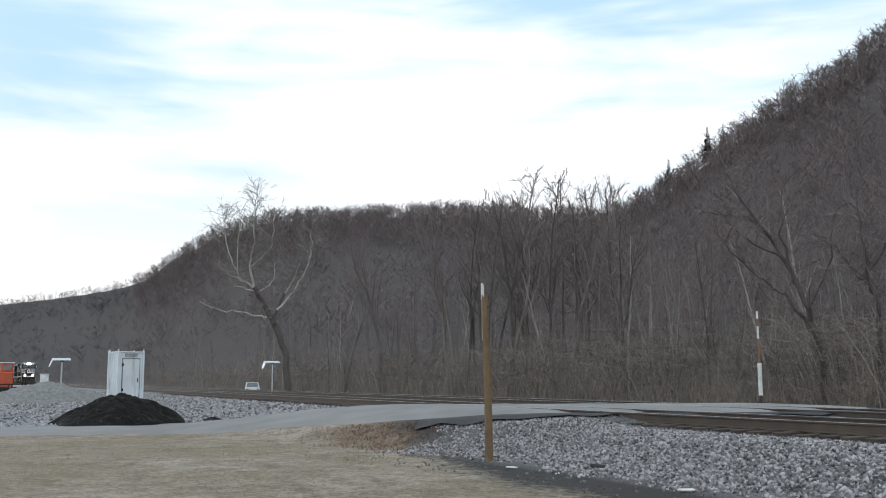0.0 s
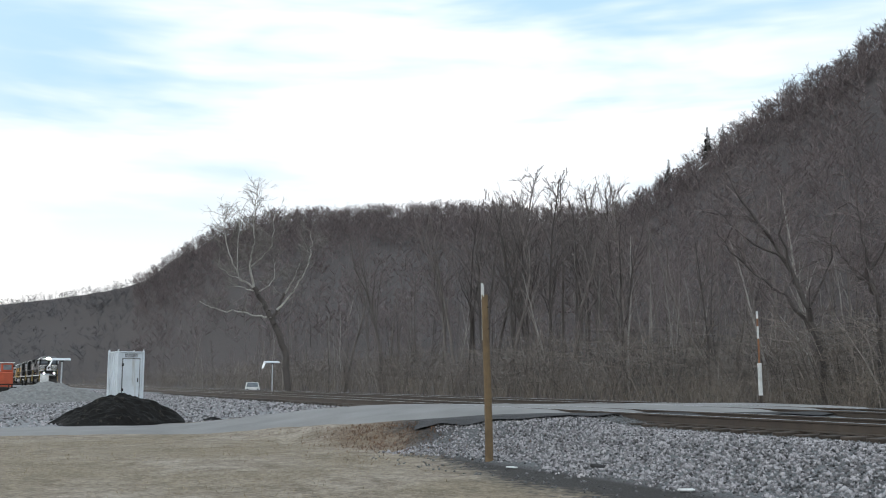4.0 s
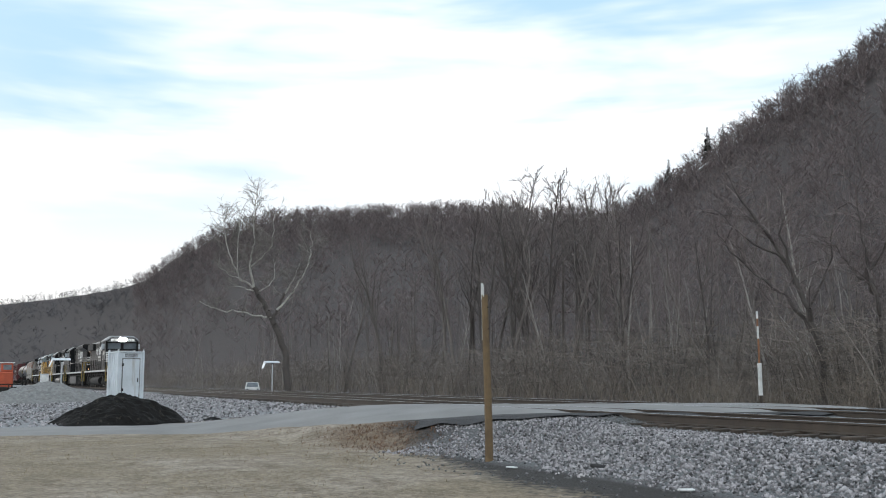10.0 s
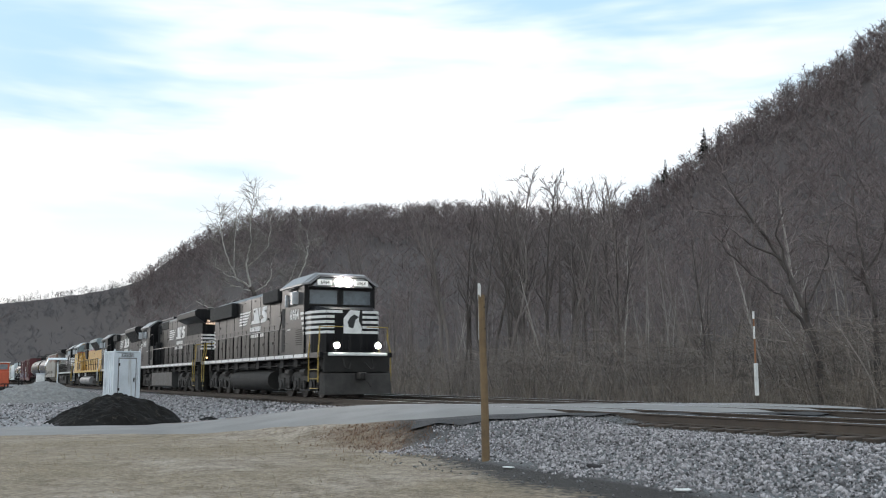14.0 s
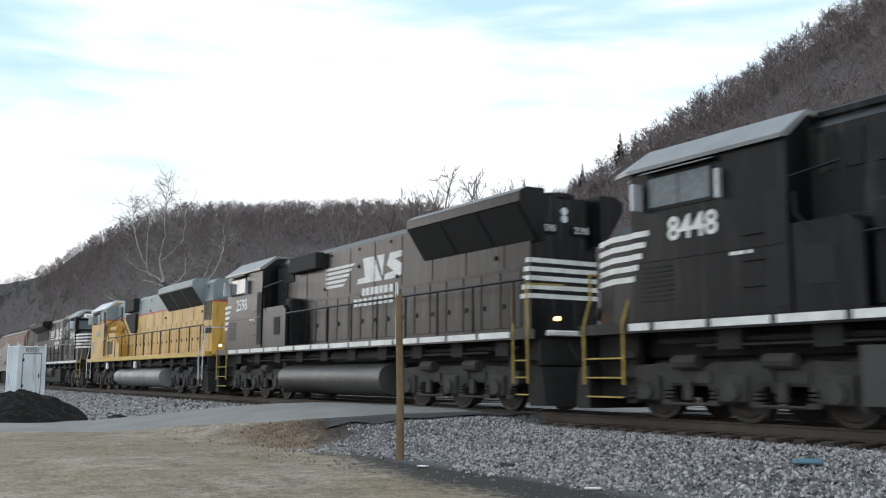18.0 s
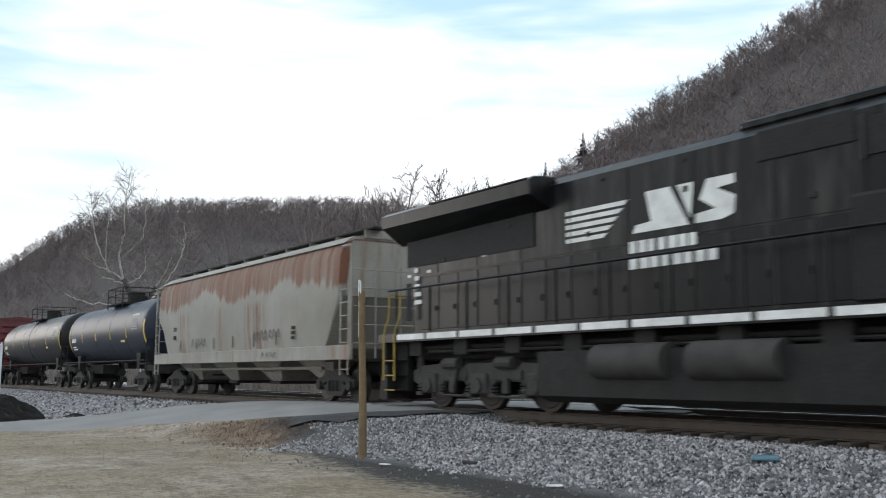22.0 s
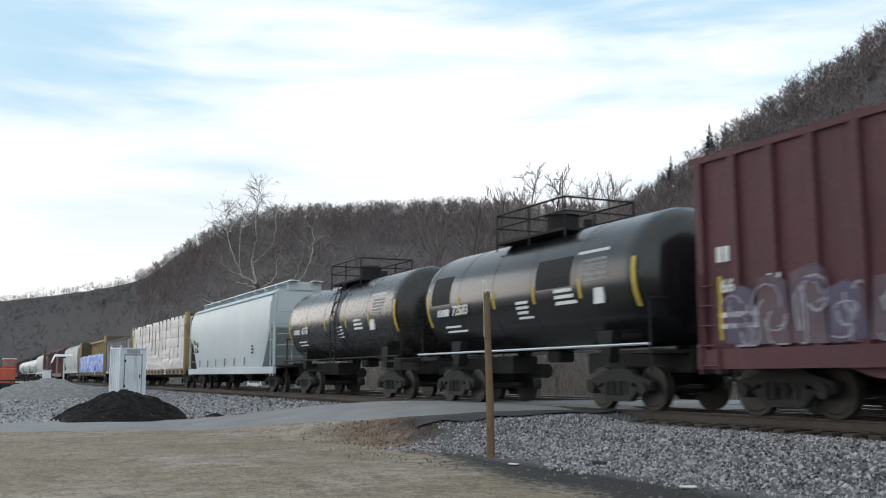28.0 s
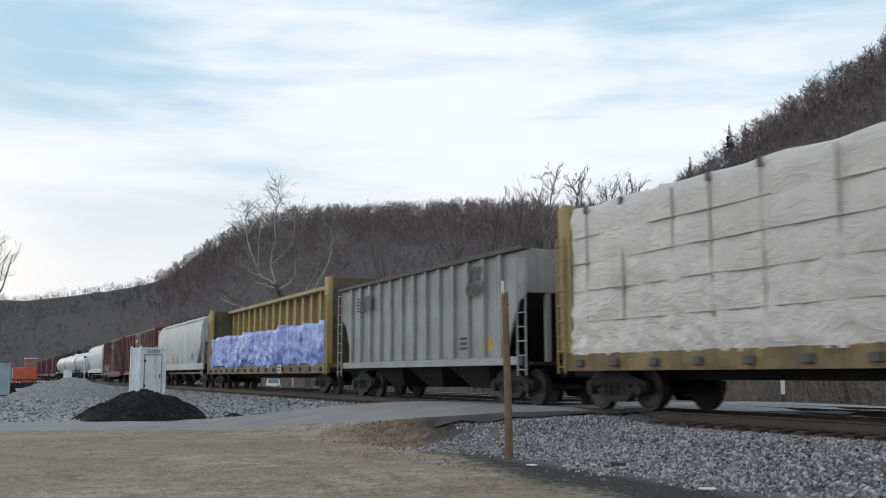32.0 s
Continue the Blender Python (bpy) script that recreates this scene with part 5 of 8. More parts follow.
                for p, q in ((p0, (c1, sd * 1.524, 0)), ((c1, sd * 1.466, 0), p1), (p1, p2)):
                    pts = [(p[0], p[1], z), (q[0], q[1], z), (q[0], q[1], z + 0.105), (p[0], p[1], z + 0.105)]
                    hull(bm, pts, [(x, y + sd * 0.006, zz) for x, y, zz in pts])
                box(bm, nose + 0.001, nose + 0.008, *sorted((sd * 1.08, sd * 0.42)), z, z + 0.105)
                part("nose_stripe", bm, M_WHITE, root, "white nose stripe")
        bm = bmesh.new()
        side_ = [(-0.38, 2.5), (0.38, 2.5), (0.38, 2.75), (0.25, 3.0), (0.30, 3.4), (-0.1, 3.42), (-0.38, 3.1)]
        hull(bm, [(nose + 0.032, y, z) for y, z in side_], [(nose + 0.04, y, z) for y, z in side_])
        part("nose_emblem", bm, M_WHITEINK, root, "white patch emblem")
        bm = bmesh.new()
        side_ = [(-0.16, 2.75), (0.02, 2.70), (0.12, 3.05), (0.26, 3.15), (0.05, 3.25), (-0.12, 3.12), (-0.22, 2.95)]
        hull(bm, [(nose + 0.041, y, z) for y, z in side_], [(nose + 0.046, y, z) for y, z in side_])
        part("emblem_shape", bm, M_BLACKINK, root, "black shape in the emblem")
    # headlight and number boards over the windscreen
    hl = part("headlight_box", one(c1 + 0.27, c1 + 0.36, -0.34, 0.34, 4.46, 4.76, bev=0.03), M_UNDER, root)
    for y in (-0.15, 0.15):
        bm = bmesh.new()
        rod(bm, (c1 + 0.355, y * 1.15, 4.61), (c1 + 0.375, y * 1.15, 4.61), 0.165, 16)
        part("headlight", bm, M_LAMP if lit else M_GLASS, hl, "round headlight lens")
    for y in (-0.78, 0.78):
        nb = part("number_board", hull(bmesh.new(), [(c1 + 0.30, y - 0.30, 4.47), (c1 + 0.30, y + 0.30, 4.47), (c1 + 0.27, y + 0.30, 4.70), (c1 + 0.27, y - 0.30, 4.70)], [(c1 + 0.365, y - 0.30, 4.47), (c1 + 0.365, y + 0.30, 4.47), (c1 + 0.335, y + 0.30, 4.70), (c1 + 0.335, y - 0.30, 4.70)]), M_CREAM, root, "cream number board")
        if number:
            lettering(number, 0.19, M_BLACKINK, nb, Matrix.Translation((c1 + 0.37, y, 4.52)) @ pose(0, 0, 0, 90, 0, 90), "board_number")
    for y in (-0.85, 0.85):
        bm = bmesh.new()
        rod(bm, (P - 0.12, y, 2.02), (P + 0.02, y, 2.02), 0.14, 16)
        dl = part("ditch_light", bm, M_UNDER, root)
        bm = bmesh.new()
        rod(bm, (P + 0.02, y, 2.02), (P + 0.03, y, 2.02), 0.115, 16)
        part("lens", bm, M_LAMP if lit else M_GLASS, dl, "round ditch light lens")
        box(bm := bmesh.new(), P - 0.25, P - 0.05, y - 0.05, y + 0.05, deck, 1.9)
        part("lamp_bracket", bm, M_UNDER, root)
    # rear end of the hood: board, lamps, stripes
    if style != "up":
        for j in range(5):
            z = 2.50 + j * 0.20
            bm = one(hoodx - 0.006, hoodx, -hood_w, hood_w, z, z + 0.105)
            for sd in (-1, 1):
                box(bm, hoodx, hoodx + 0.35 - 0.05 * j, *sorted((sd * (hood_w + 0.021), sd * (hood_w + 0.027))), z, z + 0.105)
            part("end_stripe", bm, M_WHITE, root, "white stripe on the hood end")
    BOARD = M_AMBER if style == "ge" and turned else (M_UPG if style == "up" else M_BLACKPAINT)
    nb = part("rear_number_board", one(hoodx - 0.05, hoodx, 0.2, 0.78, 3.98, 4.24, bev=0.01), BOARD, root, "rear number board")
    nb2 = part("rear_number_board", one(hoodx - 0.05, hoodx, -0.78, -0.2, 3.98, 4.24, bev=0.01), BOARD, root, "rear number board")
    if number:
        for b, y in ((nb, 0.49), (nb2, -0.49)):
            lettering(number, 0.22, M_BLACKINK if BOARD is M_AMBER else M_WHITEINK, b, Matrix.Translation((hoodx - 0.052, y, 4.03)) @ pose(0, 0, 0, 90, 0, -90), "board_number")
    for z in (4.34, 4.52):
        bm = bmesh.new()
        rod(bm, (hoodx - 0.05, 0, z), (hoodx, 0, z), 0.09, 12)
        part("rear_headlight", bm, M_SILVER, root, "unlit rear headlight")
    bm = bmesh.new()
    rod(bm, (-P - 0.02, 0.85, 2.0), (-P + 0.1, 0.85, 2.0), 0.05, 12)
    part("marker_light", bm, M_WHITELAMP if style == "up" else M_MARKER if turned else M_GLASS, root, "small marker lamp")
    # handrails
    post = stock("stanchion", rod(bmesh.new(), (0, 0, deck), (0, 0, 2.84), 0.03, 6), rail_mat)
    for sd in (-1, 1):
        n = int((c0 - 0.6 + P - 0.8) / 1.45)
        for k in range(n + 1):
            placed("stanchion", post, pose(-P + 0.8 + k * (c0 - 0.6 + P - 0.8) / n, sd * 1.46, 0), root)
        part("handrail", rod(bmesh.new(), (-P + 0.4, sd * 1.46, 2.84), (c0 - 0.5, sd * 1.46, 2.84), 0.03, 6), rail_mat, root)
        part("handrail", path_rod(bmesh.new(), [(c0 - 0.5, sd * 1.46, 2.84), (c0 - 0.12, sd * 1.5, 3.25), (c0 - 0.1, sd * 1.5, 3.6)], 0.028, 6), rail_mat, root)
        for e, inner in ((1, P - 1.35), (-1, -P + 0.75)):
            xo = e * (P - 0.25)
            for xx in (inner - e * 0.02, xo):
                bm = path_rod(bmesh.new(), [(xx, sd * 1.50, 0.62), (xx, sd * 1.50, 1.75), (xx - e * 0.12, sd * 1.42, 2.25), (xx - e * 0.12, sd * 1.42, 2.75)], 0.026, 6)
                part("grab_rail", bm, M_RAILYELLOW if style != "up" else M_SILVER, root, "upright step rail")
            part("end_handrail", rod(bmesh.new(), (xo - e * 0.12, sd * 1.42, 2.75), (xo, sd * 0.5, 2.75), 0.022, 6), M_RAILYELLOW if style != "up" else M_SILVER, root, "end handrail")
            well = part("step_well", one(min(inner, xo), max(inner, xo), *sorted((sd * 0.95, sd * 1.10)), 0.36, 1.56), M_UNDER, root)
            for z in (0.40, 0.76, 1.12):
                st = part("step", one(min(inner, xo) + 0.03, max(inner, xo) - 0.03, *sorted((sd * 1.02, sd * 1.46)), z - 0.03, z), M_UNDER, well)
                part("step_edge", one(min(inner, xo) + 0.03, max(inner, xo) - 0.03, *sorted((sd * 1.462, sd * 1.48)), z - 0.025, z + 0.005), M_RAILYELLOW, well, "yellow step edge")
    for e in (-1, 1):
        pl = part("pilot", hull(bmesh.new(), [(e * (P - 0.3), y, z) for y, z in ((-1.42, 0.16), (1.42, 0.16), (1.42, 1.0), (-1.42, 1.0))], [(e * (P + 0.06 + (0.12 if z < 0.5 else 0)), y, z) for y, z in ((-1.36, 0.16), (1.36, 0.16), (1.36, 0.95), (-1.36, 0.95))]), M_FRAMEGREY if lit and e > 0 else M_UNDER, root, "steel snow plough pilot")
        part("end_plate", one(min(e * (P - 0.12), e * P), max(e * (P - 0.12), e * P), -1.35, 1.35, 1.0, 1.76, bev=0.02), M_UNDER, root)
        part("anticlimber", one(min(e * P, e * (P + 0.12)), max(e * P, e * (P + 0.12)), -1.2, 1.2, 1.62, 1.74, bev=0.02), M_WHITE if style != "up" else M_UPY, root)
        bm = bmesh.new()
        for y in (-0.6, 0.6):
            path_rod(bm, [(e * (P + 0.02), y, 1.5), (e * (P + 0.25), y * 0.95, 1.15), (e * (P + 0.3), y * 0.75, 1.1), (e * (P + 0.05), y * 0.5, 1.35)], 0.03, 6)
        part("brake_hose", bm, M_UNDER, root)
    # tanks
    tm = tank_mat or M_UNDER
    t0, t1 = tank
    if style == "ge":
        part("fuel_tank", along(bmesh.new(), [(-1.48, 0.36), (-1.50, 1.22), (1.50, 1.22), (1.48, 0.36), (1.2, 0.24), (-1.2, 0.24)], t0, t1), tm, root)
    else:
        oc = [(1.5 * math.copysign(min(abs(math.cos(a)) ** 0.6, 1), math.cos(a)), 0.70 + 0.50 * math.copysign(abs(math.sin(a)) ** 0.75, math.sin(a))) for a in np.linspace(0, 2 * math.pi, 24, endpoint=False)]
        smooth(part("fuel_tank", along(bmesh.new(), oc, t0, t1), tm, root))
        for sd in (-1, 1):
            bm = bmesh.new()
            rod(bm, (t0 + 0.3, sd * 1.08, 1.34), (t0 + 3.6, sd * 1.08, 1.34), 0.17, 12)
            smooth(part("air_reservoir", bm, M_UNDER, root))
    if style == "ge" and not turned:
        for sd in (-1, 1):
            for j in range(2):
                bm = bmesh.new()
                rod(bm, (t0 + 1.7 + j * 2.3, sd * 1.40, 1.0), (t0 + 3.45 + j * 2.3, sd * 1.40, 1.0), 0.33, 16)
                smooth(part("air_reservoir", bm, M_FRAMEGREY, root))
    gear(root, trucks, (-2.0, 0.0, 2.0), LOCO_WHEELS, LOCO_SIDE, LOCO_BOLSTER)
    couplers(root, half)
    return root


CPL = [43.4, 21.8, 0.0, -22.1, -46.4, -69.0, -87.3, -103.3, -123.3, -139.4, -156.5, -168.9, -182.6, -202.1, -225.6, -241.5, -266.0, -285.5, -306.0, -325.0, -344.0, -366.0, -389.0, -411.5, -434, -457, -480, -503]
locomotive(CPL[0], CPL[1], False, "6964", "black diesel locomotive with white nose stripes and lit headlights", M_BLACKPAINT, None, 10.1, (5.2, 8.15), 9.55, (1.2, 3.6), (-9.3, -4.5), (-3.9, 1.0, 3.78), (-3.4, 3.2), (6.4, -6.4), "sd60", lit=True)
locomotive(CPL[1], CPL[2], True, "8448", "sooty black diesel locomotive running long hood first", M_BLACKPAINT, None, 10.2, (5.0, 8.5), 9.9, (1.0, 3.4), (-9.75, -4.5), (-4.3, 0.7, 3.75), (-3.3, 3.9), (6.5, -6.5), "ge", tank_mat=M_BOXTANK)
locomotive(CPL[2], CPL[3], True, "2598", "black diesel locomotive with flared radiators and grimy flanks", M_BLACKPAINT, None, 10.4, (5.4, 9.0), 10.1, (1.5, 3.7), (-9.9, -4.9), (-3.7, 1.3, 3.85), (-3.4, 3.8), (6.6, -6.6), "sd70", tank_mat=M_TANKMID)
locomotive(CPL[3], CPL[4], True, "", "yellow and grey diesel locomotive with red line and large radiators", M_UPY, M_UPG, 11.5, (6.4, 10.1), 11.0, (1.5, 3.4), (-9.5, -4.1), None, (-4.8, 4.1), (8.1, -8.1), "up", stripe=False, tank_mat=M_TANKGREY, rail_mat=M_DARKLOUVRE)
locomotive(CPL[4], CPL[5], False, "8040", "dusty black diesel locomotive with broad windscreen", M_BLACKPAINT, None, 10.5, (6.0, 8.3), 10.1, (0.8, 2.6), (-10.4, -4.4), (-3.9, 0.35, 3.74), (-4.2, 3.8), (6.6, -6.6), "ge", tank_mat=M_UNDER)


# ---- freight cars ----
def rusty_hopper_paint():
    """Pale paint with rust running down from the eaves in streaks, ragged at its lower edge, and a second patch lower down."""
    m = surface("rust_streaked_pale_paint", (0.32, 0.305, 0.275), (0.21, 0.195, 0.17), 0.8, 0, 0.5, 12, 0.7, 0.15)
    n = Nodes(m.node_tree)
    b = m.node_tree.nodes["Principled BSDF"]
    co = n.add("ShaderNodeTexCoord").outputs["Object"]
    sep = n.add("ShaderNodeSeparateXYZ")
    n.link(co, sep.inputs[0])
    z = sep.outputs[2]
    run = n.noise(n.scaled(co, (3.4, 0.2, 0.16)), 1.6, 6, 0.65)
    fine = n.noise(n.scaled(co, (9.0, 0.2, 0.5)), 1.6, 4, 0.6)
    panel = n.noise(n.scaled(co, (0.30, 0.0, 0.0), (2.3, 0, 0)), 1.0, 2, 0.4)
    reach = n.math("ADD", n.math("MULTIPLY", panel, 2.4), 2.12)
    over = n.math("SUBTRACT", n.math("ADD", z, n.math("MULTIPLY", n.math("SUBTRACT", run, 0.5), 1.1)), reach)
    upper = n.math("MULTIPLY", n.ramp(over, [(0.0, (0, 0, 0)), (0.16, (1, 1, 1))]), n.ramp(n.math("ADD", n.math("MULTIPLY", run, 0.6), n.math("MULTIPLY", fine, 0.4)), [(0.36, (0.35, 0.35, 0.35)), (0.58, (1, 1, 1))]))
    where = n.ramp(n.noise(n.scaled(co, (0.42, 0.0, 0.0), (7.7, 0, 0)), 1.0, 2, 0.4), [(0.50, (0, 0, 0)), (0.56, (1, 1, 1))])
    band = n.math("MULTIPLY", n.ramp(z, [(0.0, (0, 0, 0)), (1.0, (1, 1, 1))]), n.ramp(n.math("SUBTRACT", 3.15, z), [(0.0, (0, 0, 0)), (0.25, (1, 1, 1))]))
    lower = n.math("MULTIPLY", n.math("MULTIPLY", where, band), n.ramp(run, [(0.46, (0, 0, 0)), (0.60, (0.9, 0.9, 0.9))]))
    drip = n.math("MULTIPLY", n.ramp(fine, [(0.60, (0, 0, 0)), (0.70, (0.6, 0.6, 0.6))]), n.ramp(n.math("SUBTRACT", 2.6, z), [(0.0, (0, 0, 0)), (0.5, (1, 1, 1))]))
    mask = n.math("MAXIMUM", n.math("MAXIMUM", upper, lower), drip)
    rust = n.mix(fine, (0.085, 0.030, 0.018), (0.22, 0.082, 0.040))
    old = b.inputs["Base Color"].links[0].from_socket
    n.link(n.mix(n.math("MULTIPLY", mask, 0.94), old, rust), b.inputs["Base Color"])
    return m


M_HOPRUST = rusty_hopper_paint()
M_HOPTOP = surface("faded_grey_paint", (0.33, 0.315, 0.285), (0.20, 0.185, 0.165), 0.8, 0, 0.6, 14, 0.7, 0.1, 0.35, (0.2, 0.12, 0.08))
M_HOPBLUE = surface("clean_pale_blue_paint", (0.46, 0.515, 0.53), (0.39, 0.44, 0.46), 0.5, 0, 0.5, 12, 0.5, 0.03, 0.15, (0.40, 0.42, 0.42))
M_HOPGREY = surface("light_grey_hopper_paint", (0.46, 0.47, 0.46), (0.34, 0.34, 0.33), 0.6, 0, 0.6, 12, 0.5, 0.05, 0.3, (0.24, 0.22, 0.19))
M_TANKBLUE = surface("dull_slate_tank_paint", (0.030, 0.035, 0.052), (0.018, 0.021, 0.032), 0.40, 0, 0.5, 10, 0.6, 0, 0.25, (0.03, 0.033, 0.042))
M_TANKBLACK = surface("black_tank_paint", (0.012, 0.012, 0.013), (0.006, 0.006, 0.007), 0.38, 0, 0.5, 10, 0.6, 0, 0.2, (0.02, 0.019, 0.018))
M_TANKSHINE = surface("glossy_black_tank_paint", (0.014, 0.0148, 0.017), (0.007, 0.0074, 0.0085), 0.24, 0, 0.6, 10, 0.6, 0, 0.2, (0.022, 0.021, 0.02))
M_TANKDUST = surface("dusty_black_tank_paint", (0.026, 0.0235, 0.023), (0.011, 0.010, 0.0098), 0.27, 0, 0.5, 8, 0.7, 0, 0.3, (0.045, 0.039, 0.035))
for gloss, level in ((M_TANKBLUE, 0.14), (M_TANKBLACK, 0.16), (M_TANKSHINE, 0.5), (M_TANKDUST, 0.38)):
    gloss.node_tree.nodes["Principled BSDF"].inputs["Specular IOR Level"].default_value = level
M_TANKWHITE = surface("white_tank_paint", (0.50, 0.52, 0.51), (0.36, 0.37, 0.36), 0.45, 0, 0.6, 10, 0.5, 0.03, 0.2, (0.4, 0.37, 0.33))
M_BOXRED = surface("oxide_red_paint", (0.105, 0.014, 0.018), (0.058, 0.0098, 0.0122), 0.6, 0, 0.6, 12, 0.6, 0.06, 0.22, (0.09, 0.03, 0.026))
M_BOXMAROON = surface("faded_maroon_paint", (0.092, 0.022, 0.030), (0.054, 0.0155, 0.021), 0.65, 0, 0.6, 12, 0.6, 0.06, 0.22, (0.085, 0.045, 0.042))
M_DOORRUST = surface("rusty_brown_door", (0.105, 0.045, 0.030), (0.060, 0.028, 0.022), 0.8, 0, 0.8, 14, 0.7, 0.1)
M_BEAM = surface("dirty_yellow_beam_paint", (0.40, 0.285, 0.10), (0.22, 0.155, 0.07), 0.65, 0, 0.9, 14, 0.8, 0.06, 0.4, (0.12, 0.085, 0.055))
M_BEAMDARK = surface("dark_streaked_yellow_paint", (0.13, 0.095, 0.055), (0.045, 0.036, 0.028), 0.8, 0, 0.9, 14, 0.8, 0.1, 0.4, (0.03, 0.026, 0.022))
M_BEAMSILL = surface("grimy_yellow_sill", (0.27, 0.185, 0.075), (0.07, 0.05, 0.032), 0.75, 0, 1.4, 14, 0.6, 0.1, 0.4, (0.05, 0.04, 0.03))
def wrap_skin(name, base, dark, scale, contrast):
    """Thin plastic wrap: large tonal patches, fine crossing creases, a dull sheen."""
    m = surface(name, base, dark, 0.38, 0, scale, 7, contrast, 0)
    n = Nodes(m.node_tree)
    co = n.add("ShaderNodeTexCoord").outputs["Object"]
    crease = n.noise(n.scaled(co, (1.3, 1.0, 1.9)), 1.3, 6, 0.55, 1.6)
    ridge = n.ramp(crease, [(0.40, (0, 0, 0)), (0.50, (1, 1, 1)), (0.60, (0.1, 0.1, 0.1))])
    bp = n.add("ShaderNodeBump", Strength=0.4, Distance=0.035)
    n.link(ridge, bp.inputs["Height"])
    n.link(bp.outputs[0], m.node_tree.nodes["Principled BSDF"].inputs["Normal"])
    return m


M_WRAP = wrap_skin("white_lumber_wrap", (0.60, 0.56, 0.53), (0.46, 0.425, 0.40), 0.5, 0.8)
M_BLUEWRAP = wrap_skin("blue_printed_wrap", (0.27, 0.38, 0.74), (0.025, 0.07, 0.34), 1.9, 0.5)
M_COALCAR = surface("pale_grey_coal_car_paint", (0.34, 0.34, 0.335), (0.21, 0.21, 0.205), 0.65, 0, 0.8, 12, 0.6, 0.06, 0.3, (0.2, 0.18, 0.16))
M_DARKRIB = surface("dark_rib_edge", (0.10, 0.095, 0.09), (0.05, 0.048, 0.045), 0.8, 0, 2, 20, 0.6, 0.1)
M_SPRAY = [surface("grey_spray_paint", (0.13, 0.10, 0.125), (0.08, 0.03, 0.035), 0.7, 0, 2, 14, 0.8, 0), surface("blue_spray_paint", (0.10, 0.095, 0.16), (0.07, 0.035, 0.045), 0.7, 0, 2, 14, 0.8, 0), surface("pale_spray_paint", (0.36, 0.36, 0.40), (0.15, 0.13, 0.17), 0.7, 0, 3, 14, 0.8, 0)]
M_FADEDINK = flat("faded_stencil_ink", (0.24, 0.24, 0.245))
M_STRAP = flat("dark_strap", (0.10, 0.095, 0.09))


def car(name, label, category, k, group="freight cars of the train"):
    root = thing(name, label, category, group)
    front, back = CPL[k], CPL[k + 1]
    TRAIN.append((root, (front + back) / 2, False))
    half = (front - back) / 2
    couplers(root, half)
    gear(root, (half - 2.35, -half + 2.35), (-0.89, 0.89), CAR_WHEELS, CAR_SIDE, BOLSTER)
    return root, half - 0.75


def tag_paint(root, x0, x1, z0, z1, y, sd, seed, n=9):
    """Sprayed abstract strokes low on the camera-side flank: a tinted patch and bent pale strokes for each cell."""
    if sd > 0:
        return
    r = random.Random(seed)
    w = (x1 - x0) / n
    for i in range(n):
        a = x0 + i * w
        top = z1 - (z1 - z0) * r.uniform(0.0, 0.35)
        k = r.uniform(-0.1, 0.1)
        patch = [(a, z0 + r.uniform(0, 0.08)), (a + w * 0.96, z0 + r.uniform(0, 0.08)), (a + w * 0.9 + k, top - r.uniform(0, 0.2)), (a + w * 0.5 + k, top), (a + w * 0.08 + k, top - r.uniform(0, 0.25))]
        part("spray_patch", side(bmesh.new(), patch, *sorted((y, y + sd * (0.002 + 0.0005 * (i % 3))))), M_SPRAY[0 if i % 3 else 1], root, "faded sprayed paint patch")
        # looping outline strokes and short hatches over the patch
        for s in range(9):
            t = r.uniform(0.010, 0.024)
            cx, cz = a + w * r.uniform(0.2, 0.8), z0 + (top - z0) * r.uniform(0.2, 0.75)
            rx_, rz_ = w * r.uniform(0.12, 0.45), (top - z0) * r.uniform(0.15, 0.45)
            q0, q1 = r.uniform(0, 6.28), r.uniform(1.2, 4.2)
            arc = [(cx + rx_ * math.cos(q0 + q1 * i / 6), min(max(cz + rz_ * math.sin(q0 + q1 * i / 6) * (1.3 if s % 3 else 0.5), z0 + 0.02), z1)) for i in range(7)]
            bm = bmesh.new()
            yy = sorted((y, y + sd * (0.005 + 0.001 * s)))
            for (ax, az_), (bx, bz) in zip(arc, arc[1:]):
                nx_, nz_ = -(bz - az_), bx - ax
                ln = math.hypot(nx_, nz_) + 1e-6
                nx_, nz_ = nx_ / ln * t, nz_ / ln * t
                side(bm, [(ax + nx_, az_ + nz_), (bx + nx_, bz + nz_), (bx - nx_, bz - nz_), (ax - nx_, az_ - nz_)], *yy)
            part("spray_stroke", bm, M_SPRAY[2] if s % 4 else M_SPRAY[1], root, "pale sprayed stroke")


def stencil(root, x, z, w, rows, y, sd, mat, seed, h=0.09, gap=0.15):
    r = random.Random(seed)
    for j in range(rows):
        zz, ww = z - j * gap, w * r.uniform(0.7, 1)
        yy = y(zz + h / 2) if callable(y) else y
        n = 1 if h < 0.15 else max(2, int(w / 0.25))
        for i in range(n):
            a = x + ww * i / n
            part("stencil_bar", one(a, a + ww / n * (1 if n == 1 else r.uniform(0.6, 0.85)), *sorted((yy, yy + sd * 0.006)), zz, zz + h), mat, root, "unreadable stencilled line")


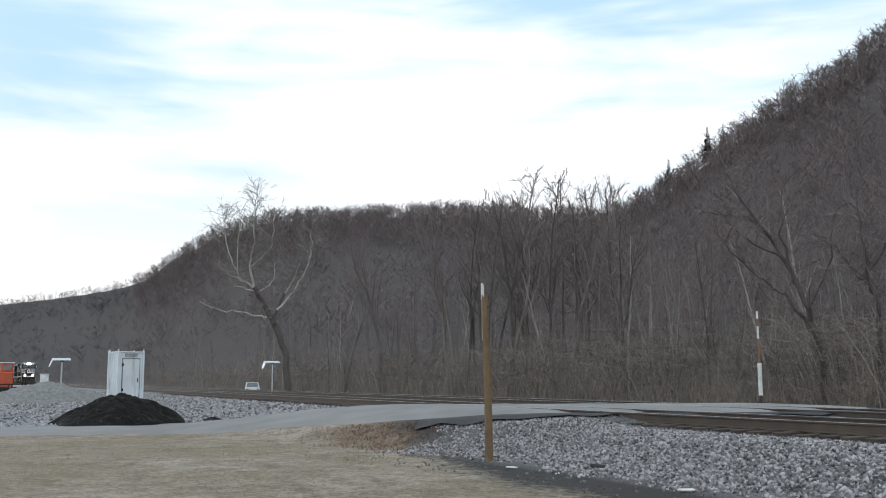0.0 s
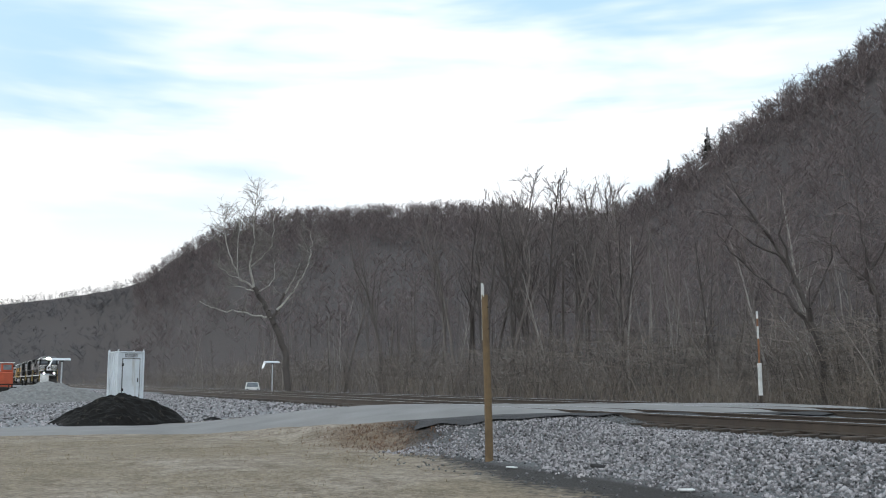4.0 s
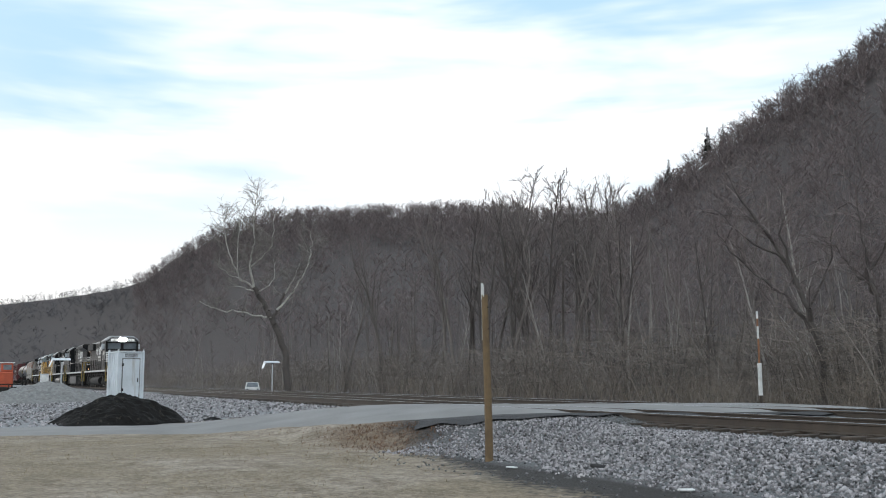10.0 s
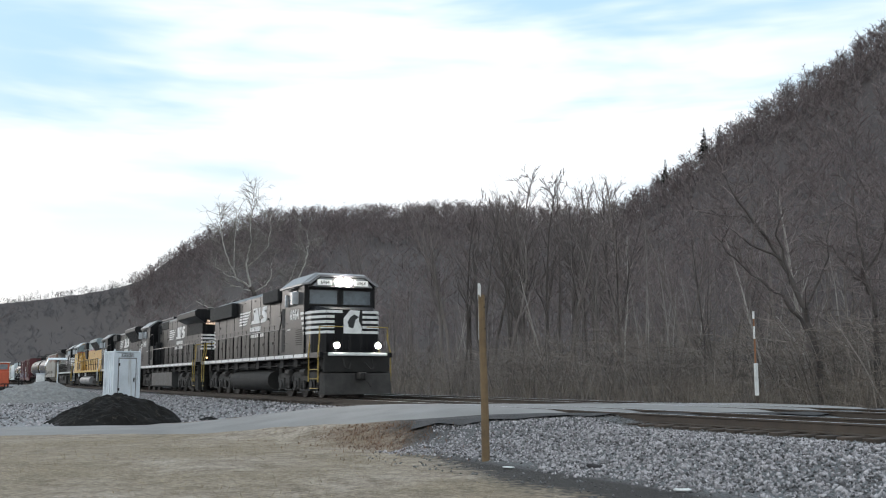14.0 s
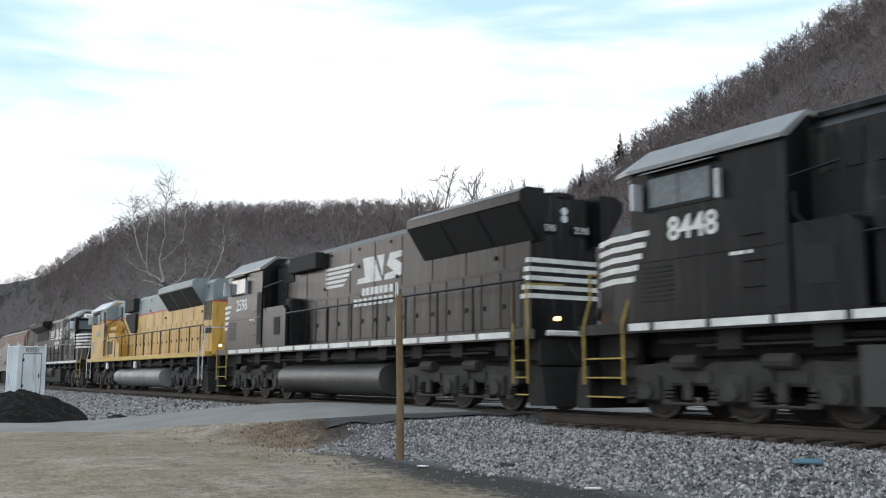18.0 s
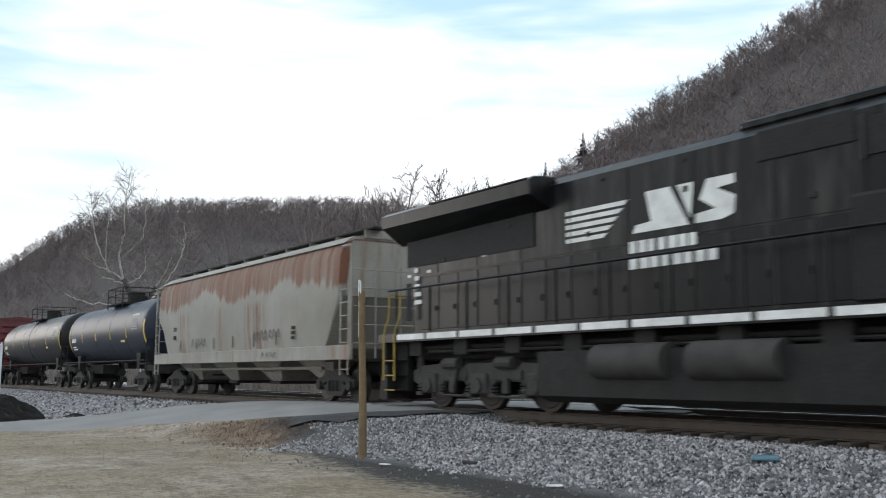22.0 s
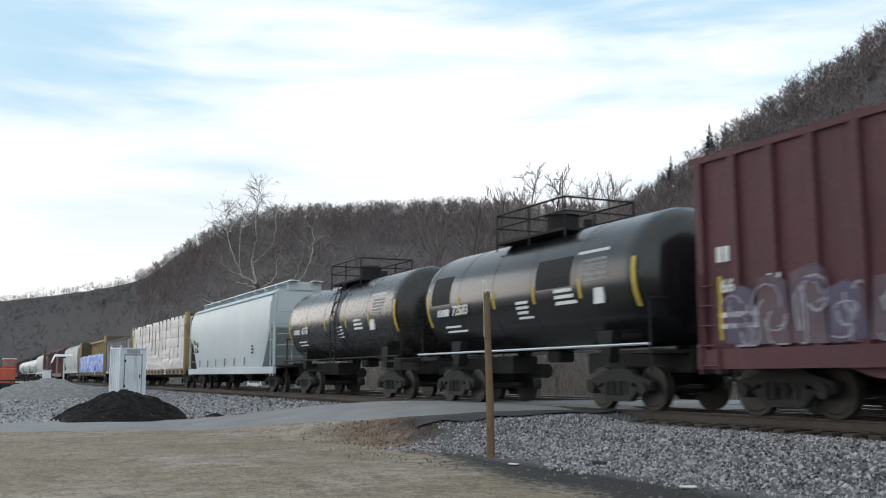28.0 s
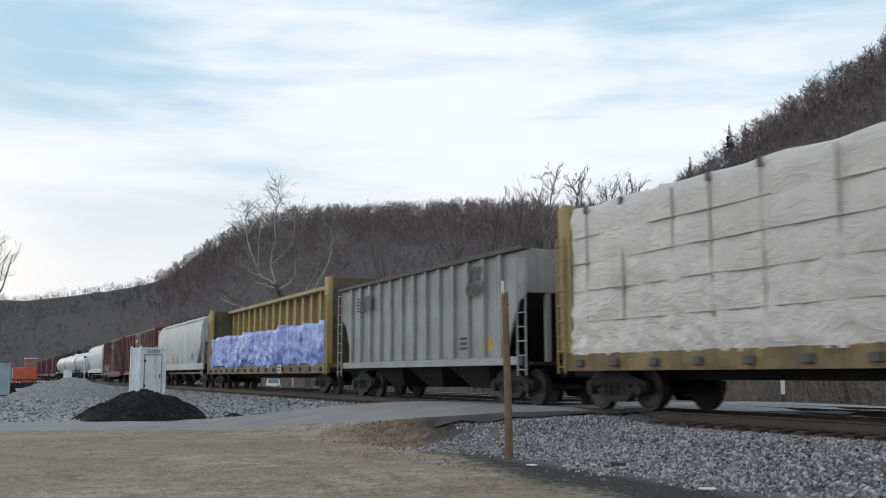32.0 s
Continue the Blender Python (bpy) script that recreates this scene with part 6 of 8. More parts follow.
def covered_hopper(k, label, paint, roofm, half_w=1.56, top=4.55, cut=1.0, stripe=None, marks=True, hoppers=4, dark=M_UNDER, sill=(1.16, 1.56), walk=0.27, big_number=""):
    root, E = car("covered_hopper", label, "hopper car", k)
    # curved body between slope sheets
    zs = sill[1] - 0.06
    sec = lambda x, zb: [(x, s * w, max(z, zb)) for s, w, z in ((-1, half_w - 0.10, zs), (-1, half_w, 2.2), (-1, half_w + 0.02, 3.2), (-1, half_w - 0.03, 4.0), (-1, half_w - 0.16, top - 0.22), (-1, half_w - 0.5, top), (1, half_w - 0.5, top), (1, half_w - 0.16, top - 0.22), (1, half_w - 0.03, 4.0), (1, half_w + 0.02, 3.2), (1, half_w, 2.2), (1, half_w - 0.10, zs))]
    B = E - 0.55
    st = [sec(-B, 2.9), sec(-B + cut, zs)] + [sec(x, zs) for x in np.linspace(-B + cut, B - cut, 7)[1:-1]] + [sec(B - cut, zs), sec(B, 2.9)]
    smooth(part("body", loft(st), paint, root), 35)
    part("roof_edge", along(bmesh.new(), [(-half_w + 0.10, top - 0.20), (-half_w + 0.44, top + 0.03), (half_w - 0.44, top + 0.03), (half_w - 0.10, top - 0.20), (half_w - 0.5, top - 0.05), (-half_w + 0.5, top - 0.05)], -B - 0.02, B + 0.02), roofm, root)
    for sd in (-1, 1):
        part("side_sill", one(-E, E, *sorted((sd * (half_w - 0.16), sd * (half_w - 0.02))), *sill, bev=0.015), roofm, root)
        for e in (-1, 1):
            ladder("ladder", e * (E - 0.28), sd * (half_w - 0.04), 0.75, 3.2, root, roofm, 0.45)
            bm = bmesh.new()
            rod(bm, (e * E, sd * (half_w - 0.08), 1.2), (e * E, sd * (half_w - 0.08), top - 0.3), 0.045, 6)
            rod(bm, (e * (B + 0.02), sd * (half_w - 0.08), top - 0.3), (e * E, sd * (half_w - 0.08), top - 0.3), 0.04, 6)
            part("end_post", bm, roofm, root)
        if big_number:
            part("owner_mark", _bars(-B + 0.85 if sd < 0 else B - 2.3, 2.55, 1.4, 0.30, 4, sd * (half_w + 0.004), sd), M_DARKRIB, root, "dark owner mark bars")
            lettering(big_number, 0.40, M_DARKRIB, root, on_side(-B + 1.6 if sd < 0 else B - 1.6, sd * (half_w + 0.006), 2.08, sd), "car_number", 0.008)
        if marks:
            stencil(root, -B + 1.9, 2.4, 0.5, 2, sd * (half_w + 0.008), sd, M_UNDER, k + sd, 0.16, 0.32)
            stencil(root, B - 3.0, 2.1, 0.35, 3, sd * (half_w + 0.008), sd, M_UNDER, k + sd + 5)
            for j in range(6):
                x = -B + 2.6 + j * (2 * B - 5) / 6
                part("side_tick", one(x, x + 0.06, *sorted((sd * (half_w - 0.03), sd * (half_w + 0.012))), zs + 0.15, zs + 0.55), roofm if paint is not M_HOPBLUE else M_HOPTOP, root)
    for e in (-1, 1):
        part("end_sheet", hull(bmesh.new(), [(e * B, -half_w + 0.2, 2.9), (e * B, half_w - 0.2, 2.9), (e * B, half_w - 0.4, top - 0.1), (e * B, -half_w + 0.4, top - 0.1)], [(e * (B + 0.05), -half_w + 0.2, 2.9), (e * (B + 0.05), half_w - 0.2, 2.9), (e * (B + 0.05), half_w - 0.4, top - 0.1), (e * (B + 0.05), -half_w + 0.4, top - 0.1)]), roofm, root)
        part("slope_sheet", hull(bmesh.new(), [(e * (B - 0.02), -1.3, 2.88), (e * (B - 0.02), 1.3, 2.88), (e * (B - 0.02), 1.3, 2.94), (e * (B - 0.02), -1.3, 2.94)], [(e * (B - cut - 0.7), -1.3, 1.3), (e * (B - cut - 0.7), 1.3, 1.3), (e * (B - cut - 0.7), 1.3, 1.36), (e * (B - cut - 0.7), -1.3, 1.36)]), dark, root)
        part("end_platform", one(*sorted((e * (B - 1.2), e * E)), -1.35, 1.35, 1.12, 1.2), dark, root)
        for j in range(5):
            part("end_rung", rod(bmesh.new(), (e * (E - 0.02), -1.35, 1.6 + j * 0.5), (e * (E - 0.02), 1.35, 1.6 + j * 0.5), 0.02, 5), roofm, root)
        for y in (-0.7, 0.1, 0.7):
            part("end_upright", rod(bmesh.new(), (e * (E - 0.02), y, 1.2), (e * (E - 0.02), y, 3.7), 0.02, 5), roofm, root)
        part("stub_sill", one(*sorted((e * (E - 3.6), e * (E - 0.02))), -0.35, 0.35, 0.72, 1.12, bev=0.02), dark, root)
    for j in range(hoppers):
        x = -B + cut + 1.4 + j * (2 * B - 2 * cut - 2.8) / (hoppers - 1)
        w = (2 * B - 2 * cut) / hoppers / 2 - 0.1
        bm = hull(bmesh.new(), [(x - w, -1.3, 1.5), (x + w, -1.3, 1.5), (x + w, 1.3, 1.5), (x - w, 1.3, 1.5)], [(x - 0.35, -0.6, 0.55), (x + 0.35, -0.6, 0.55), (x + 0.35, 0.6, 0.55), (x - 0.35, 0.6, 0.55)])
        part("outlet_hopper", bm, dark if paint is not M_HOPRUST else roofm, root)
        part("outlet_gate", one(x - 0.42, x + 0.42, -0.7, 0.7, 0.46, 0.56, bev=0.01), dark, root)
    part("centre_pipe", rod(bmesh.new(), (-B + 2, -1.0, 0.95), (B - 2, -1.0, 0.95), 0.05, 6), roofm, root)
    for s in (-1, 1):
        y = s * 0.55
        part("running_board", one(-E + 0.1, E - 0.1, y - 0.22, y + 0.22, top + walk - 0.04, top + walk), dark if roofm is not M_HOPBLUE else M_SILVER, root)
    post = stock("walk_bracket", one(-0.02, 0.02, -0.8, 0.8, top + 0.0, top + walk - 0.04), roofm)
    for j in range(10):
        placed("walk_bracket", post, pose(-E + 0.5 + j * (2 * E - 1.0) / 9, 0, 0), root)
    bm = one(-B + 0.8, B - 0.8, -0.28, 0.28, top, top + 0.13, bev=0.03)
    part("roof_hatch", bm, roofm, root)
    return root


def tank_car(k, label, paint, marks=M_YELLOW, R=1.49, zc=2.83, band=None, plain_top=None, number="", seed=1, bright=None, dome_x=0.0, pw=1.55, ladders=False):
    root, E = car("tank_car", label, "tank car", k)
    half = E + 0.12
    n = 40
    rings = []
    for x, r in [(-half, 0.25), (-half + 0.03, 0.6), (-half + 0.12, 1.0), (-half + 0.28, 1.3), (-half + 0.5, 1.46), (-half + 0.72, R)] + [(x, R) for x in np.linspace(-half + 0.75, half - 0.75, 7)] + [(half - 0.72, R), (half - 0.5, 1.46), (half - 0.28, 1.3), (half - 0.12, 1.0), (half - 0.03, 0.6), (half, 0.25)]:
        rings.append([(x, r * math.cos(6.2832 * i / n), zc + r * math.sin(6.2832 * i / n)) for i in range(n)])
    smooth(part("shell", loft(rings), paint, root), 50)
    for x in (band or []):
        rr = [[(x + d, (R + 0.015) * math.cos(6.2832 * i / n), zc + (R + 0.015) * math.sin(6.2832 * i / n)) for i in range(n)] for d in (-0.25, 0.25)]
        smooth(part("shell_band", loft(rr), bright or M_TANKBLUE, root, "wide band round the shell"))
    for x in np.linspace(-half + 0.8, half - 0.8, 6):
        rr = [[(x + d, (R + 0.006) * math.cos(6.2832 * i / n), zc + (R + 0.006) * math.sin(6.2832 * i / n)) for i in range(n)] for d in (-0.02, 0.02)]
        smooth(part("weld_seam", loft(rr), paint, root))
    for e in (-1, 1):
        part("stub_sill", one(*sorted((e * (half - 3.8), e * E)), -0.4, 0.4, 0.78, 1.25, bev=0.02), M_UNDER, root)
        for s in (-1, 1):
            part("saddle", side(bmesh.new(), [(e * (half - 2.1), 1.0), (e * (half - 1.85), 1.0), (e * (half - 1.7), 1.70), (e * (half - 2.3), 1.70)], *sorted((s * 0.95, s * 1.2))), M_UNDER, root)
        part("end_deck", one(*sorted((e * (half - 1.2), e * E)), -1.42, 1.42, 1.18, 1.25), M_UNDER, root)
        bm = bmesh.new()
        path_rod(bm, [(e * (E - 0.04), -1.4, 0.8), (e * (E - 0.04), -1.4, 2.3), (e * (E - 0.04), 1.4, 2.3), (e * (E - 0.04), 1.4, 0.8)], 0.028, 6)
        part("end_rail", bm, M_UNDER, root)
        bm = bmesh.new()
        rod(bm, (e * (half - 3.2), 0.5, 0.85), (e * (half - 4.1), 0.5, 0.85), 0.2, 10)
        part("brake_cylinder", bm, M_UNDER, root)
    for sd in (-1, 1):
        part("side_rail", rod(bmesh.new(), (-half + 0.1, sd * 1.50, 1.36), (half - 0.1, sd * 1.50, 1.36), 0.03, 6), M_SILVER if bright else M_UNDER, root, "long side grab rail")
        a0 = math.asin(0.18)
        for j, x in enumerate(np.linspace(-half + 0.75, half - 0.55, 6)):
            big = j in (0, 5)
            z = zc - 0.17
            yy = math.sqrt(R * R - 0.25 ** 2) + 0.004
            w, h = (0.07, 0.52) if big else (0.05, 0.22)
            bm = bmesh.new()
            pts = []
            for t in np.linspace(-1, 1, 5):
                zz = z + t * h
                y2 = math.sqrt(max(R * R - (zz - zc) ** 2, 0.01)) + 0.010
                pts.append((y2, zz))
            for (ya, za), (yb, zb) in zip(pts, pts[1:]):
                q = [(x - w, sd * ya, za), (x + w, sd * ya, za), (x + w, sd * yb, zb), (x - w, sd * yb, zb)]
                hull(bm, q, [(px, py - sd * 0.02, pz) for px, py, pz in q])
            part("reflector_strip", bm, marks, root, "upright reflector strip")
        skin = lambda z: sd * (math.sqrt(max(R * R - (z - zc) ** 2, 0.01)) + 0.003)
        stencil(root, half - 2.7 if sd < 0 else -half + 1.2, zc + 0.60, 1.35, 1, skin, sd, M_WHITEINK, seed, 0.07, 0.2)
        stencil(root, half - 2.4 if sd < 0 else -half + 1.2, zc + 0.40, 1.0, 5, skin, sd, M_FADEDINK, seed, 0.06, 0.11)
        if number:
            part("owner_mark", _bars(-half + 1.35 if sd < 0 else half - 3.2, zc - 0.42, 0.75, 0.28, 4, skin(zc - 0.28), sd), M_WHITEINK, root, "white owner mark bars")
            lettering(number, 0.38, M_WHITEINK, root, on_side(-half + 2.8 if sd < 0 else half - 1.9, sd * (R + 0.002), zc - 0.42, sd), "car_number", 0.008)
            stencil(root, -half + 1.6 if sd < 0 else half - 3.0, zc - 0.75, 1.2, 2, skin, sd, M_WHITEINK, seed + 3, 0.07, 0.13)
            stencil(root, 0.2, zc - 0.35, 0.7, 4, skin, sd, M_WHITEINK, seed + 4, 0.07, 0.12)
            stencil(root, 2.0, zc - 0.2, 0.9, 3, skin, sd, M_WHITEINK, seed + 6, 0.08, 0.14)
            part("placard", one(3.6, 3.95, *sorted((sd * (R - 0.06), sd * (R - 0.005))), zc - 0.55, zc - 0.2), M_WHITE, root)
        else:
            stencil(root, -half + 1.3 if sd < 0 else half - 2.4, zc - 0.35, 1.0, 1, skin, sd, M_WHITEINK, seed + 3, 0.22, 0.3)
            stencil(root, -half + 1.2 if sd < 0 else half - 2.4, zc - 0.62, 0.8, 2, skin, sd, M_WHITEINK, seed + 5, 0.06, 0.11)
            stencil(root, half - 4.2 if sd < 0 else -half + 3.6, zc - 0.55, 0.7, 1, skin, sd, M_YELLOW, seed + 8, 0.14, 0.2)
        if ladders:
            for s in (-0.25, 0.25):
                part("ladder_rail", path_rod(bmesh.new(), [(dome_x + s, sd * 1.52, 0.85), (dome_x + s, sd * 1.54, 2.9), (dome_x + s, sd * 1.18, 4.15)], 0.024, 5), M_UNDER, root)
            for j in range(9):
                z = 0.95 + j * 0.36
                y = 1.53 if z < 2.9 else 1.54 - (z - 2.9) * 0.29
                part("rung", rod(bmesh.new(), (dome_x - 0.25, sd * y, z), (dome_x + 0.25, sd * y, z), 0.016, 5), M_UNDER, root)
    topz = zc + R
    pf = part("dome_platform", one(dome_x - pw, dome_x + pw, -1.05, 1.05, topz - 0.12, topz - 0.06), M_UNDER, root)
    for x in (-pw, 0, pw):
        for y in (-1.02, 1.02):
            part("railing_post", rod(bmesh.new(), (dome_x + x, y, topz - 0.3), (dome_x + x, y, topz + 0.68), 0.028, 5), M_UNDER, pf)
    for z, r in ((topz + 0.68, 0.026), (topz + 0.34, 0.02)):
        for y in (-1.02, 1.02):
            part("railing_bar", rod(bmesh.new(), (dome_x - pw, y, z), (dome_x + pw, y, z), r, 5), M_UNDER, pf)
        for x in (-pw, pw):
            part("railing_bar", rod(bmesh.new(), (dome_x + x, -1.02, z), (dome_x + x, 1.02, z), r, 5), M_UNDER, pf)
    bm = bmesh.new()
    rod(bm, (dome_x, 0, topz - 0.08), (dome_x, 0, topz + 0.5), 0.42, 18)
    rod(bm, (dome_x, 0, topz + 0.5), (dome_x, 0, topz + 0.56), 0.48, 18, 0.4)
    part("dome", bm, M_UNDER, root)
    part("safety_valve", rod(bmesh.new(), (dome_x + 0.85, 0.2, topz - 0.05), (dome_x + 0.85, 0.2, topz + 0.3), 0.12, 10), M_UNDER, root)
    part("belly_outlet", one(-0.3, 0.3, -0.25, 0.25, zc - R - 0.28, zc - R + 0.03, bev=0.05), M_UNDER, root)
    return root


def _bars(x, z, w, h, n, y, sd):
    bm = bmesh.new()
    bars(bm, x, z, w, h, n, y, sd, random.Random(5))
    return bm


def boxcar(k, label, paint, door, top=4.62, door_at=0.0, door_w=3.0, spray=None, marks="", seed=1, post_n=9):
    root, E = car("boxcar", label, "boxcar", k)
    B = E - 0.05
    w = 1.50
    part("body", along(bmesh.new(), [(-w, 1.15), (-w, top - 0.12), (-w + 0.1, top), (w - 0.1, top), (w, top - 0.12), (w, 1.15)], -B, B), paint, root)
    part("roof", along(bmesh.new(), [(-w - 0.06, top - 0.14), (-w - 0.06, top - 0.02), (0, top + 0.14), (w + 0.06, top - 0.02), (w + 0.06, top - 0.14), (w, top - 0.1), (-w, top - 0.1)], -B - 0.05, B + 0.05), paint, root)
    seam = stock("roof_seam", hull(bmesh.new(), [(-0.04, -w, top), (0.04, -w, top), (0.04, 0, top + 0.16), (-0.04, 0, top + 0.16)], [(-0.04, -w, top + 0.03), (0.04, -w, top + 0.03), (0.04, 0, top + 0.19), (-0.04, 0, top + 0.19)]), paint)
    for j in range(10):
        placed("roof_seam", seam, pose(-B + 0.6 + j * (2 * B - 1.2) / 9, 0, 0), root)
    for sd in (-1, 1):
        d0, d1 = door_at * -sd - door_w / 2, door_at * -sd + door_w / 2
        y0, y1 = sorted((sd * (w - 0.01), sd * (w + 0.085)))
        rib = stock("side_post", side(bmesh.new(), [(-0.085, 1.18), (0.085, 1.18), (0.085, top - 0.14), (-0.085, top - 0.14)], y0, y1), paint)
        for j in range(2 * post_n):
            x = -B + 0.15 + j * (2 * B - 0.3) / (2 * post_n - 1)
            if not d0 - 0.1 < x < d1 + 0.1:
                placed("side_post", rib, pose(x, 0, 0), root)
        dr = part("door", one(d0, d1, *sorted((sd * w, sd * (w + 0.09))), 1.28, top - 0.25, bev=0.01), door, root, "sliding door")
        for j in range(5):
            z = 1.5 + j * 0.66
            part("door_rib", one(d0 + 0.05, d1 - 0.05, *sorted((sd * (w + 0.09), sd * (w + 0.125))), z, z + 0.08, bev=0.01), door, dr)
        for x in (d0 + 0.5, d1 - 0.6):
            part("locking_bar", rod(bmesh.new(), (x, sd * (w + 0.13), 1.35), (x, sd * (w + 0.13), top - 0.35), 0.022, 5), door, dr)
        part("door_track", one(d0 - 0.2, min(d1 + door_w, B), *sorted((sd * w, sd * (w + 0.13))), 1.2, 1.27), paint, root)
        part("door_track", one(d0 - 0.2, min(d1 + door_w, B), *sorted((sd * w, sd * (w + 0.13))), top - 0.24, top - 0.17), paint, root)
        part("side_sill", one(-B, B, *sorted((sd * (w - 0.05), sd * (w + 0.09))), 0.84, 1.19), paint, root)
        part("belly_skirt", side(bmesh.new(), [(-B + 3.2, 0.86), (B - 3.2, 0.86), (B - 3.8, 0.68), (-B + 3.8, 0.68)], *sorted((sd * 1.36, sd * 1.46))), paint, root)
        if spray:
            tag_paint(root, spray[0], spray[1], 1.22, spray[2], sd * (w + 0.092), sd, seed + sd, spray[3])
        stencil(root, d0 + 0.5, top - 0.75, 0.9, 2, sd * (w + 0.128), sd, M_WHITEINK, seed, 0.09, 0.15)
        stencil(root, B - 1.9 if sd < 0 else -B + 1.4, 2.45, 0.42, 8, sd * (w + 0.088), sd, M_SPRAY[2], seed + 7, 0.045, 0.12)
        if marks == "big":
            bm = bmesh.new()
            ys = sorted((sd * (w + 0.088), sd * (w + 0.094)))
            for x, strokes in ((0.85, (((0, 0), (0.13, 0), (0.13, 0.74), (0, 0.74)), ((0.2, 0.37), (0.42, 0.74), (0.42, 0)))),
                               (2.05, (((0, 0.2), (0.14, 0), (0.34, 0), (0.34, 0.74), (0.14, 0.74), (0, 0.54)),)),
                               (3.3, (((0, 0), (0.38, 0), (0.44, 0.34), (0.06, 0.34)), ((0, 0.4), (0.38, 0.4), (0.44, 0.74), (0.06, 0.74))))):
                xx = -B + x if sd < 0 else B - x
                for st in strokes:
                    side(bm, [(xx - sd * u, 2.62 + v) for u, v in st], *ys)
            part("owner_mark", bm, M_WHITEINK, root, "three tall white mark shapes")
            for q, pair in enumerate(("74", "91", "89")):
                lettering(pair, 0.36, M_WHITEINK, root, on_side((-B + 1.15 + 1.15 * q) if sd < 0 else (B - 1.15 - 1.15 * q), sd * (w + 0.09), 2.2, sd), "car_number", 0.008)
        elif marks == "small":
            lettering("66", 0.34, M_WHITEINK, root, on_side(-B + 0.85 if sd < 0 else B - 1.95, sd * (w + 0.09), 2.2, sd), "car_number", 0.008)
            lettering("84", 0.34, M_WHITEINK, root, on_side(-B + 1.95 if sd < 0 else B - 0.85, sd * (w + 0.09), 2.2, sd), "car_number", 0.008)
            stencil(root, -B + 0.6 if sd < 0 else B - 1.1, 2.75, 0.5, 1, sd * (w + 0.088), sd, M_WHITEINK, seed + 2, 0.28, 0.3)
            stencil(root, -B + 0.6 if sd < 0 else B - 2.2, 1.75, 1.5, 2, sd * (w + 0.088), sd, M_WHITEINK, seed + 3, 0.09, 0.2)
        for e in (-1, 1):
            ladder("ladder", e * (B - 0.35), sd * (w + 0.12), 0.75, 2.6, root, paint, 0.45)
            if spray:
                part("yellow_strip", one(*sorted((e * (B - 0.62), e * (B - 0.70))), *sorted((sd * (w + 0.085), sd * (w + 0.1))), 1.35, 2.5), M_YELLOW, root, "yellow reflector strip")
    for e in (-1, 1):
        for j in range(7):
            z = 1.35 + j * 0.47
            part("end_corrugation", hull(bmesh.new(), [(e * B, -w + 0.08, z), (e * B, w - 0.08, z), (e * B, w - 0.08, z + 0.30), (e * B, -w + 0.08, z + 0.30)], [(e * (B + 0.09), -w + 0.2, z + 0.08), (e * (B + 0.09), w - 0.2, z + 0.08), (e * (B + 0.09), w - 0.2, z + 0.22), (e * (B + 0.09), -w + 0.2, z + 0.22)]), paint, root)
        bm = bmesh.new()
        rod(bm, (e * (B + 0.16), 0.7, 2.6), (e * (B + 0.20), 0.7, 2.6), 0.28, 14)
        part("brake_wheel", bm, M_UNDER, root)
    part("centre_sill", one(-B, B, -0.35, 0.35, 0.70, 1.15, bev=0.02), M_UNDER, root)
    part("end_sill", one(-B + 0.01, B - 0.01, -1.4, 1.4, 1.04, 1.14), M_UNDER, root)
    return root


def wrapped_bundle(parent, name, x0, x1, y0, y1, z0, z1, mat, seed, rough=0.03, droop=0.0, pillow=0.5, ragged=0.05):
    """A wrapped stack: cloth-like skin, wrinkled, with slack towards the foot."""
    bm = bmesh.new()
    nx, nz = 190, 44
    grid = {}
    sgn = -1
    for face, yy in ((0, y0), (1, y1)):
        for i in range(nx + 1):
            for j in range(nz + 1):
                u, v = i / nx, j / nz
                x, z = x0 + (x1 - x0) * u, z0 + (z1 - z0) * v
                p = Vector((x * 1.3, seed + face * 7, z * 0.6))
                wob = noise.noise(p) * rough + noise.noise(Vector((x * 5.2 + z * 4.2, seed, z * 2.0 - x * 1.4))) * rough * (0.2 + 1.3 * (1 - v) ** 2.5) + noise.noise(Vector((x * 2.6, seed + 5, z * 0.35))) * rough * 0.55
                edge = 0.05 * max(0, v - 0.93) / 0.07
                wob += rough * pillow * (abs(math.sin(math.pi * (z - z0) / 0.67)) ** 0.5 * abs(math.sin(math.pi * x / 1.45)) ** 0.4 - 0.5)
                wob += rough * 1.1 * max(0.0, noise.noise(Vector((x * 0.7, seed + 11, z * 0.12)))) * abs(noise.noise(Vector((x * 6.0 + z * 1.3, seed, z * 0.7))))
                yd = (wob + 0.03 * (1 - v) ** 3 - edge) * (-1 if face == 0 else 1)
                zz = z + (noise.noise(Vector((x * 0.9, seed + 3, 0))) * ragged if j in (0, nz) else 0) - (droop if j == 0 else 0)
                grid[face, i, j] = bm.verts.new((x, yy + yd, zz))
    for face in (0, 1):
        for i in range(nx):
            for j in range(nz):
                q = [grid[face, i, j], grid[face, i + 1, j], grid[face, i + 1, j + 1], grid[face, i, j + 1]]
                bm.faces.new(q if face == 0 else q[::-1])
    for i in range(nx):
        bm.faces.new([grid[0, i, nz], grid[0, i + 1, nz], grid[1, i + 1, nz], grid[1, i, nz]])
    for i in (0, nx):
        for j in range(nz):
            bm.faces.new([grid[0, i, j], grid[0, i, j + 1], grid[1, i, j + 1], grid[1, i, j]])
    ob = part(name, bm, mat, parent)
    ob.data.shade_smooth()
    return ob


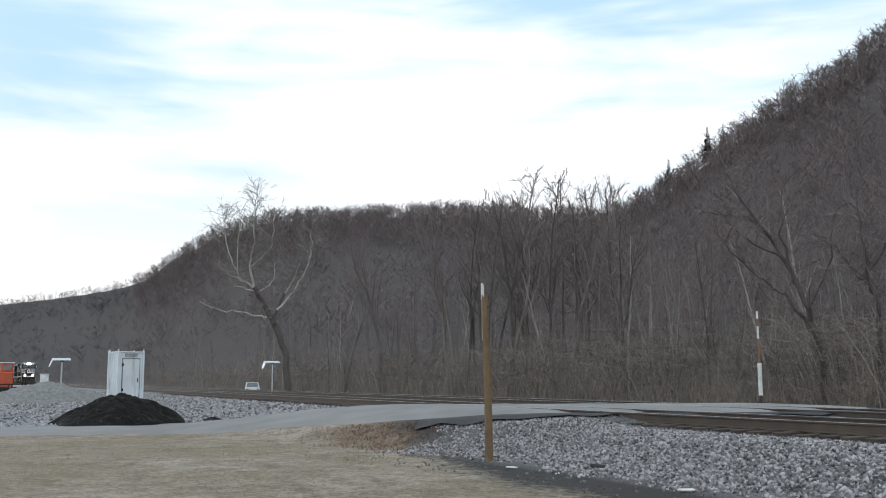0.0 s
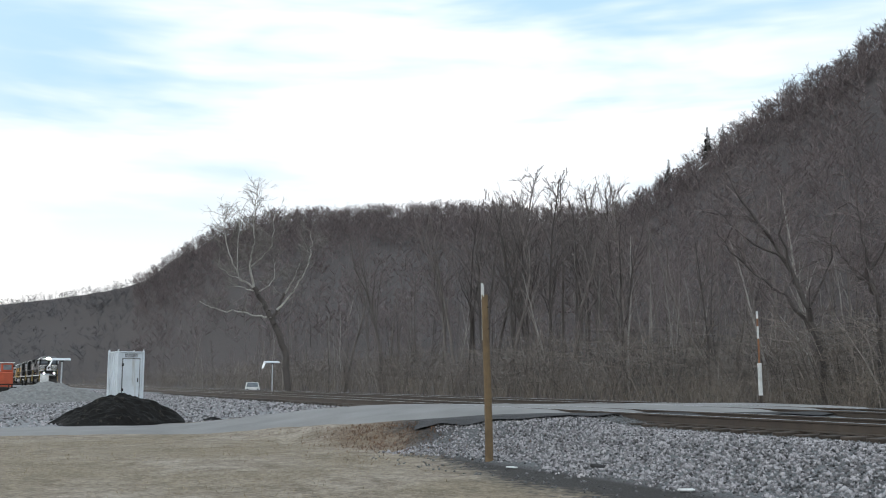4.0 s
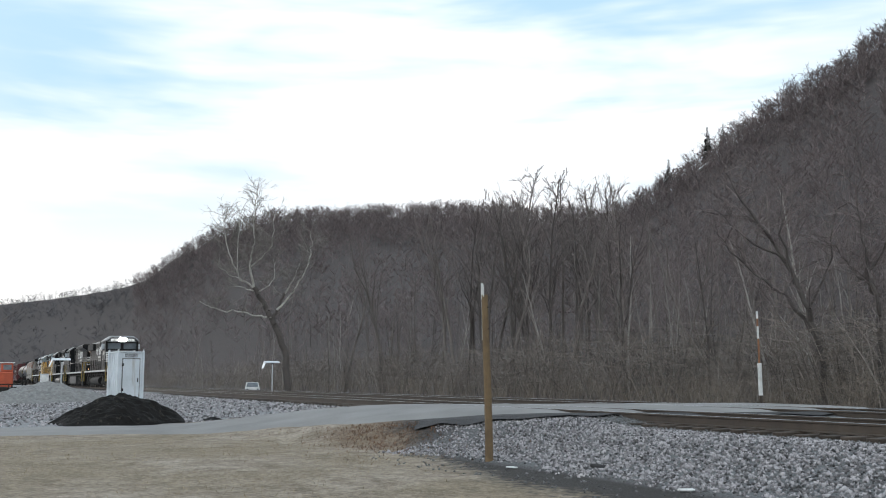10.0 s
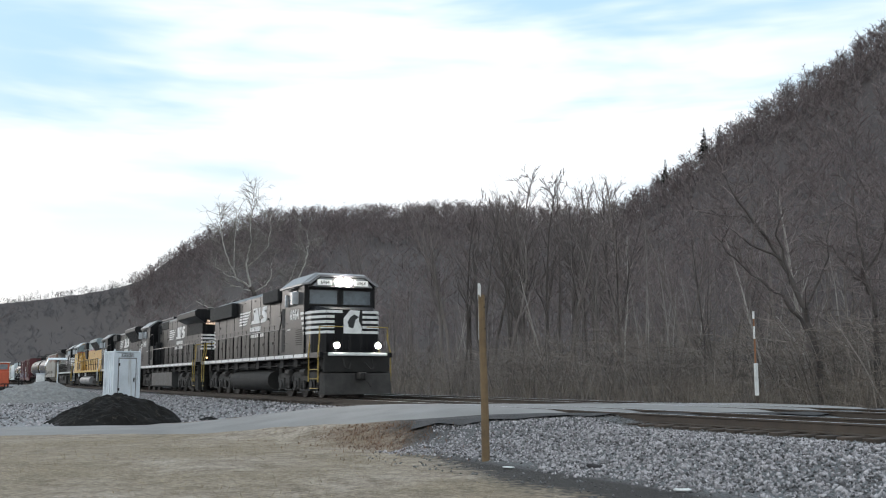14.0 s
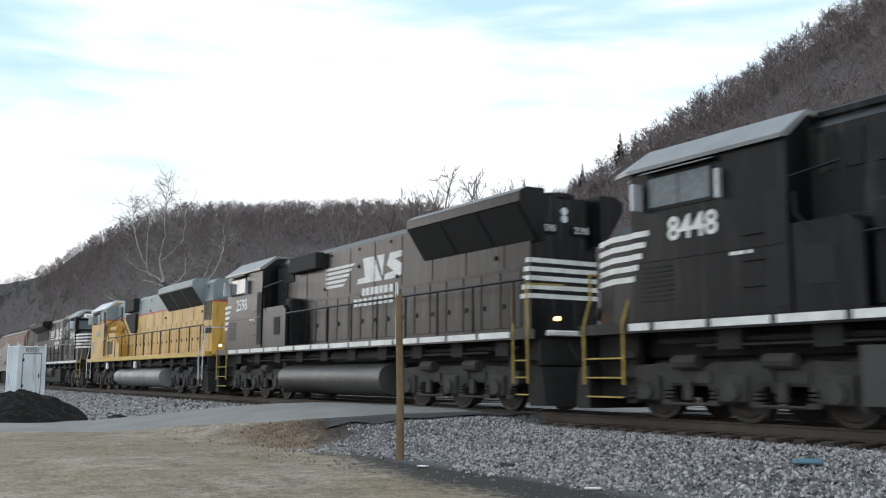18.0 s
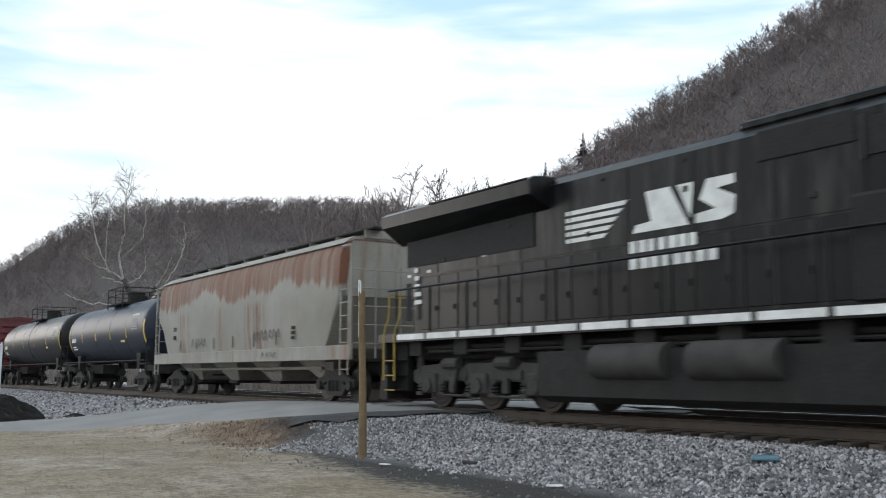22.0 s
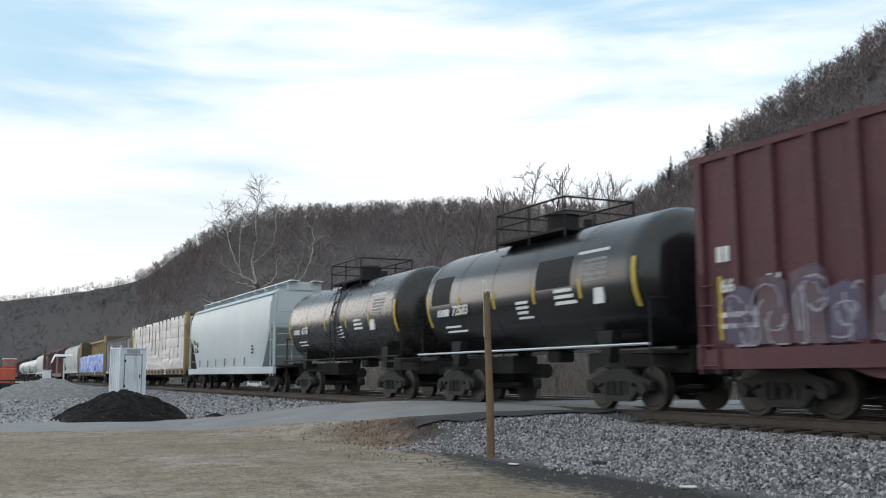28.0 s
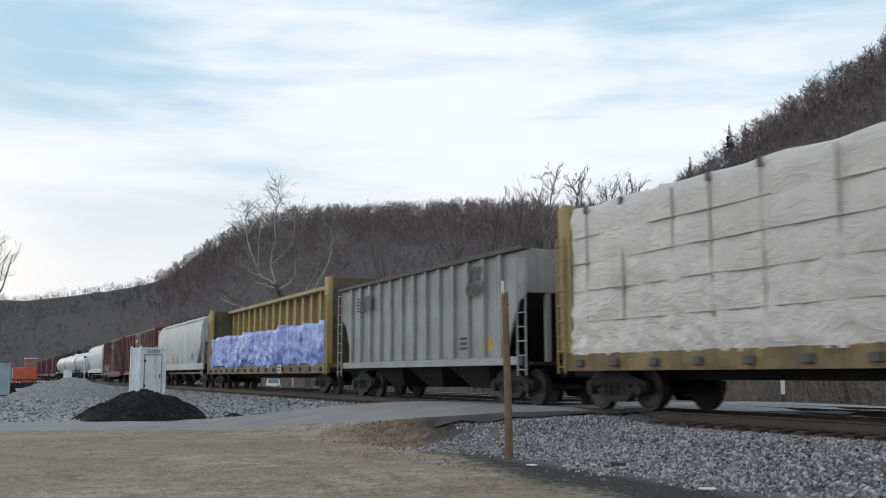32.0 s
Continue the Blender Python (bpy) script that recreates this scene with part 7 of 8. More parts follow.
def centerbeam(k, label, load):
    root, E = car("centerbeam_flatcar", label, "flatcar", k)
    B = E - 0.05
    part("deck", one(-B, B, -1.45, 1.45, 1.08, 1.26, bev=0.01), M_BEAMSILL, root)
    for sd in (-1, 1):
        part("side_sill", one(-B, B, *sorted((sd * 1.36, sd * 1.47)), 0.86, 1.24), M_BEAMSILL, root)
        stake = stock("strap_winch", one(-0.12, 0.12, *sorted((sd * 1.47, sd * 1.56)), 0.95, 1.12, bev=0.02), M_DARKRIB)
        for j in range(16):
            placed("strap_winch", stake, pose(-B + 0.8 + j * (2 * B - 1.6) / 15, 0, 0), root)
        pl = part("white_plate", one(*sorted((-sd * 4.6, -sd * 5.15)), *sorted((sd * 1.57, sd * 1.585)), 0.88, 1.24), M_WHITE, root, "white stencilled plate")
        for j in range(2):
            part("plate_bar", one(*sorted((-sd * 4.68, -sd * 5.07)), *sorted((sd * 1.585, sd * 1.59)), 0.95 + j * 0.14, 1.04 + j * 0.14), M_BLACKINK, pl)
    for e in (-1, 1):
        # bulkhead and its ribs in a darker yellow than the posts
        bh = part("end_bulkhead", one(*sorted((e * (B - 0.22), e * B)), -1.46, 1.46, 1.26, 4.72, bev=0.02), M_BEAMDARK, root, "dark streaked end bulkhead")
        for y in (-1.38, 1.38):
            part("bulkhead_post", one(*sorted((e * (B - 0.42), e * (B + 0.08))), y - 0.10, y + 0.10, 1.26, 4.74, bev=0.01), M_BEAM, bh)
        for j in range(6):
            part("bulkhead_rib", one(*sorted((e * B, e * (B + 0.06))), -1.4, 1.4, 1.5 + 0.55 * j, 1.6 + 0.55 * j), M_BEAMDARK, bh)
        ladder("ladder", e * (B - 0.05), -1.52, 0.8, 4.0, root, M_BEAM, 0.3)
        part("end_sill", one(*sorted((e * (B - 2.5), e * B)), -1.3, 1.3, 0.9, 1.08), M_UNDER, root)
    part("top_chord", one(-B + 0.2, B - 0.2, -0.42, 0.42, 4.52, 4.70, bev=0.02), M_BEAM, root)
    part("centre_web", one(-B + 0.2, B - 0.2, -0.03, 0.03, 1.26, 1.7), M_BEAM, root)
    part("centre_sill", one(-B, B, -0.4, 0.4, 0.66, 1.08), M_UNDER, root)
    post = stock("centre_post", one(-0.14, 0.14, -0.24, 0.24, 1.26, 4.54, bev=0.02), M_BEAM)
    for j in range(17):
        placed("centre_post", post, pose(-B + 0.9 + j * (2 * B - 1.8) / 16, 0, 0), root)
    web = stock("web_panel", one(-0.55, 0.55, -0.02, 0.02, 3.0, 4.5), M_BEAM)
    for j in range(16):
        placed("web_panel", web, pose(-B + 0.9 + (j + 0.5) * (2 * B - 1.8) / 16, 0, 0), root)
    return root, B


def strap_lines(root, x0, x1, z0, z1, y, sd, cols, rows):
    """Black corner tabs, and the dim lines of strapping that show through the wrap."""
    r = random.Random(4)
    for j in range(cols):
        x = x0 + (j + 0.5) * (x1 - x0) / cols + r.uniform(-0.2, 0.2)
        if r.random() < 0.7:
            part("corner_tab", one(x - 0.05, x + 0.05, *sorted((y - sd * 0.02, y + sd * 0.05)), z1 - 0.16, z1 + 0.01, bev=0.008), M_STRAP, root, "black corner protector tab")
        part("strap", one(x - 0.014, x + 0.014, *sorted((y - sd * 0.03, y + sd * 0.022)), z0 + r.uniform(0.3, 1.0), z1 - 0.1), M_WRAPSEAM, root)
    for q in rows:
        bm = bmesh.new()
        a, zz = x0 + 0.05, q
        while a < x1 - 0.4:
            e = min(a + 0.7, x1 - 0.05)
            z2 = q + 0.035 * noise.noise(Vector((e * 0.9, q, 2.0)))
            if noise.noise(Vector((a * 0.5, q * 3, 7.0))) > -0.28:
                hull(bm, [(a, y - sd * 0.03, zz), (e, y - sd * 0.03, z2), (e, y - sd * 0.03, z2 + 0.016), (a, y - sd * 0.03, zz + 0.016)], [(a, y + sd * 0.020, zz), (e, y + sd * 0.020, z2), (e, y + sd * 0.020, z2 + 0.016), (a, y + sd * 0.020, zz + 0.016)])
            a, zz = e, z2
        part("bundle_gap", bm, M_WRAPSEAM, root, "dim line between lumber bundles")


M_WRAPSEAM = flat("wrap_seam", (0.40, 0.375, 0.345))


def coal_car(k, label):
    root, E = car("open_hopper_car", label, "hopper car", k)
    B = E - 0.1
    top = 3.98
    for sd in (-1, 1):
        part("side_sheet", side(bmesh.new(), [(-B + 1.2, 1.25), (B - 1.2, 1.25), (B - 0.5, 2.6), (B, 2.9), (B, top), (-B, top), (-B, 2.9), (-B + 0.5, 2.6)], *sorted((sd * 1.38, sd * 1.44))), M_COALCAR, root)
        rib = stock("side_rib", one(-0.08, 0.08, *sorted((sd * 1.44, sd * 1.56)), 1.22, top - 0.02, bev=0.012), M_COALCAR)
        # dark strip along the -x side of each rib
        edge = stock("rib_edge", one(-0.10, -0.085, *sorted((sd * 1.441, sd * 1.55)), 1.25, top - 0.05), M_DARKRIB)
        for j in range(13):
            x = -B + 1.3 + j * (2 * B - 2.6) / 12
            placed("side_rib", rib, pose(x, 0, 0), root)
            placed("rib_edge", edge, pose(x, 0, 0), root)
        part("top_chord", one(-B - 0.04, B + 0.04, *sorted((sd * 1.36, sd * 1.60)), top - 0.03, top + 0.08, bev=0.012), M_DARKRIB, root)
        part("side_sill", one(-B + 0.4, B - 0.4, *sorted((sd * 1.36, sd * 1.52)), 1.02, 1.24, bev=0.01), M_COALCAR, root)
        bm = bmesh.new()
        for i in range(5):
            box(bm, (-B + 2.0) if sd < 0 else (B - 3.0), (-B + 2.9) if sd < 0 else (B - 2.1), *sorted((sd * 1.565, sd * 1.572)), 3.05 + i * 0.11, 3.11 + i * 0.11)
        box(bm, (-B + 2.95) if sd < 0 else (B - 3.55), (-B + 3.5) if sd < 0 else (B - 3.05), *sorted((sd * 1.565, sd * 1.572)), 3.05, 3.58)
        part("owner_mark", bm, M_BLACKINK, root, "black bars and block emblem")
        for word, zz in (("TOP", 3.42), ("GON", 2.98)):
            lettering(word, 0.46, M_BLACKINK, root, on_side(B - 2.7 if sd < 0 else -B + 2.7, sd * 1.566, zz, sd), "lettering", 0.028)
        stencil(root, B - 3.6 if sd < 0 else -B + 2.4, 1.75, 0.5, 3, sd * 1.565, sd, M_BLACKINK, 10, 0.08, 0.14)
        part("yellow_patch", one(*((B - 2.6, B - 1.9) if sd < 0 else (-B + 1.9, -B + 2.6)), *sorted((sd * 1.44, sd * 1.452)), 1.45, 1.75), M_YELLOW, root)
        for e in (-1, 1):
            ladder("ladder", e * (B - 0.12), sd * 1.55, 0.75, top - 0.1, root, M_COALCAR, 0.42)
    for e in (-1, 1):
        part("end_sheet", one(*sorted((e * (B - 0.06), e * B)), -1.4, 1.4, 2.85, top, bev=0.01), M_COALCAR, root)
        part("slope_sheet", hull(bmesh.new(), [(e * (B - 0.05), -1.38, 2.85), (e * (B - 0.05), 1.38, 2.85), (e * (B - 0.05), 1.38, 2.92), (e * (B - 0.05), -1.38, 2.92)], [(e * (B - 2.6), -1.38, 1.1), (e * (B - 2.6), 1.38, 1.1), (e * (B - 2.6), 1.38, 1.17), (e * (B - 2.6), -1.38, 1.17)]), M_UNDER, root)
        part("end_platform", one(*sorted((e * (B - 1.9), e * (B + 0.08))), -1.35, 1.35, 1.02, 1.10), M_UNDER, root)
        for y in (-0.8, 0.8):
            part("end_post", one(*sorted((e * (B - 0.16), e * (B - 0.02))), y - 0.06, y + 0.06, 1.1, 2.86), M_COALCAR, root)
    for j in range(3):
        x = -B + 4 + j * (2 * B - 8) / 2
        part("outlet_hopper", hull(bmesh.new(), [(x - 1.6, -1.3, 1.25), (x + 1.6, -1.3, 1.25), (x + 1.6, 1.3, 1.25), (x - 1.6, 1.3, 1.25)], [(x - 0.5, -0.7, 0.4), (x + 0.5, -0.7, 0.4), (x + 0.5, 0.7, 0.4), (x - 0.5, 0.7, 0.4)]), M_UNDER, root)
    part("coal_load", one(-B + 0.4, B - 0.4, -1.36, 1.36, 3.3, 3.6, bev=0.1), M_COAL, root, "dark load below the rim")
    part("centre_sill", one(-B, B, -0.35, 0.35, 0.70, 1.02), M_UNDER, root)
    return root


def scribble(root, x0, z0, w, h, y, seed):
    """An unreadable dark sprayed scrawl on the camera-side flank."""
    r = random.Random(seed)
    x = x0
    while x < x0 + w:
        pts = [(x, z0 + h * r.uniform(0, 0.3)), (x + 0.08, z0 + h), (x + 0.2, z0 + h * r.uniform(0.4, 0.9)), (x + 0.12, z0 + h * 0.4), (x + 0.26, z0 + h * r.uniform(0, 0.2))]
        for (a, c), (b, d) in zip(pts, pts[1:]):
            part("sprayed_scrawl", side(bmesh.new(), [(a - 0.016, c), (a + 0.016, c), (b + 0.016, d), (b - 0.016, d)], y - 0.006, y), M_DARKRIB, root, "dark sprayed scrawl")
        x += r.uniform(0.27, 0.36)


hop = covered_hopper(5, "pale covered hopper car streaked with orange rust", M_HOPRUST, M_HOPTOP)
scribble(hop, -3.9, 1.72, 1.3, 0.34, -1.552, 3)
scribble(hop, 1.9, 1.80, 2.0, 0.36, -1.552, 4)
scribble(hop, 2.6, 1.24, 1.2, 0.22, -1.545, 5)
tank_car(6, "slate grey tank car with yellow reflector strips", M_TANKBLUE, M_YELLOW, seed=3, dome_x=0.5, pw=1.3, R=1.46, zc=2.77)
tank_car(7, "black tank car with a wide grey centre band", M_TANKBLACK, M_YELLOW, seed=4, band=[0.0])
boxcar(8, "red boxcar with rusty brown door and sprayed paint", M_BOXRED, M_DOORRUST, 4.84, 0.1, 3.1, (-6.8, -1.9, 2.35, 8), "big", 11)
boxcar(9, "maroon plug-door boxcar with blue and grey sprayed paint", M_BOXMAROON, M_BOXMAROON, 4.80, -0.15, 3.5, (-7.0, 4.6, 2.5, 15), "small", 12)
shiny = tank_car(10, "glossy black tank car with yellow strips and white stencils", M_TANKSHINE, M_YELLOW, number="72583", seed=5, bright=M_TANKBLUE, dome_x=0.2, pw=1.65)
def shell_patch(root, x0, x1, za, zb, R, zc):
    """A darker repainted square that follows the shell, on both flanks."""
    for sd in (-1, 1):
        bm = bmesh.new()
        zs = [za + (zb - za) * i / 6 for i in range(7)]
        for p, q in zip(zs, zs[1:]):
            yp, yq = (math.sqrt(R * R - (z - zc) ** 2) + 0.004 for z in (p, q))
            quad = [(x0, sd * yp, p), (x1, sd * yp, p), (x1, sd * yq, q), (x0, sd * yq, q)]
            hull(bm, quad, [(x, y - sd * 0.015, z) for x, y, z in quad])
        part("repaint_patch", bm, M_GRILLE, root, "dull black repainted patch")


shell_patch(shiny, -4.6, -3.4, 2.75, 3.55, 1.49, 2.83)
shell_patch(shiny, 1.2, 2.7, 2.75, 3.45, 1.49, 2.83)
tank_car(11, "dusty black tank car with faded white stencils", M_TANKDUST, M_YELLOW, number="6558", seed=6, band=[0.3], ladders=True)
covered_hopper(12, "clean pale blue covered hopper car with silver walkways", M_HOPBLUE, M_HOPBLUE, 1.58, 4.62, 1.5, sill=(0.84, 1.16), walk=0.42, big_number="4723")
c1, B1 = centerbeam(13, "yellow centerbeam flatcar loaded with white-wrapped lumber", "white")
ld = thing("wrapped_lumber", "tall stack of lumber in wrinkled white wrap on the flatcar", "lumber", "lumber loads")
wrapped_bundle(ld, "wrap", -B1 + 0.45, B1 - 0.5, -1.44, 1.44, 1.27, 4.62, M_WRAP, 3.0, 0.055, 0.06)
for sd in (-1, 1):
    strap_lines(ld, -B1 + 0.5, B1 - 0.5, 1.35, 4.6, sd * 1.45, sd, 15, (1.95, 2.65, 3.3, 3.9))
TRAIN.append((ld, (CPL[13] + CPL[14]) / 2, False))
coal_car(14, "pale grey ribbed open hopper car with dark grime")
c2, B2 = centerbeam(15, "dirty yellow centerbeam flatcar half loaded with blue bundles", "blue")
ld = thing("wrapped_lumber", "low stack of lumber in crumpled blue and white wrap", "lumber", "lumber loads")
wrapped_bundle(ld, "wrap", -B2 + 0.6, B2 - 0.6, -1.44, -0.28, 1.27, 2.95, M_BLUEWRAP, 8.0, 0.13, 0.02, 0.0, 0.35)
wrapped_bundle(ld, "wrap", -B2 + 0.6, B2 - 0.6, 0.28, 1.44, 1.27, 2.85, M_BLUEWRAP, 9.0, 0.07, 0.02, 0.0, 0.3)
TRAIN.append((ld, (CPL[15] + CPL[16]) / 2, False))
covered_hopper(16, "light grey covered hopper car with sloping ends", M_HOPGREY, M_HOPGREY, 1.56, 4.55, 1.8)
boxcar(17, "bright red boxcar with ribbed sides", M_BOXRED, M_BOXRED, 4.65, 0.0, 3.0, None, "", 13)
boxcar(18, "brown-red boxcar with pale sprayed patches", M_BOXMAROON, M_DOORRUST, 4.65, 0.5, 3.0, (-7, -2, 2.2, 5), "", 14)
covered_hopper(19, "white covered hopper car with end ladders", M_TANKWHITE, M_TANKWHITE, 1.56, 4.5, 1.5)
for k in (20, 21, 22):
    tank_car(k, "white tank car with grey stains", M_TANKWHITE, M_TANKBLACK, seed=k, bright=M_TANKWHITE)
for k in (23, 24, 25, 26):
    boxcar(k, "dark red boxcar far down the train", M_BOXMAROON if k % 2 else M_BOXRED, M_BOXMAROON, 4.65, 0.0, 3.0, None, "", 20 + k)


# ---- things beside the tracks ----
def on_ground(x, y):
    return float(ground_z(np.array(float(x)), np.array(float(y))))


def make_shed():
    root = thing("signal_shed", "pale grey steel signal shed with a shut door", "shed")
    root.matrix_basis = pose(-51.6, -6.25, -0.30, 0, 0, 105)
    W, D, H = 1.32, 1.15, 2.42
    part("foundation", one(-W / 2 - 0.08, W / 2 + 0.08, -D / 2 - 0.08, D / 2 + 0.08, -0.62, 0.0, bev=0.02), M_BALLAST, root, "concrete foundation")
    part("body", one(-W / 2, W / 2, -D / 2, D / 2, 0, H, bev=0.02), M_SHED, root)
    part("roof", one(-W / 2 - 0.05, W / 2 + 0.05, -D / 2 - 0.05, D / 2 + 0.05, H, H + 0.07, bev=0.02), M_SHED, root)
    for x, y in ((-1, -1), (1, -1), (-1, 1), (1, 1)):
        part("corner_post", one(x * W / 2 - 0.05, x * W / 2 + 0.05, y * D / 2 - 0.05, y * D / 2 + 0.05, 0, H + 0.1, bev=0.01), M_SHED, root)
        part("lifting_lug", one(x * W / 2 - 0.03, x * W / 2 + 0.03, y * D / 2 - 0.03, y * D / 2 + 0.03, H + 0.1, H + 0.18), M_SILVER, root)
    fr = part("door_frame", one(-0.46, 0.50, -D / 2 - 0.03, -D / 2, 0.05, 2.16, bev=0.01), M_TANKGREY, root, "dark door frame")
    dr = part("door", one(-0.41, 0.45, -D / 2 - 0.05, -D / 2 - 0.02, 0.08, 2.10, bev=0.008), M_SHED, root, "shut steel door")
    part("handle", one(0.34, 0.38, -D / 2 - 0.11, -D / 2 - 0.05, 0.95, 1.15, bev=0.008), M_UNDER, dr, "dark door handle")
    for z in (0.5, 1.75):
        part("hinge", one(-0.47, -0.38, -D / 2 - 0.07, -D / 2 - 0.05, z, z + 0.14), M_UNDER, dr)
    vent = part("louvre_vent", one(-0.30, 0.34, -D / 2 - 0.03, -D / 2, 2.22, 2.38), M_TANKGREY, root)
    for j in range(4):
        part("slat", one(-0.28, 0.32, -D / 2 - 0.05, -D / 2 - 0.03, 2.235 + j * 0.036, 2.25 + j * 0.036), M_SHED, vent)
    for sx in (-1, 1):
        for j in range(4):
            y = -D / 2 + 0.22 + j * 0.24
            part("wall_rib", one(*sorted((sx * W / 2, sx * (W / 2 + 0.03))), y, y + 0.05, 0.06, H - 0.06), M_SHED, root)


def heap(name, label, x, y, z, rx, ry, h, mat, seed, n=44, steep=1.0, grain=0.12):
    """A dumped heap: steep uneven cone with a ragged foot."""
    verts, faces = [], []
    for j in range(n):
        for i in range(n):
            u, v = 2 * i / (n - 1) - 1, 2 * j / (n - 1) - 1
            r = math.hypot(u, v)
            p = Vector((u * 2.2 + seed, v * 2.2, seed))
            rr = r + 0.16 * noise.noise(p)
            k = max(0.0, 1 - rr) ** steep
            k = k / (1 + 0.45 * k) * 1.45
            zz = h * k + grain * (noise.noise(p * 4) + 0.6 * noise.noise(p * 9)) * min(1, k * 4) * h
            verts.append((u * rx, v * ry, max(zz, 0) - (0.06 if rr > 0.99 else 0)))
    for j in range(n - 1):
        for i in range(n - 1):
            a = j * n + i
            faces.append((a, a + 1, a + n + 1, a + n))
    ob = arrays(name, verts, faces, mat)
    ob.matrix_basis = pose(x, y, z)
    tagged(ob, label, "heap", "dumped heaps")
    return ob


def make_marker_post():
    root = thing("wooden_post", "weathered wooden post with pale metal straps near its top", "post")
    x, y = -15.47, -5.12
    z0 = on_ground(x, y)
    root.matrix_basis = pose(x, y, z0, 0, 0, 20)
    H = 2.40 - z0
    bm = bmesh.new()
    k = 9
    for i in range(k):
        a, b = i / k, (i + 1) / k
        ra, rb = 0.078 - 0.018 * a, 0.078 - 0.018 * b
        pa, pb = Vector((-0.05 * a + 0.012 * math.sin(5 * a), 0, -0.3 + (H + 0.18) * a)), Vector((-0.05 * b + 0.012 * math.sin(5 * b), 0, -0.3 + (H + 0.18) * b))
        rod(bm, pa, pb, ra, 10, rb)
    bmesh.ops.remove_doubles(bm, verts=bm.verts, dist=0.0005)
    part("post", bm, M_POST, root)
    part("metal_strap", one(-0.118, -0.092, -0.03, 0.03, H - 0.95, H - 0.12, bev=0.004), M_WHITE, root, "bright metal strap")
    part("metal_strap", one(-0.13, -0.112, -0.03, 0.03, H - 0.20, H + 0.10, bev=0.004), M_WHITE, root, "bright metal strap")
    part("metal_strap", one(-0.03, -0.010, -0.09, -0.07, H - 0.16, H + 0.06, bev=0.004), M_WHITE, root, "bright metal strap")
    bm = bmesh.new()
    for z in (H - 0.35, H - 0.75):
        rod(bm, (-0.14, 0, z), (0.03, 0, z), 0.012, 6)
    part("bolt", bm, M_UNDER, root)


def make_far_post():
    root = thing("striped_post", "thin post in white and rusty orange sections beyond the rails", "post")
    x, y = -27.1, 12.9
    z0 = on_ground(x, y)
    root.matrix_basis = pose(x, y, z0)
    def sec(a, b, r, mat, lab):
        bm = bmesh.new()
        rod(bm, (0, 0, a - z0), (0.01, 0, b - z0), r, 8)
        part("post_section", bm, mat, root, lab)
    sec(z0 - 0.3, 0.05, 0.045, M_RAIL, "rusty foot")
    sec(0.05, 1.24, 0.075, M_WHITE, "white section")
    sec(1.24, 2.15, 0.035, M_RUSTORANGE, "rusty orange section")
    sec(2.15, 2.62, 0.035, M_WHITE, "white section")
    sec(2.62, 2.90, 0.03, M_RUSTORANGE, "rusty orange section")
    sec(2.90, 3.18, 0.04, M_WHITE, "white tip")


M_RUSTORANGE = surface("flaking_orange_paint", (0.30, 0.13, 0.06), (0.15, 0.075, 0.045), 0.8, 0, 3, 25, 0.7, 0.1)
M_PANEL = surface("pale_panel_top", (0.62, 0.66, 0.70), (0.5, 0.53, 0.56), 0.35, 0.1, 2, 20, 0.4, 0.02)


def make_panel_sign(x, y, top, turn):
    root = thing("panel_on_post", "tilted pale panel on a thin steel post beside the track", "sign", "panels on posts")
    z0 = on_ground(x, y)
    root.matrix_basis = pose(x, y, z0, 0, 0, turn)
    H = top - z0
    bm = bmesh.new()
    rod(bm, (0, 0, -0.2), (0, 0, H - 0.1), 0.06, 8)
    part("post", bm, M_SILVER, root)
    pn = part("panel", hull(bmesh.new(), [(-0.75, -0.35, H - 0.02), (0.65, -0.35, H - 0.02), (0.65, 0.35, H + 0.12), (-0.75, 0.35, H + 0.12)], [(-0.75, -0.35, H + 0.04), (0.65, -0.35, H + 0.04), (0.65, 0.35, H + 0.18), (-0.75, 0.35, H + 0.18)]), M_PANEL, root, "pale tilted panel")
    part("panel_lip", hull(bmesh.new(), [(-0.78, -0.35, H - 0.02), (-0.70, -0.35, H + 0.04), (-0.70, 0.3, H + 0.1), (-0.78, 0.3, H + 0.06)], [(-1.02, -0.35, H - 0.52), (-0.94, -0.35, H - 0.52), (-0.94, 0.1, H - 0.50), (-1.02, 0.1, H - 0.50)]), M_PANEL, pn)
    part("bracket", one(-0.1, 0.1, -0.1, 0.1, H - 0.14, H - 0.0), M_UNDER, root)


def make_cabinet():
    root = thing("relay_cabinet", "small white relay cabinet with a tin cap", "cabinet")
    x, y = -93.0, -7.2
    root.matrix_basis = pose(x, y, on_ground(x, y))
    part("body", one(-0.3, 0.3, -0.34, 0.34, 0.0, 2.02, bev=0.03), M_WHITE, root)
    part("cap", one(-0.34, 0.34, -0.38, 0.38, 2.02, 2.10, bev=0.02), M_SILVER, root)
    part("door", one(0.30, 0.33, -0.26, 0.26, 0.3, 1.85, bev=0.01), M_WHITE, root)
    part("latch", one(0.33, 0.37, 0.16, 0.2, 1.0, 1.15), M_UNDER, root)
    track = thing("low_barrier", "low grey steel barrier beside the cabinet", "barrier")
    track.matrix_basis = pose(-86, -5.6, on_ground(-86, -5.6))
    part("beam", one(-3.0, 3.0, -0.08, 0.08, 0.62, 0.85, bev=0.02), M_TANKGREY, track)
    for x in (-2.6, 0, 2.6):
        part("leg", one(x - 0.07, x + 0.07, -0.07, 0.07, -0.1, 0.63), M_TANKGREY, track)


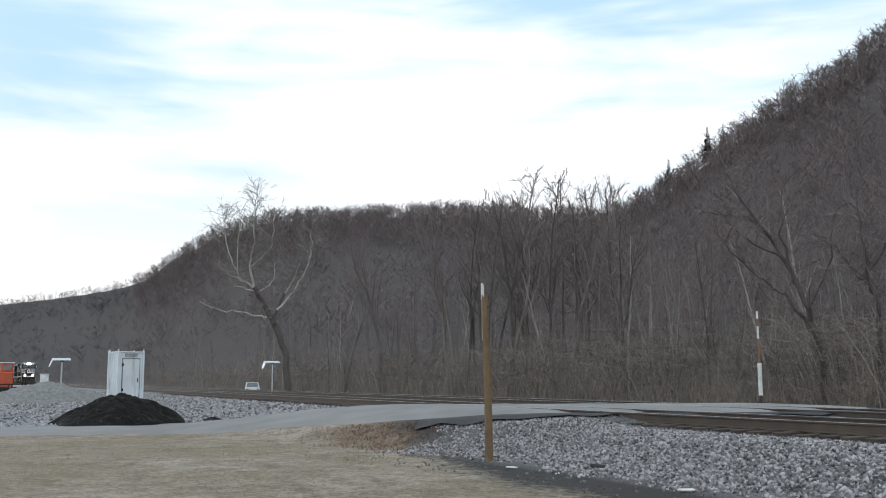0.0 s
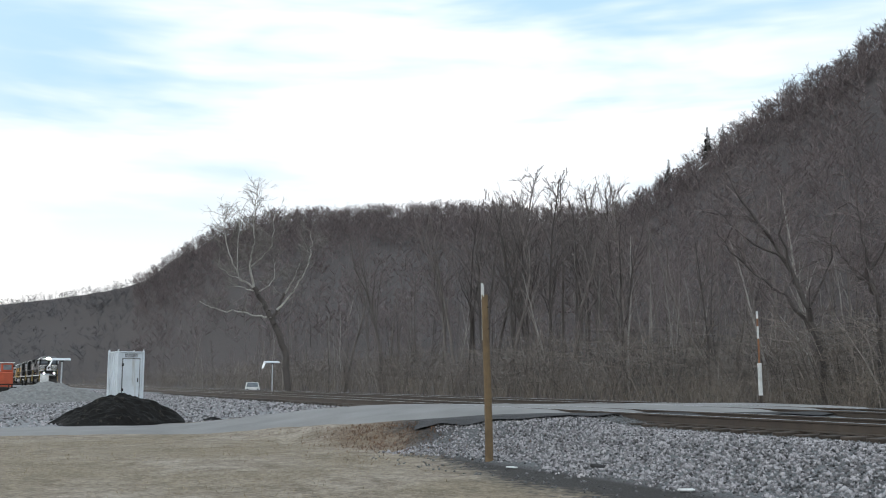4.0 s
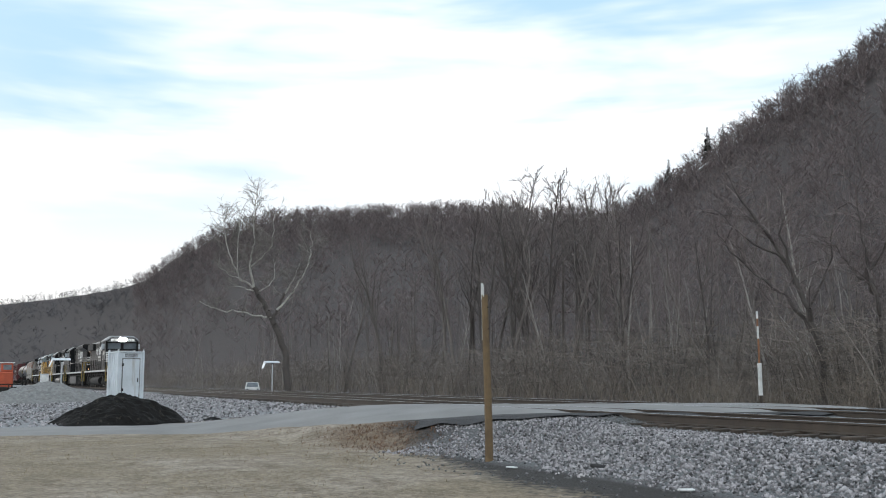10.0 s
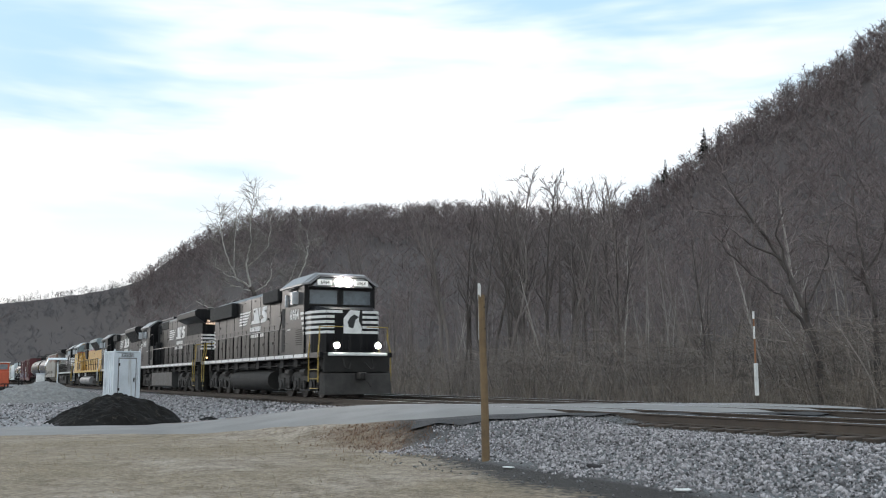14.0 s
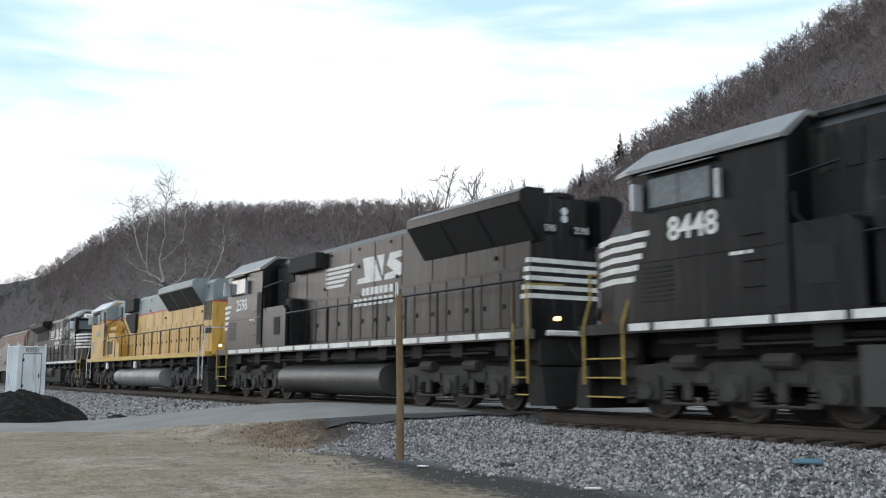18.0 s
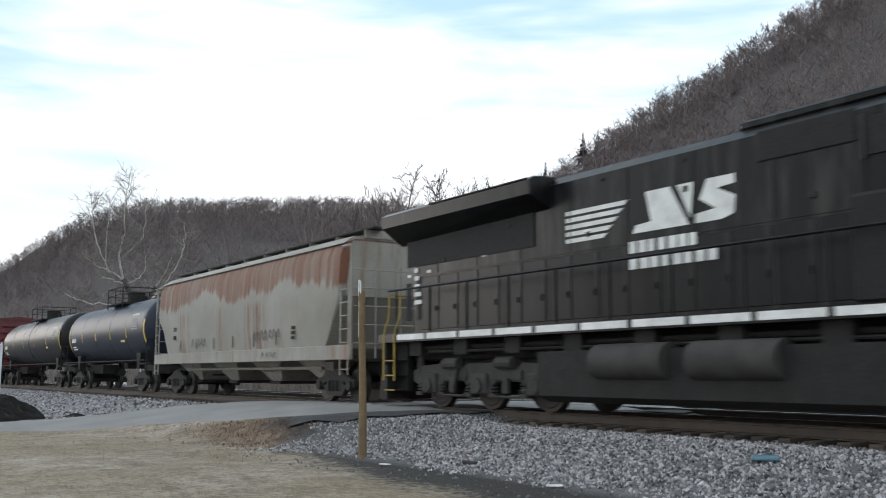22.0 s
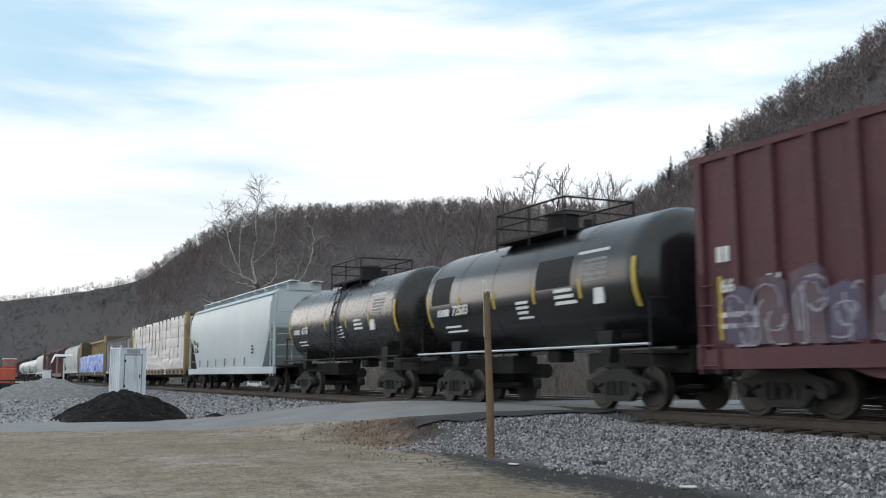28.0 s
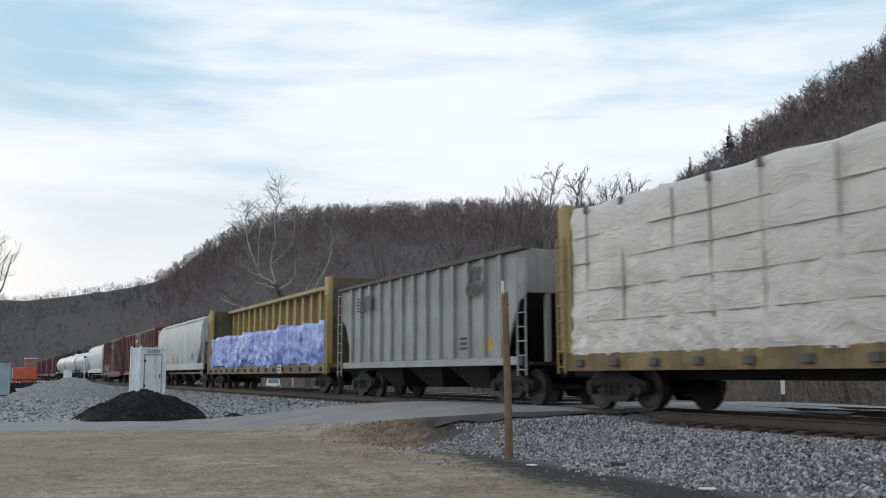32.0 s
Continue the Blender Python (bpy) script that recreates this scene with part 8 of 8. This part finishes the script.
def make_container():
    root = thing("storage_box", "faded teal steel storage box with upright ribs", "container")
    x, y = -80.5, -13.2
    root.matrix_basis = pose(x, y, on_ground(x, y))
    m = surface("faded_teal_paint", (0.30, 0.40, 0.43), (0.22, 0.30, 0.33), 0.6, 0.1, 1.0, 12, 0.5, 0.05, 0.3, (0.2, 0.18, 0.15))
    part("body", one(-1.2, 1.2, -1.25, 1.05, 0.08, 2.35, bev=0.03), m, root)
    part("roof", one(-1.25, 1.25, -1.3, 1.1, 2.35, 2.44, bev=0.02), m, root)
    for j in range(7):
        y = -1.05 + j * 0.32
        part("rib", one(1.2, 1.25, y, y + 0.1, 0.12, 2.3), m, root)
    for xx in (-1.0, 1.0):
        part("skid", one(xx - 0.1, xx + 0.1, -1.2, 1.0, -0.05, 0.08), M_UNDER, root)


def make_trackmobile():
    root = thing("rail_tractor", "red orange rail tractor parked with a dark cab window", "vehicle")
    x, y = -105.0, -10.2
    root.matrix_basis = pose(x, y, on_ground(x, y))
    red = surface("orange_red_paint", (0.46, 0.085, 0.03), (0.30, 0.05, 0.02), 0.5, 0, 1.5, 15, 0.5, 0.05)
    part("body", one(-1.8, 1.8, -1.3, 0.9, 0.85, 2.35, bev=0.08), red, root)
    cab = part("cab", one(-0.6, 0.9, -0.2, 0.9, 2.35, 3.2, bev=0.06), red, root)
    part("window", one(0.90, 0.93, 0.0, 0.75, 2.55, 3.05), M_GLASS, cab, "dark cab window")
    part("roof", one(-0.7, 1.0, -0.3, 1.0, 3.2, 3.28, bev=0.02), M_WHITE, cab)
    part("chassis", one(-2.0, 2.0, -1.0, 0.7, 0.45, 0.85), M_UNDER, root)
    for xx in (-1.2, 1.2):
        for yy in (-1.15, 0.75):
            bm = bmesh.new()
            rod(bm, (xx, yy - 0.14, 0.45), (xx, yy + 0.14, 0.45), 0.45, 18)
            part("wheel", bm, M_UNDER, root)
    part("white_plate", one(1.80, 1.83, -1.0, -0.6, 0.5, 0.95), M_WHITE, root, "white plate")


def make_cart():
    root = thing("flat_trailer", "low dark steel trailer with upright stakes", "trailer")
    x, y = -84.0, -10.8
    root.matrix_basis = pose(x, y, on_ground(x, y), 0, 0, 4)
    part("bed", one(-1.1, 1.1, -1.9, 1.6, 0.55, 0.70, bev=0.02), M_UNDER, root)
    for xx in (-1.0, 1.0):
        part("rail", one(xx - 0.04, xx + 0.04, -1.9, 1.6, 1.16, 1.24), M_UNDER, root)
        for yy in (-1.8, -0.6, 0.5, 1.5):
            part("stake", one(xx - 0.04, xx + 0.04, yy - 0.04, yy + 0.04, 0.70, 1.55 if yy > 1 else 1.2), M_UNDER, root)
    for yy in (-1.2, 0.9):
        for xx in (-1.05, 1.05):
            bm = bmesh.new()
            rod(bm, (xx - 0.12, yy, 0.3), (xx + 0.12, yy, 0.3), 0.3, 16)
            part("wheel", bm, M_UNDER, root)
    for j in range(3):
        part("cargo_block", one(-0.8, 0.8, -1.5 + j, -0.8 + j, 0.70, 1.0, bev=0.04), M_FRAMEGREY, root)


def make_car():
    root = thing("parked_van", "white van parked on the lane beyond the tracks", "car")
    x, y = -135.5, 23.2
    root.matrix_basis = pose(x, y, on_ground(x, y) + 0.05, 0, 0, -14)
    part("body", loft([[(x2, s * w, z) for s, w, z in ((-1, 0.95, 0.35), (-1, 0.98, 1.0), (-1, 0.96, 1.1), (1, 0.96, 1.1), (1, 0.98, 1.0), (1, 0.95, 0.35))] for x2 in (-2.3, 2.2)]), M_WHITE, root)
    part("cabin", loft([[(x2, s * w, z) for s, w, z in ((-1, 0.94, 1.1), (-1, 0.80, zt), (1, 0.80, zt), (1, 0.94, 1.1))] for x2, zt in ((-2.2, 1.78), (0.7, 1.80), (1.5, 1.12))]), M_WHITE, root)
    part("windscreen", hull(bmesh.new(), [(0.78, -0.7, 1.74), (0.78, 0.7, 1.74), (1.44, 0.82, 1.18), (1.44, -0.82, 1.18)], [(0.80, -0.7, 1.77), (0.80, 0.7, 1.77), (1.46, 0.82, 1.21), (1.46, -0.82, 1.21)]), M_GLASS, root)
    for xx in (-1.4, 1.4):
        for yy in (-0.9, 0.9):
            bm = bmesh.new()
            rod(bm, (xx, yy - 0.1, 0.33), (xx, yy + 0.1, 0.33), 0.33, 18)
            part("wheel", bm, M_UNDER, root)
    for yy in (-0.7, 0.7):
        part("headlamp", one(2.2, 2.23, yy - 0.15, yy + 0.15, 0.75, 0.92), M_GLASS, root)


def make_sycamore():
    """A leaning tree: dark stem, pale forking limbs, a haze of fine branches above."""
    r = np.random.default_rng(41)
    stem = []
    for pts, r0, r1 in (([(1.6, 0, -0.6), (1.25, 0.2, 4.4), (0.3, 0, 7.2), (-0.43, 0, 8.8)], 0.40, 0.34), ([(-0.43, 0, 8.8), (-1.4, 0.3, 10.6), (-2.37, 0.2, 12.15)], 0.33, 0.26), ([(-0.2, 0, 8.6), (0.4, 0.2, 10.0), (1.0, 0.3, 11.5)], 0.22, 0.15)):
        stem += limb_path(pts, r0, r1, 0, r)[0]
    limbs, pale = [], []
    for pts, r0, per in (([(-2.37, 0.2, 12.1), (-2.75, 0, 13.95), (-2.75, 0.3, 15.8), (-2.35, 0, 17.6), (-2.5, 0.2, 20.7), (-2.2, 0, 23.3)], 0.22, 4),
                         ([(-2.3, 0.2, 12.0), (-3.8, 0.4, 12.9), (-4.95, 0, 15.25), (-5.7, -0.3, 17.8), (-6.0, 0.2, 20.2)], 0.19, 4),
                         ([(-4.2, 0.2, 13.8), (-4.3, -0.4, 16.5), (-4.07, 0, 20.4)], 0.10, 4),
                         ([(-2.75, 0, 14.2), (-1.6, 0.5, 15.5), (-0.44, 0.3, 16.9), (-0.2, 0.2, 20.4)], 0.13, 4),
                         ([(-1.9, 0.2, 11.5), (-0.9, -0.4, 12.2), (-0.2, 0, 12.9), (-0.06, 0.2, 14.9)], 0.12, 2),
                         ([(-2.0, 0.1, 11.6), (-3.1, 0.3, 11.9), (-4.6, 0, 12.2)], 0.10, 2),
                         ([(-3.2, 0.2, 12.6), (-4.9, 0.3, 13.4), (-6.3, 0, 14.3)], 0.09, 2),
                         ([(-0.4, 0, 8.7), (-2.0, 0.3, 8.9), (-3.66, 0.2, 9.3), (-5.98, -0.2, 9.5), (-7.28, 0, 9.9), (-8.3, 0.1, 10.5)], 0.17, 1),
                         ([(0.3, 0, 9.6), (1.0, 0.2, 10.3), (2.0, 0, 11.6), (2.67, 0.2, 12.7), (3.56, 0, 14.7), (3.94, 0.1, 15.9), (3.4, 0, 16.9)], 0.20, 2),
                         ([(1.0, 0.3, 11.4), (1.9, 0, 13.0), (2.8, 0.4, 15.2)], 0.14, 2),
                         ([(3.8, 0, 15.5), (4.1, 0.2, 17.0), (3.9, 0, 18.6)], 0.08, 2)):
        s, f = limb_path(pts, r0 * 0.68, 0.035, 1, r)
        limbs.append(s)
        pale += clothe(f, r, per, 1.7, 4)
    root = thing("sycamore_tree", "tall leaning bare sycamore with pale white upper limbs", "tree")
    root.matrix_basis = pose(-105.3, 17.4, -1.1, 0, 0, 76)
    v, f = tubes(stem)
    arrays("trunk", v, f, M_DARKBARK, root).data.shade_smooth()
    for one_limb in limbs:
        v, f = tubes(one_limb)
        o = arrays("limb", v, f, M_SYCAMORE, root)
        o.data.shade_smooth()
        o["label"] = "pale white main limb"
    v, f = tubes(pale)
    arrays("crown", v, f, M_SYCTWIG, root)


M_SYCTWIG = surface("pale_grey_branches", (0.30, 0.28, 0.255), (0.13, 0.115, 0.10), 0.9, 0, 0.3, 4, 0.9, 0, island=0.4)


def make_fir(x, y, h):
    root = thing("fir_tree", "dark narrow fir standing on the ridge", "tree", "firs on the ridge")
    root.matrix_basis = pose(x, y, on_ground(x, y))
    bm = bmesh.new()
    rod(bm, (0, 0, 0), (0, 0, h), h * 0.018, 6, 0.03)
    part("trunk", bm, M_BARK, root)
    r = np.random.default_rng(int(h * 10))
    verts, faces = [], []
    for i in range(260):
        t = r.uniform(0.15, 1.0)
        a, L = r.uniform(0, 6.28), h * 0.24 * (1.04 - t) * r.uniform(0.6, 1.15) + 0.2
        c, s, z = math.cos(a), math.sin(a), h * t
        w = 0.16 * L + 0.12
        b = len(verts)
        verts += [(0, 0, z), (c * L * 0.6 - s * w, s * L * 0.6 + c * w, z - 0.10 * L), (c * L, s * L, z - 0.30 * L), (c * L * 0.6 + s * w, s * L * 0.6 - c * w, z - 0.14 * L)]
        faces.append((b, b + 1, b + 2, b + 3))
    arrays("crown", verts, faces, M_FIR, root)


def make_edge_tree():
    """A bare tree whose branch tips reach in at the edge of the yard."""
    segs = grow(77, 11, 4, 0.6, first=0.3, kids=(4, 7), thick=0.014)
    t = tree_thing("yard_tree", segs, M_BARK, M_TWIG, "bare spreading tree at the edge of the yard")
    t.matrix_basis = pose(-60, -13.85, on_ground(-60, -13.85), 0, 0, 40)


make_shed()
heap("asphalt_mound", "dumped heap of black cold-patch asphalt", -36.1, -8.65, -0.76, 2.3, 2.35, 1.02, M_HEAP, 3.1, steep=0.95)
heap("asphalt_mound", "small scrap heap of black cold patch", -35.3, -5.5, -0.74, 0.75, 0.5, 0.16, M_COAL, 5.1)
heap("asphalt_mound", "low scrap heap of black cold patch", -35.0, -4.6, -0.70, 0.5, 0.4, 0.11, M_COAL, 7.7)
heap("stone_mound", "pale heap of crushed stone in the yard", -74.0, -8.3, -0.80, 3.4, 4.6, 1.5, M_STONEHEAP, 9.3)
make_marker_post()
make_far_post()
make_panel_sign(-84.7, -6.5, 2.38, 90)
make_panel_sign(-88.2, 12.2, 2.25, 90)
make_cabinet()
make_container()
make_trackmobile()
make_cart()
make_car()
make_sycamore()
make_fir(-357, 285, 17)
make_fir(-336, 291, 19)
make_fir(-331, 296, 14)
make_edge_tree()


# ---- litter and loose stone ----
def stone_templates(seed):
    r = np.random.default_rng(seed)
    out = []
    f = np.array([(0, 2, 4), (2, 1, 4), (1, 3, 4), (3, 0, 4), (2, 0, 5), (1, 2, 5), (3, 1, 5), (0, 3, 5)])
    for _ in range(14):
        v = np.array([(1, 0, 0), (-1, 0, 0), (0, 1, 0), (0, -1, 0), (0, 0, 1), (0, 0, -1)], float)
        v = v * np.array([1, r.uniform(0.6, 0.95), r.uniform(0.5, 0.8)]) + r.normal(0, 0.18, (6, 3))
        q = Euler((r.uniform(0, 6), r.uniform(0, 6), r.uniform(0, 6))).to_matrix()
        out.append((v @ np.array(q).T, f))
    return out


STONES = stone_templates(5)


def stones(name, label, n, x0, x1, y0, y1, lo, hi, mat, keep=3.2, thin=None):
    x, y = rng.uniform(x0, x1, n), rng.uniform(y0, y1, n)
    gap, f = road_gap(x, y)
    ok = gap - f > keep + rng.uniform(0, 0.25, n)
    if thin is not None:
        ok &= rng.uniform(0, 1, n) < thin(x, y)
    x, y = x[ok], y[ok]
    z = ground_z(x, y)
    V, F = scatter(STONES, [(a, b, c + 0.004, rng.uniform(lo, hi) * (1 if rng.random() < 0.9 else 1.35), rng.uniform(0, 6.28)) for a, b, c in zip(x, y, z)])
    mesh_from(name, V, F, mat, label, "stones")


toe = lambda x, y: (x > -19.3 + 0.5 * np.sin(y * 2.1) + 0.3 * np.sin(y * 5.3)) * np.clip((y + 5.75 - 0.55 * np.exp(-((x + 12.5) / 4.0) ** 2) + 0.25 * np.sin(x * 0.9) + 0.15 * np.sin(x * 2.3)) / 0.5, 0, 1)
stones("ballast", "grey crushed stone ballast on the shoulder", 46000, -27, 4, -6.3, -1.45, 0.023, 0.044, M_BALLAST, thin=toe)
stones("ballast", "grey crushed stone ballast between the sleepers", 15000, -32, 6, -1.45, 2.4, 0.026, 0.046, M_BALLASTDARK, keep=2.6)
stones("ballast", "grey crushed stone along the far part of the line", 10000, -100, -29, -6.6, -1.5, 0.04, 0.085, M_BALLAST)
stones("ballast", "scattered stones in the cinder strip", 900, -18, 2, -6.6, -5.0, 0.018, 0.040, M_BALLASTDARK, thin=lambda x, y: 0.5 + 0 * x)


def blades(name, label, n, x0, x1, y0, y1, lo, hi, mat, where):
    x, y = rng.uniform(x0, x1, n), rng.uniform(y0, y1, n)
    gap, f = road_gap(x, y)
    ok = (gap - f > 2.4) & (rng.uniform(0, 1, n) < where(x, y))
    x, y = x[ok], y[ok]
    z = ground_z(x, y)
    m = len(x)
    h, a, lean = rng.uniform(lo, hi, m), rng.uniform(0, 6.28, m), rng.normal(0, 0.7, (m, 2))
    w = h * 0.16
    dx, dy = np.cos(a) * w, np.sin(a) * w
    V = np.stack([np.stack([x - dx, y - dy, z - 0.005], 1), np.stack([x + dx, y + dy, z - 0.005], 1), np.stack([x + lean[:, 0] * h + dx * 0.4, y + lean[:, 1] * h + dy * 0.4, z + h], 1), np.stack([x + lean[:, 0] * h - dx * 0.4, y + lean[:, 1] * h - dy * 0.4, z + h * 0.96], 1)], 1).reshape(-1, 3)
    F = np.arange(4 * m).reshape(m, 4)
    mesh_from(name, [V], [F], mat, label, "grass")


patchy = lambda x, y: np.clip(0.45 + 0.5 * np.sin(x * 0.8 + 1.2 * np.sin(y * 0.9)) * np.sin(y * 1.3 + x * 0.3), 0.03, 1)
stones("yard_gravel", "pale loose gravel of the stone yard", 7000, -95, -35, -15, -6.4, 0.04, 0.09, M_BALLAST)
blades("dry_grass", "short dry grass on the sandy yard", 12000, -30, -3, -13.2, -5.8, 0.015, 0.04, M_STRAW, lambda x, y: patchy(x, y) * np.clip((-5.9 - y - 0.25 * np.clip(x + 16, 0, 4)) / 0.4, 0, 1))
blades("fallen_leaves", "drift of brown fallen leaves beside the lane", 20000, -27, -15.5, -7.6, -3.0, 0.03, 0.06, M_LITTER, lambda x, y: np.exp(-(((x + 20.8) / 2.3) ** 2 + ((y + 5.0) / 0.75) ** 2)) + 0.015)
blades("weeds", "dry weeds along the far bank", 9000, -90, 4, 8.5, 14, 0.15, 0.55, M_STRAW, lambda x, y: 0.5 + 0.5 * np.sin(x * 0.7) * np.sin(y))


def scrap(name, label, x, y, sx, sy, sz, mat, turn):
    bm = one(-sx, sx, -sy, sy, 0, sz, bev=min(sx, sy, sz) * 0.3)
    for v in bm.verts:
        v.co.z += 0.4 * sz * noise.noise(v.co * 9 + Vector((x, y, 0)))
    ob = part(name, bm, mat, None)
    ob.matrix_basis = pose(x, y, on_ground(x, y) + 0.02, 0, 0, turn)
    tagged(ob, label, "litter")


M_RAG = flat("faded_blue_cloth", (0.10, 0.20, 0.26))
scrap("dark_rock", "dark flat rock lying on the ballast", -12.7, -4.7, 0.12, 0.07, 0.06, M_TARRY, 20)
scrap("blue_rag", "faded blue rag lying on the ballast", -8.35, -3.05, 0.17, 0.12, 0.06, M_RAG, 50)
scrap("paper_scrap", "white paper scrap on the cinders", -14.1, -5.45, 0.10, 0.05, 0.02, M_WHITE, 10)
scrap("paper_scrap", "white paper scrap near the ballast foot", -10.0, -5.25, 0.11, 0.05, 0.03, M_WHITE, 70)


# ---- lane edges and sleepers ----
def make_apron():
    """Dark broken asphalt along the edge of the lane where it climbs to the rails."""
    d = np.gradient(LINE, axis=0)
    d /= np.linalg.norm(d, axis=1)[:, None]
    nrm = np.stack([d[:, 1], -d[:, 0]], 1)
    verts, faces = [], []
    rows = [k for k in range(len(LINE)) if -1.6 < LINE[k][1] < 7.5 and k < 95]
    for k in rows:
        p, q = LINE[k], nrm[k]
        ex = float(flare(np.array(p[1])))
        for c, f in ((2.1, 0.0), (2.36 + 0.06 * math.sin(k * 1.3), 0.5), (2.8 + 0.1 * math.sin(k * 1.9), 1.0), (3.35 + 0.2 * math.sin(k * 2.7), 1.0)):
            a = p + q * (c + ex)
            g = float(ground_z(np.array(a[0]), np.array(a[1])))
            rz = float(road_height(np.array(a[0]), np.array(a[1])))
            verts.append((a[0], a[1], (max(rz, g + 0.03) - 0.025) * (1 - f) + (g + 0.05) * f))
    for i in range(len(rows) - 1):
        for c in range(3):
            faces.append((i * 4 + c, i * 4 + c + 1, i * 4 + c + 5, i * 4 + c + 4))
    ob = arrays("pavement_edge", verts, faces, M_TARRY)
    tagged(ob, "dark crumbled asphalt edge of the lane", "pavement", kind="structure")


make_apron()


def make_sleepers():
    bm = one(-0.115, 0.115, -1.30, 1.30, -0.36, -0.187, bev=0.012)
    me = stock("sleeper", bm, M_TIE)
    plate = stock("tie_plate", one(-0.09, 0.09, -0.16, 0.16, -0.187, -0.172), M_RAIL)
    for tr, yc, x0, x1 in ((TRACKS[0], 0.0, -70, 7), (TRACKS[1], 4.25, -60, 4)):
        x = x0
        while x < x1:
            s = placed("sleeper", me, pose(x, yc + rng.normal(0, 0.03), rng.normal(0, 0.006), 0, 0, rng.normal(0, 0.6)), tr)
            if yc == 0 and x > -32:
                for sd in (-1, 1):
                    placed("tie_plate", plate, pose(0, sd * 0.753, 0), s)
            x += 0.497 if yc == 0 else 0.53


make_sleepers()


def motions():
    for root, mid, turned in TRAIN:
        walk(root, [(t, pose(mid + spot(t), 0, 0, 0, 0, 180 if turned else 0)) for t in range(0, 33, 2)])


motions()
